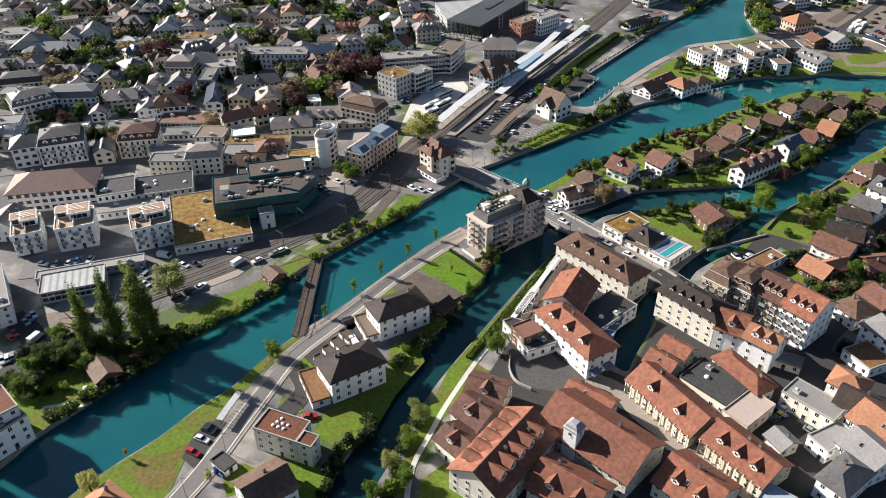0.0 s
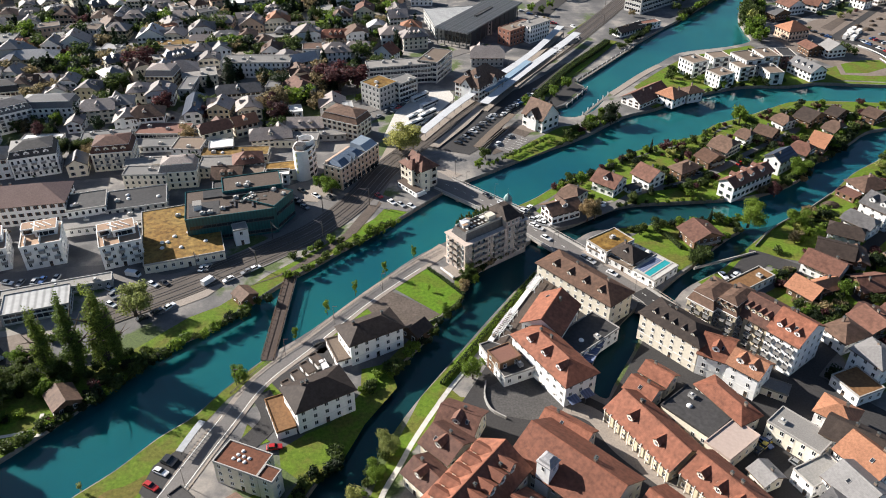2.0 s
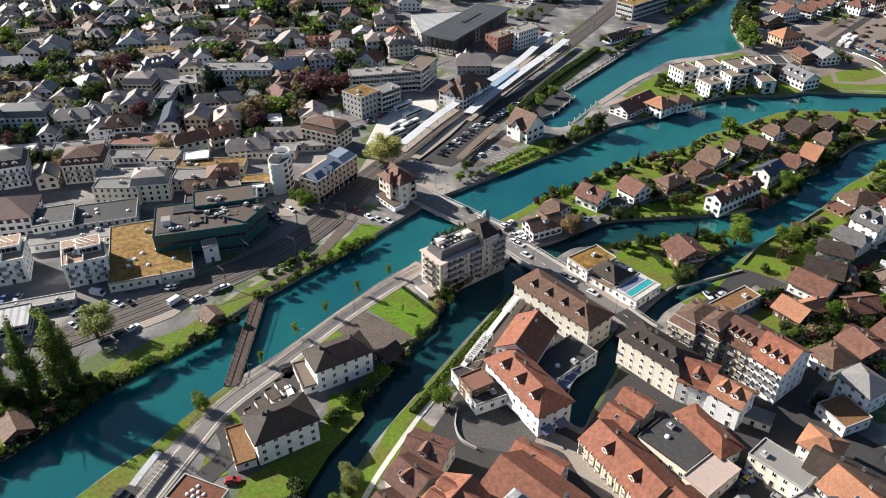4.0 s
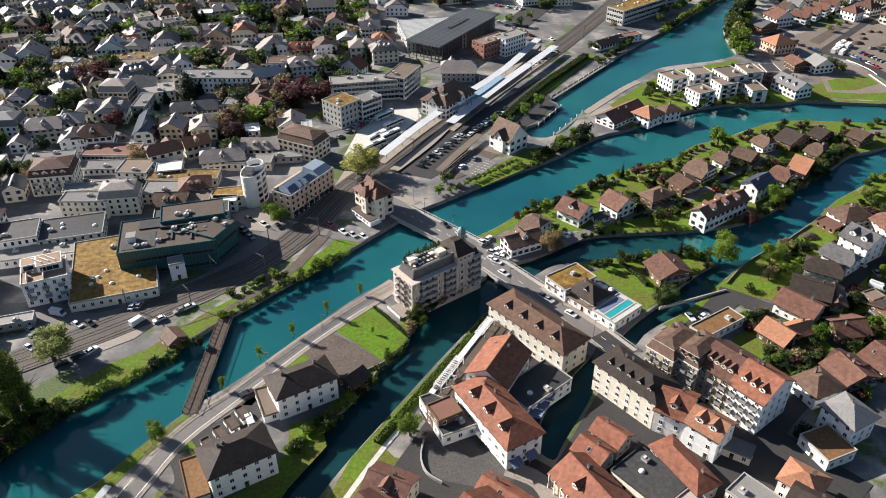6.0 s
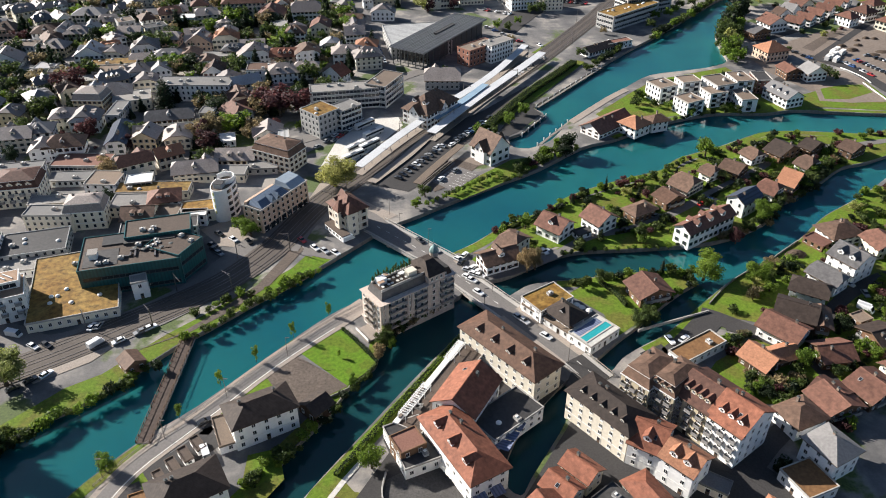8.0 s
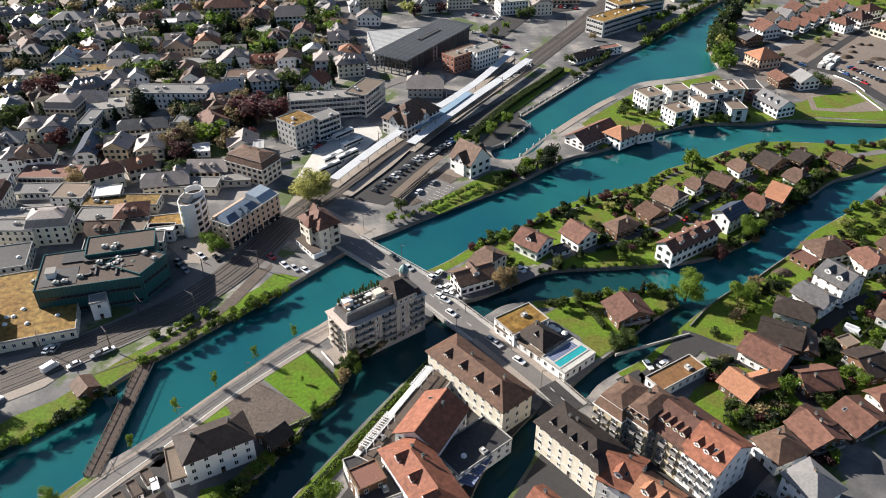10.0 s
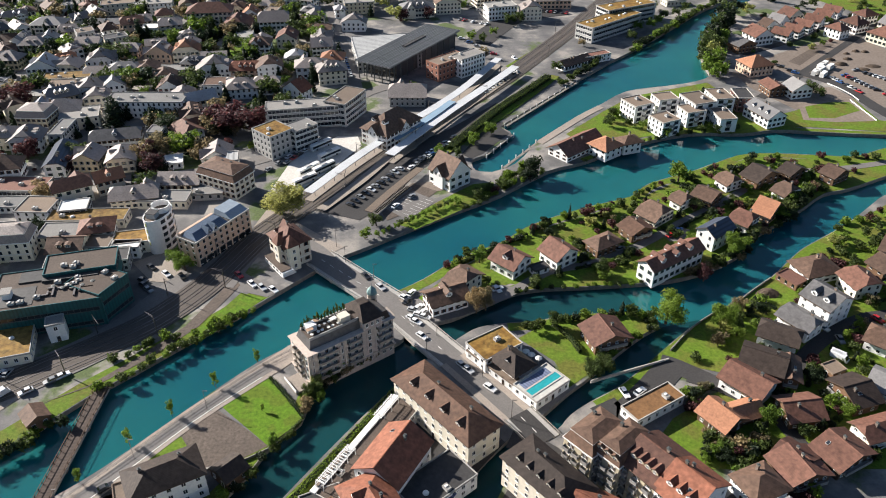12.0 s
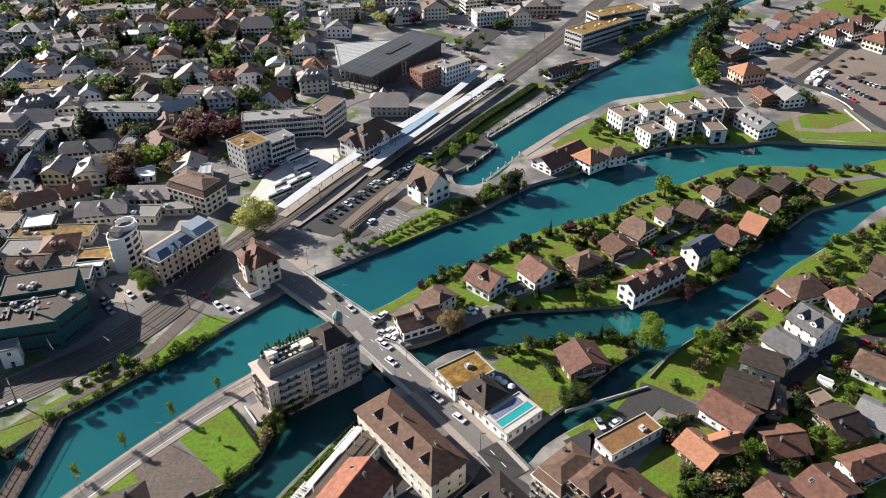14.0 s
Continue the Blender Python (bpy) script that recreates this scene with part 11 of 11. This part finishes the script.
bush_row([(-46.9, 248.2), (-39.1, 259.6), (-27.9, 258.4), (-18.6, 269.3)], 3.0, 1.1, ('green', 'fresh'), 'on the river bank', 2.0)
bush_row([(13.3, 219.5), (5.0, 205.0), (-4.5, 188.9), (-8.1, 184.8)], 2.5, 1.2, ('green', 'fresh', 'dark'), 'on the channel bank', 1.2)
bush_row([(-14.9, 177.0), (-11.6, 182.2), (-8.1, 187.6)], 2.5, 1.3, ('green', 'fresh'), 'on the channel bank', 2.0)
bush_row([(-20.2, 153.4), (-22.9, 147.1), (-28.8, 143.1), (-30.8, 133.4), (-31.3, 126.3)], 2.4, 1.3, ('green', 'dark'), 'on the channel bank', 1.5)
bush_row([(-8.1, 155.6), (-11.7, 143.0), (-14.1, 131.6), (-15.2, 124.5)], 2.2, 1.4, ('green', 'fresh'), 'on the channel bank', 1.5)
bush_row([(57.4, 302.6), (67.6, 309.3), (78.1, 315.9), (90.4, 326.7), (114.1, 341.2), (133.9, 350.1), (146.3, 362.5), (166.1, 373.4), (179.9, 382.2)], 3.0, 1.1, ('green', 'dark', 'fresh', 'copper'), 'on the island bank', 1.5)
bush_row([(81.2, 286.4), (91.0, 288.4), (106.7, 289.9), (118.6, 291.0), (132.6, 292.8)], 2.5, 0.8, ('green', 'dark', 'fresh'), 'on the island bank', 0.8)
bush_row([(145.4, 297.1), (156.8, 302.9), (168.3, 311.1), (173.9, 319.5), (188.6, 332.0), (204.1, 344.6)], 2.8, 1.4, ('green', 'dark', 'brown'), 'on the island bank', 1.5)
bush_row([(82.3, 267.4), (97.2, 270.9), (112.2, 273.1), (123.9, 271.9), (124.9, 267.2), (113.3, 256.7), (103.4, 246.8)], 2.6, 1.2, ('green', 'dark', 'fresh'), 'on the islet bank', 1.2)
bush_row([(62.8, 342.6), (74.4, 353.7), (84.2, 364.5), (91.8, 371.4), (102.1, 378.1)], 3.0, 1.1, ('green', 'fresh'), 'on the quay', 1.5)
bush_row([(79.3, 363.0), (81.8, 367.9), (89.5, 375.4), (92.2, 379.5)], 2.2, 1.2, ('green', 'fresh'), 'on the quay', 1.2)
bush_row([(120.5, 386.1), (146.6, 404.7), (175.8, 416.4), (200.3, 416.7)], 4.0, 0.8, ('green', 'dark'), 'on the river bank', 0.6)
bush_row([(169.6, 533.8), (203.6, 579.3), (236.5, 620.9), (271.5, 659.6)], 3.5, 2.0, ('green', 'dark', 'fresh'), 'on the river bank', 1.5)
bush_row([(148.6, 519.3), (130.4, 492.7), (116.2, 476.3)], 3.5, 1.6, ('green', 'dark'), 'on the river bank', 1.0)
bush_row([(212.3, 328.4), (227.8, 336.6), (242.3, 345.1), (258.5, 354.0)], 3.0, 1.2, ('green', 'fresh', 'copper'), 'in the gardens', 3.0)
bush_row([(129.2, 220.7), (137.3, 217.1), (142.7, 215.3), (132.8, 211.6)], 2.2, 1.3, ('green', 'dark', 'brown', 'fresh'), 'in the gardens', 3.0)
tree(15.7, 233.3, 6.0, 'round', 'green', 0.80, 'at the foot of the big hotel')
tree(18.0, 237.9, 7.0, 'round', 'pale', 0.80, 'at the foot of the big hotel')
tree(20.6, 240.5, 6.0, 'round', 'green', 0.80, 'at the foot of the big hotel')
tree(23.3, 243.7, 6.0, 'round', 'fresh', 0.80, 'at the foot of the big hotel')
tree(26.1, 246.4, 5.0, 'round', 'green', 0.80, 'at the foot of the big hotel')
tree(29.2, 249.8, 5.0, 'round', 'green', 0.80, 'at the foot of the big hotel')
bush_row([(15.4, 227.9), (17.2, 234.0), (21.1, 239.2), (25.9, 244.5), (32.8, 251.5), (39.0, 257.3)], 2.0, 1.1, ('green', 'dark', 'brown'), 'at the foot of the big hotel', 0.5)


def hedge(pts, width, h, leaf, label):
    """A clipped hedge: a solid core in the dark needle colour with leaf clumps all over its sides and top."""
    line = smooth_line(pts, 4)
    o = line[0].copy()
    r = random.Random(int(o.x * 7 + o.y * 3))
    v, f, k = [], [], []
    for a, b in zip(line, line[1:]):
        u = (b - a).normalized()
        n = Vector((-u.y, u.x))
        m = len(v)
        for q in (a - o, b - o):
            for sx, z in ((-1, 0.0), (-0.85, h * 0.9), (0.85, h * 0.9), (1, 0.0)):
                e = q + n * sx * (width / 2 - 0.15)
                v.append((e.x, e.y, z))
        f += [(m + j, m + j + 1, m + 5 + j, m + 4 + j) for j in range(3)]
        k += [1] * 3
        L = (b - a).length
        size = 0.5 if h < 2 else 0.75
        for _ in range(int(L * (width + 2 * h) * (9 if h < 2 else 5))):
            t, g = r.random(), r.uniform(-h, width + h)
            off, z = (-width / 2, h + g) if g < 0 else (g - width / 2, h) if g < width else (width / 2, h - (g - width))
            c = a.lerp(b, t) - o + n * (off + r.gauss(0, 0.12))
            c = Vector((c.x, c.y, max(0.05, z + r.gauss(0, 0.14))))
            d = (Vector((n.x * off, n.y * off, z * 0.6)) + Vector((r.gauss(0, 0.6), r.gauss(0, 0.6), r.gauss(0, 0.6)))).normalized()
            p = d.cross(Vector((r.gauss(0, 1), r.gauss(0, 1), r.gauss(0, 1)))).normalized()
            w, sz = d.cross(p), size * r.uniform(0.6, 1.3)
            m = len(v)
            v += [tuple(c + p * sz * 0.5), tuple(c + w * sz * 0.3), tuple(c - p * sz * 0.5), tuple(c - w * sz * 0.3)]
            f.append((m, m + 1, m + 2, m + 3))
            k.append(0)
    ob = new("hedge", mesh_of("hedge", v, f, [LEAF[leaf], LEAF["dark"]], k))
    ob.matrix_basis = pose(o.x, o.y, 0.03)
    return tagged(ob, label, "hedge", "hedges")


def garden_wall(pts, width, h, mat, label, name="garden_wall"):
    o = Vector(pts[0])
    left, right = offset_lines([tuple(Vector(p) - o) for p in pts], width / 2, 4)
    n = len(left)
    v = [(p.x, p.y, z) for z in (-0.2, h) for ln in (left, right) for p in ln]
    f = [(3 * n + k, 3 * n + k + 1, 2 * n + k + 1, 2 * n + k) for k in range(n - 1)] + [(2 * n + k, 2 * n + k + 1, k + 1, k) for k in range(n - 1)]
    f += [(n + k, n + k + 1, 3 * n + k + 1, 3 * n + k) for k in range(n - 1)] + [(0, n, 3 * n, 2 * n), (n - 1, 3 * n - 1, 4 * n - 1, 2 * n - 1)]
    ob = new(name, mesh_of(name, v, f, mat))
    ob.matrix_basis = pose(o.x, o.y, 0)
    return tagged(ob, label, "wall", "garden walls")


hedge([(57.3, 396.5), (68.4, 417.7), (82.8, 443.5), (99.6, 467.9), (112.7, 488.2)], 4.4, 2.8, "green", "long clipped hedge between the car park and the harbour")
hedge([(2.6, 241.4), (9.4, 233.2), (15.6, 225.0)], 1.0, 1.1, "green", "low hedge along the bright meadow")
hedge([(15.2, 224.0), (11.6, 217.6), (8.4, 213.6)], 0.9, 1.0, "green", "low hedge at the meadow's corner")
hedge([(92.7, 267.7), (97.0, 261.1), (99.6, 254.2)], 1.2, 1.7, "green", "garden hedge between the pool lawn and the chalet")
hedge([(42.0, 237.2), (35.7, 227.0), (28.4, 215.0), (22.6, 205.6), (15.6, 193.6), (7.8, 180.6)], 1.7, 1.4, "fresh", "vine-green hedge along the channel wall")
hedge([(155.4, 276.2), (159.6, 273.4), (163.6, 271.3)], 1.2, 1.4, "green", "garden hedge between two lawns")
hedge([(164.3, 283.6), (167.4, 280.2), (170.2, 277.4)], 1.1, 1.2, "dark", "clipped shrubs between lawn and building site")
hedge([(128.0, 231.0), (132.0, 236.5), (138.0, 239.4)], 1.2, 1.4, "green", "garden hedge beside the chalet lane")
hedge([(62.0, 303.6), (74.0, 312.6), (88.0, 323.4)], 1.2, 1.3, "green", "hedge on the island bank")
hedge([(104.0, 300.2), (118.0, 306.0), (128.0, 312.6)], 0.9, 1.1, "green", "hedge along the island lane")
hedge([(146.0, 326.4), (158.0, 336.2), (170.0, 345.6)], 0.9, 1.1, "dark", "hedge along the island lane")
hedge([(204.0, 280.6), (213.0, 284.0), (224.0, 287.0)], 1.0, 1.2, "green", "garden hedge along the lane")
garden_wall([(101.0, 241.0), (112.0, 245.4), (127.2, 251.4)], 0.4, 0.9, CONCRETE, "low concrete wall of the garage yard")
garden_wall([(128.8, 255.8), (137.1, 265.5), (146.0, 273.4), (157.6, 281.0), (163.9, 286.6), (174.4, 295.6)], 0.35, 0.8, STONE, "low stone wall between gardens and canal")
garden_wall([(21.2, 181.4), (20.6, 175.4), (22.2, 170.0), (26.4, 166.6)], 0.4, 1.1, CONCRETE, "curved low wall round the cobbled yard")
garden_wall([(-11.5, 204.6), (0.4, 208.6), (8.0, 213.6)], 0.3, 0.8, STONE, "stone edge of the gravel yard")


def earth_mound(x, y, r, h, label="heap of dark dug earth behind the canal wall"):
    rr = random.Random(4)
    rings = [[(x + r * q * (1 + rr.uniform(-0.15, 0.15)) * math.cos(0.3927 * k), y + 0.7 * r * q * (1 + rr.uniform(-0.15, 0.15)) * math.sin(0.3927 * k), z * h) for k in range(16)] for q, z in ((1.0, 0.0), (0.75, 0.45), (0.45, 0.8), (0.15, 1.0))]
    tagged(new("earth_mound", Shape().loft(rings).mesh("earth_mound", [SOILDARK])), label, "heap")


SOILDARK = surface("dug_earth", (0.085, 0.060, 0.042), 0.4, 1.2, 0.3, each=0, bump=0.8)
earth_mound(170.4, 286.6, 4.2, 2.0)
for x, y, r, h in ((287.0, 520.6, 3.4, 1.6), (290.6, 513.4, 4.2, 1.8), (298.3, 522.3, 3.0, 1.4), (309.2, 536.1, 2.6, 1.4), (314.4, 535.1, 2.6, 1.3), (301.6, 531.6, 2.2, 1.2)):
    earth_mound(x, y, r, h, "heap of dug earth on the building ground")
for x, y, r in ((300.4, 505.6, 4.4), (308.6, 510.8, 5.0)):
    earth_mound(x, y, r, 1.0, "flat heap of dug earth on the building ground")


def site_container(x, y, yaw):
    """A white steel site cabin with ribs, door and window."""
    ob = thing("site_container", x, y, 0.08, yaw, "white steel site container on the building ground", "container", "site containers")
    part("body", Shape().box(-3.0, 3.0, -1.2, 1.2, 0.12, 2.6).mesh("body", [TRIM]), ob)
    rib = Shape().box(-0.06, 0.06, -1.24, 1.24, 0.1, 2.66).mesh("rib", [TRIM])
    for u in (-2.95, -1.5, 0.0, 1.5, 2.95):
        part("rib", rib, ob, pose(u, 0, 0))
    part("door", Shape().box(-2.6, -1.8, -1.25, -1.2, 0.2, 2.2).mesh("door", [ROADGREY]), ob)
    part("window", Shape().box(0.3, 1.2, -1.25, -1.2, 1.1, 2.1).mesh("window", [GLASS]), ob)


for x, y, yaw in ((268.6, 497.4, 52), (271.6, 499.6, 50), (274.4, 502.4, 48), (276.2, 508.0, 46), (279.4, 511.0, 47), (281.0, 506.4, 45), (272.4, 494.4, 48)):
    site_container(x, y, yaw)
garden_wall([(270.4, 483.2), (273.8, 476.4), (276.8, 467.4), (277.6, 459.0)], 0.3, 0.6, TRIM, "low white barrier along the car park road")
garden_wall([(273.2, 459.6), (274.2, 446.0), (275.4, 433.2)], 0.3, 0.6, TRIM, "low white barrier beside the field")
car(181.6, 253.3, -40, "van")


# trees filling the gardens between the houses, kept clear of walls and water
def free(x, y, r, isle=None):
    for hx, hy, w, d, yaw in FOOT:
        dx, dy = x - hx, y - hy
        c, s = math.cos(radians(yaw)), math.sin(radians(yaw))
        if abs(dx * c + dy * s) < w / 2 + r and abs(-dx * s + dy * c) < d / 2 + r:
            return False
    for pts, half in WAYS:
        if any((x - q.x) ** 2 + (y - q.y) ** 2 < (half + 0.8) ** 2 for q in pts):
            return False
    return True


def inside(x, y, poly):
    hit = False
    for (x0, y0), (x1, y1) in zip(poly, poly[1:] + poly[:1]):
        if (y0 > y) != (y1 > y) and x < (x1 - x0) * (y - y0) / (y1 - y0) + x0:
            hit = not hit
    return hit


def plant(poly, count, lo, hi, kinds, bushes, where, seed):
    r = random.Random(seed)
    xs, ys = [p[0] for p in poly], [p[1] for p in poly]
    done = tries = 0
    while done < count and tries < count * 40:
        tries += 1
        x, y = r.uniform(min(xs), max(xs)), r.uniform(min(ys), max(ys))
        if not inside(x, y, poly) or not free(x, y, 1.2):
            continue
        done += 1
        if r.random() < bushes:
            bush(x, y, r.uniform(1.0, 2.4), r.choice(("green", "green", "dark", "fresh", "copper")), where)
        else:
            form, leaf = r.choice(kinds)
            tree(x, y, r.uniform(lo, hi), form, leaf, r.uniform(0.9, 1.35), where)


plant([(-220, 314), (-113, 313), (-62, 342), (-30, 407), (-9, 494), (-38, 633), (-359, 636), (-352, 497)], 330, 6, 14, [('round', 'green'), ('round', 'green'), ('round', 'green'), ('round', 'dark'), ('cone', 'dark'), ('round', 'brown'), ('cone', 'dark'), ('round', 'fresh')], 0.2, 'between the town houses', 1)
plant([(-188, 450), (-49, 466), (0, 508), (-42, 702), (-321, 699)], 210, 6, 14, [('round', 'green'), ('round', 'green'), ('round', 'green'), ('round', 'dark'), ('cone', 'dark'), ('round', 'brown'), ('cone', 'dark'), ('round', 'fresh')], 0.2, 'between the town houses', 2)
plant([(-29, 615), (66, 616), (150, 658), (113, 757), (-79, 755)], 60, 5, 11, [('round', 'green'), ('round', 'green'), ('round', 'green'), ('round', 'dark'), ('cone', 'dark'), ('round', 'brown'), ('cone', 'dark'), ('round', 'fresh')], 0.2, 'in the far town', 3)
plant([(-220, 314), (-113, 313), (-62, 342), (-30, 407), (-9, 494), (-38, 633), (-300, 636), (-300, 497)], 150, 5, 12, [('cone', 'dark'), ('round', 'dark'), ('round', 'brown'), ('round', 'green'), ('round', 'copper')], 0.1, 'between the town houses', 21)
plant([(166, 312), (182, 325), (194, 336), (206, 347), (214, 358), (208, 360), (196, 346), (184, 336), (168, 320)], 22, 4, 7, [('round', 'green'), ('round', 'dark'), ('round', 'brown'), ('round', 'fresh')], 0.3, 'on the island bank', 77)
plant([(84, 296), (104, 322), (134, 346), (190, 384), (240, 388), (219, 361), (176, 324), (133, 297)], 60, 2, 4, [('round', 'green'), ('round', 'dark'), ('round', 'fresh')], 0.8, 'in the island gardens', 91)
plant([(57, 276), (90, 327), (134, 349), (198, 390), (264, 396), (219, 359), (171, 316), (133, 295), (87, 290)], 130, 3, 6, [('round', 'green'), ('round', 'green'), ('round', 'fresh'), ('round', 'brown'), ('round', 'dark'), ('cone', 'dark'), ('round', 'pale')], 0.7, 'in the island gardens', 4)
plant([(128, 251), (159, 277), (192, 310), (254, 354), (192, 212), (134, 212), (127, 227)], 170, 3, 6, [('round', 'green'), ('round', 'green'), ('round', 'fresh'), ('round', 'brown'), ('round', 'dark'), ('cone', 'dark'), ('round', 'pale')], 0.7, 'in the gardens', 5)
plant([(228, 511), (271, 606), (345, 646), (398, 620), (379, 584), (311, 561), (242, 503)], 40, 3, 7, [('round', 'green'), ('round', 'green'), ('round', 'fresh'), ('round', 'brown'), ('round', 'dark'), ('cone', 'dark'), ('round', 'pale')], 0.5, 'by the far houses', 6)
plant([(-130, 166), (-118, 160), (-106, 176), (-97, 186), (-104, 190), (-118, 187), (-132, 184)], 30, 4, 8, [('round', 'green'), ('round', 'dark'), ('round', 'green'), ('round', 'fresh')], 0.5, 'in the shaded garden on the bank', 31)
plant([(-112, 154), (-106, 160), (-97, 171), (-90, 184), (-86, 190), (-90, 190), (-98, 178), (-108, 164), (-114, 157)], 26, 2, 4, [('round', 'green'), ('round', 'dark')], 0.85, 'on the shaded river bank', 32)
plant([(-139, 203), (-100, 212), (-92, 191), (-104, 180), (-127, 167), (-139, 185)], 9, 3, 5, [('round', 'green')], 0.7, 'behind the poplars', 7)
plant([(118, 202), (163, 231), (151, 190), (121, 164)], 14, 2, 4, [('round', 'green'), ('round', 'green'), ('round', 'fresh'), ('round', 'brown'), ('round', 'dark'), ('cone', 'dark'), ('round', 'pale')], 0.7, 'in the back yards', 8)
plant([(-145, 203), (-124, 194), (-97, 202), (-90, 191), (-101, 180), (-113, 180), (-128, 170)], 12, 3, 4, [('round', 'green'), ('round', 'fresh')], 0.7, 'behind the poplars', 9)
plant([(126, 219), (135, 221), (148, 217), (150, 211), (123, 208)], 24, 3, 6, [('round', 'green'), ('round', 'brown'), ('round', 'fresh'), ('round', 'dark')], 0.4, 'in the gardens', 10)
for k in range(15):
    q = k / 14
    tree(29.0 + 31.0 * q + trnd.uniform(-0.4, 0.4), 321.5 + 27.5 * q, trnd.uniform(2.8, 3.8), "round", trnd.choice(("green", "fresh")), 1.0, "in a clipped row on the quay")
plant([(78, 374), (90, 379), (94, 370), (84, 366)], 6, 3, 5, [('round', 'dark'), ('round', 'green')], 0.5, 'beside the harbour', 15)
plant([(58, 345), (92, 375), (86, 361), (65, 338)], 10, 3, 6, [('round', 'green'), ('round', 'fresh')], 0.5, 'on the quay', 12)
plant([(150, 454), (204, 481), (204, 419), (148, 412), (134, 427)], 26, 3, 6, [('round', 'green'), ('round', 'fresh')], 0.5, 'between the white blocks', 13)


# the ones that stand nearest are trees and bushes of their own, the rest of the town's green is one mass
TINT = {"green": "green", "fresh": "yellow-green", "dark": "dark green", "copper": "reddish", "brown": "brown twiggy"}
WAIT_TREES.sort(key=lambda q: q[1] - q[2] * 12)
for x, y, h, form, leaf, wide, where, sd, turn in WAIT_TREES[:235]:
    ob = thing("tree", x, y, 0, turn, "%s %s %s" % (LOOK[leaf], NOUN[form], where), "tree", "trees")
    ob.scale = (h / 10 * wide, h / 10 * wide, h / 10)
    part("trunk", TRUNKS[form], ob)
    part("crown", CROWNS[("dense" if form == "round" and h > 8.5 and y < 345 else "slight" if form == "round" and (h < 6.5 or y > 300) else form, leaf, sd)], ob)
LIGHT = {}
pieces = []
for x, y, h, form, leaf, wide, where, sd, turn in WAIT_TREES[235:]:
    key = (form, leaf)
    if key not in LIGHT:
        lob = {"round": lobed(31 + len(leaf), 10, 2.9, 2.6, 7.4, 2.0, 1.8), "cone": cone(5, 10, 10.0, 2.1), "sapling": lobed(45, 5, 1.2, 4.5, 8.5, 1.3, 1.5), "column": column(4, 12, 1.2, 9.4, 1.35)}[form]
        LIGHT[key] = leaf_cloud(lob, 430, 1.08, 9, LEAF[leaf])
    pieces.append((LIGHT[key], pose(x, y, 0, 0, 0, turn) @ Matrix.Diagonal((h / 10 * wide, h / 10 * wide, h / 10, 1))))
join_many("town_trees", pieces, [LEAF[k].name for k in LEAF], "mixed green and budding trees between the far town houses", "trees")
WAIT_BUSHES.sort(key=lambda q: q[1])
for x, y, s, leaf, where, sd, turn, tall in WAIT_BUSHES[:150]:
    ob = new("bush", BUSHES[(leaf, sd)])
    ob.matrix_basis = pose(x, y, 0, 0, 0, turn)
    ob.scale = (s, s, s * tall)
    tagged(ob, "%s rounded bush %s" % (TINT[leaf], where), "bush", "bushes")
join_many("garden_bushes", [(BUSHES[(leaf, sd)], pose(x, y, 0, 0, 0, turn) @ Matrix.Diagonal((s, s, s * tall, 1))) for x, y, s, leaf, where, sd, turn, tall in WAIT_BUSHES[150:]], [LEAF[k].name for k in LEAF], "low mixed green bushes in gardens and along the banks", "bushes")
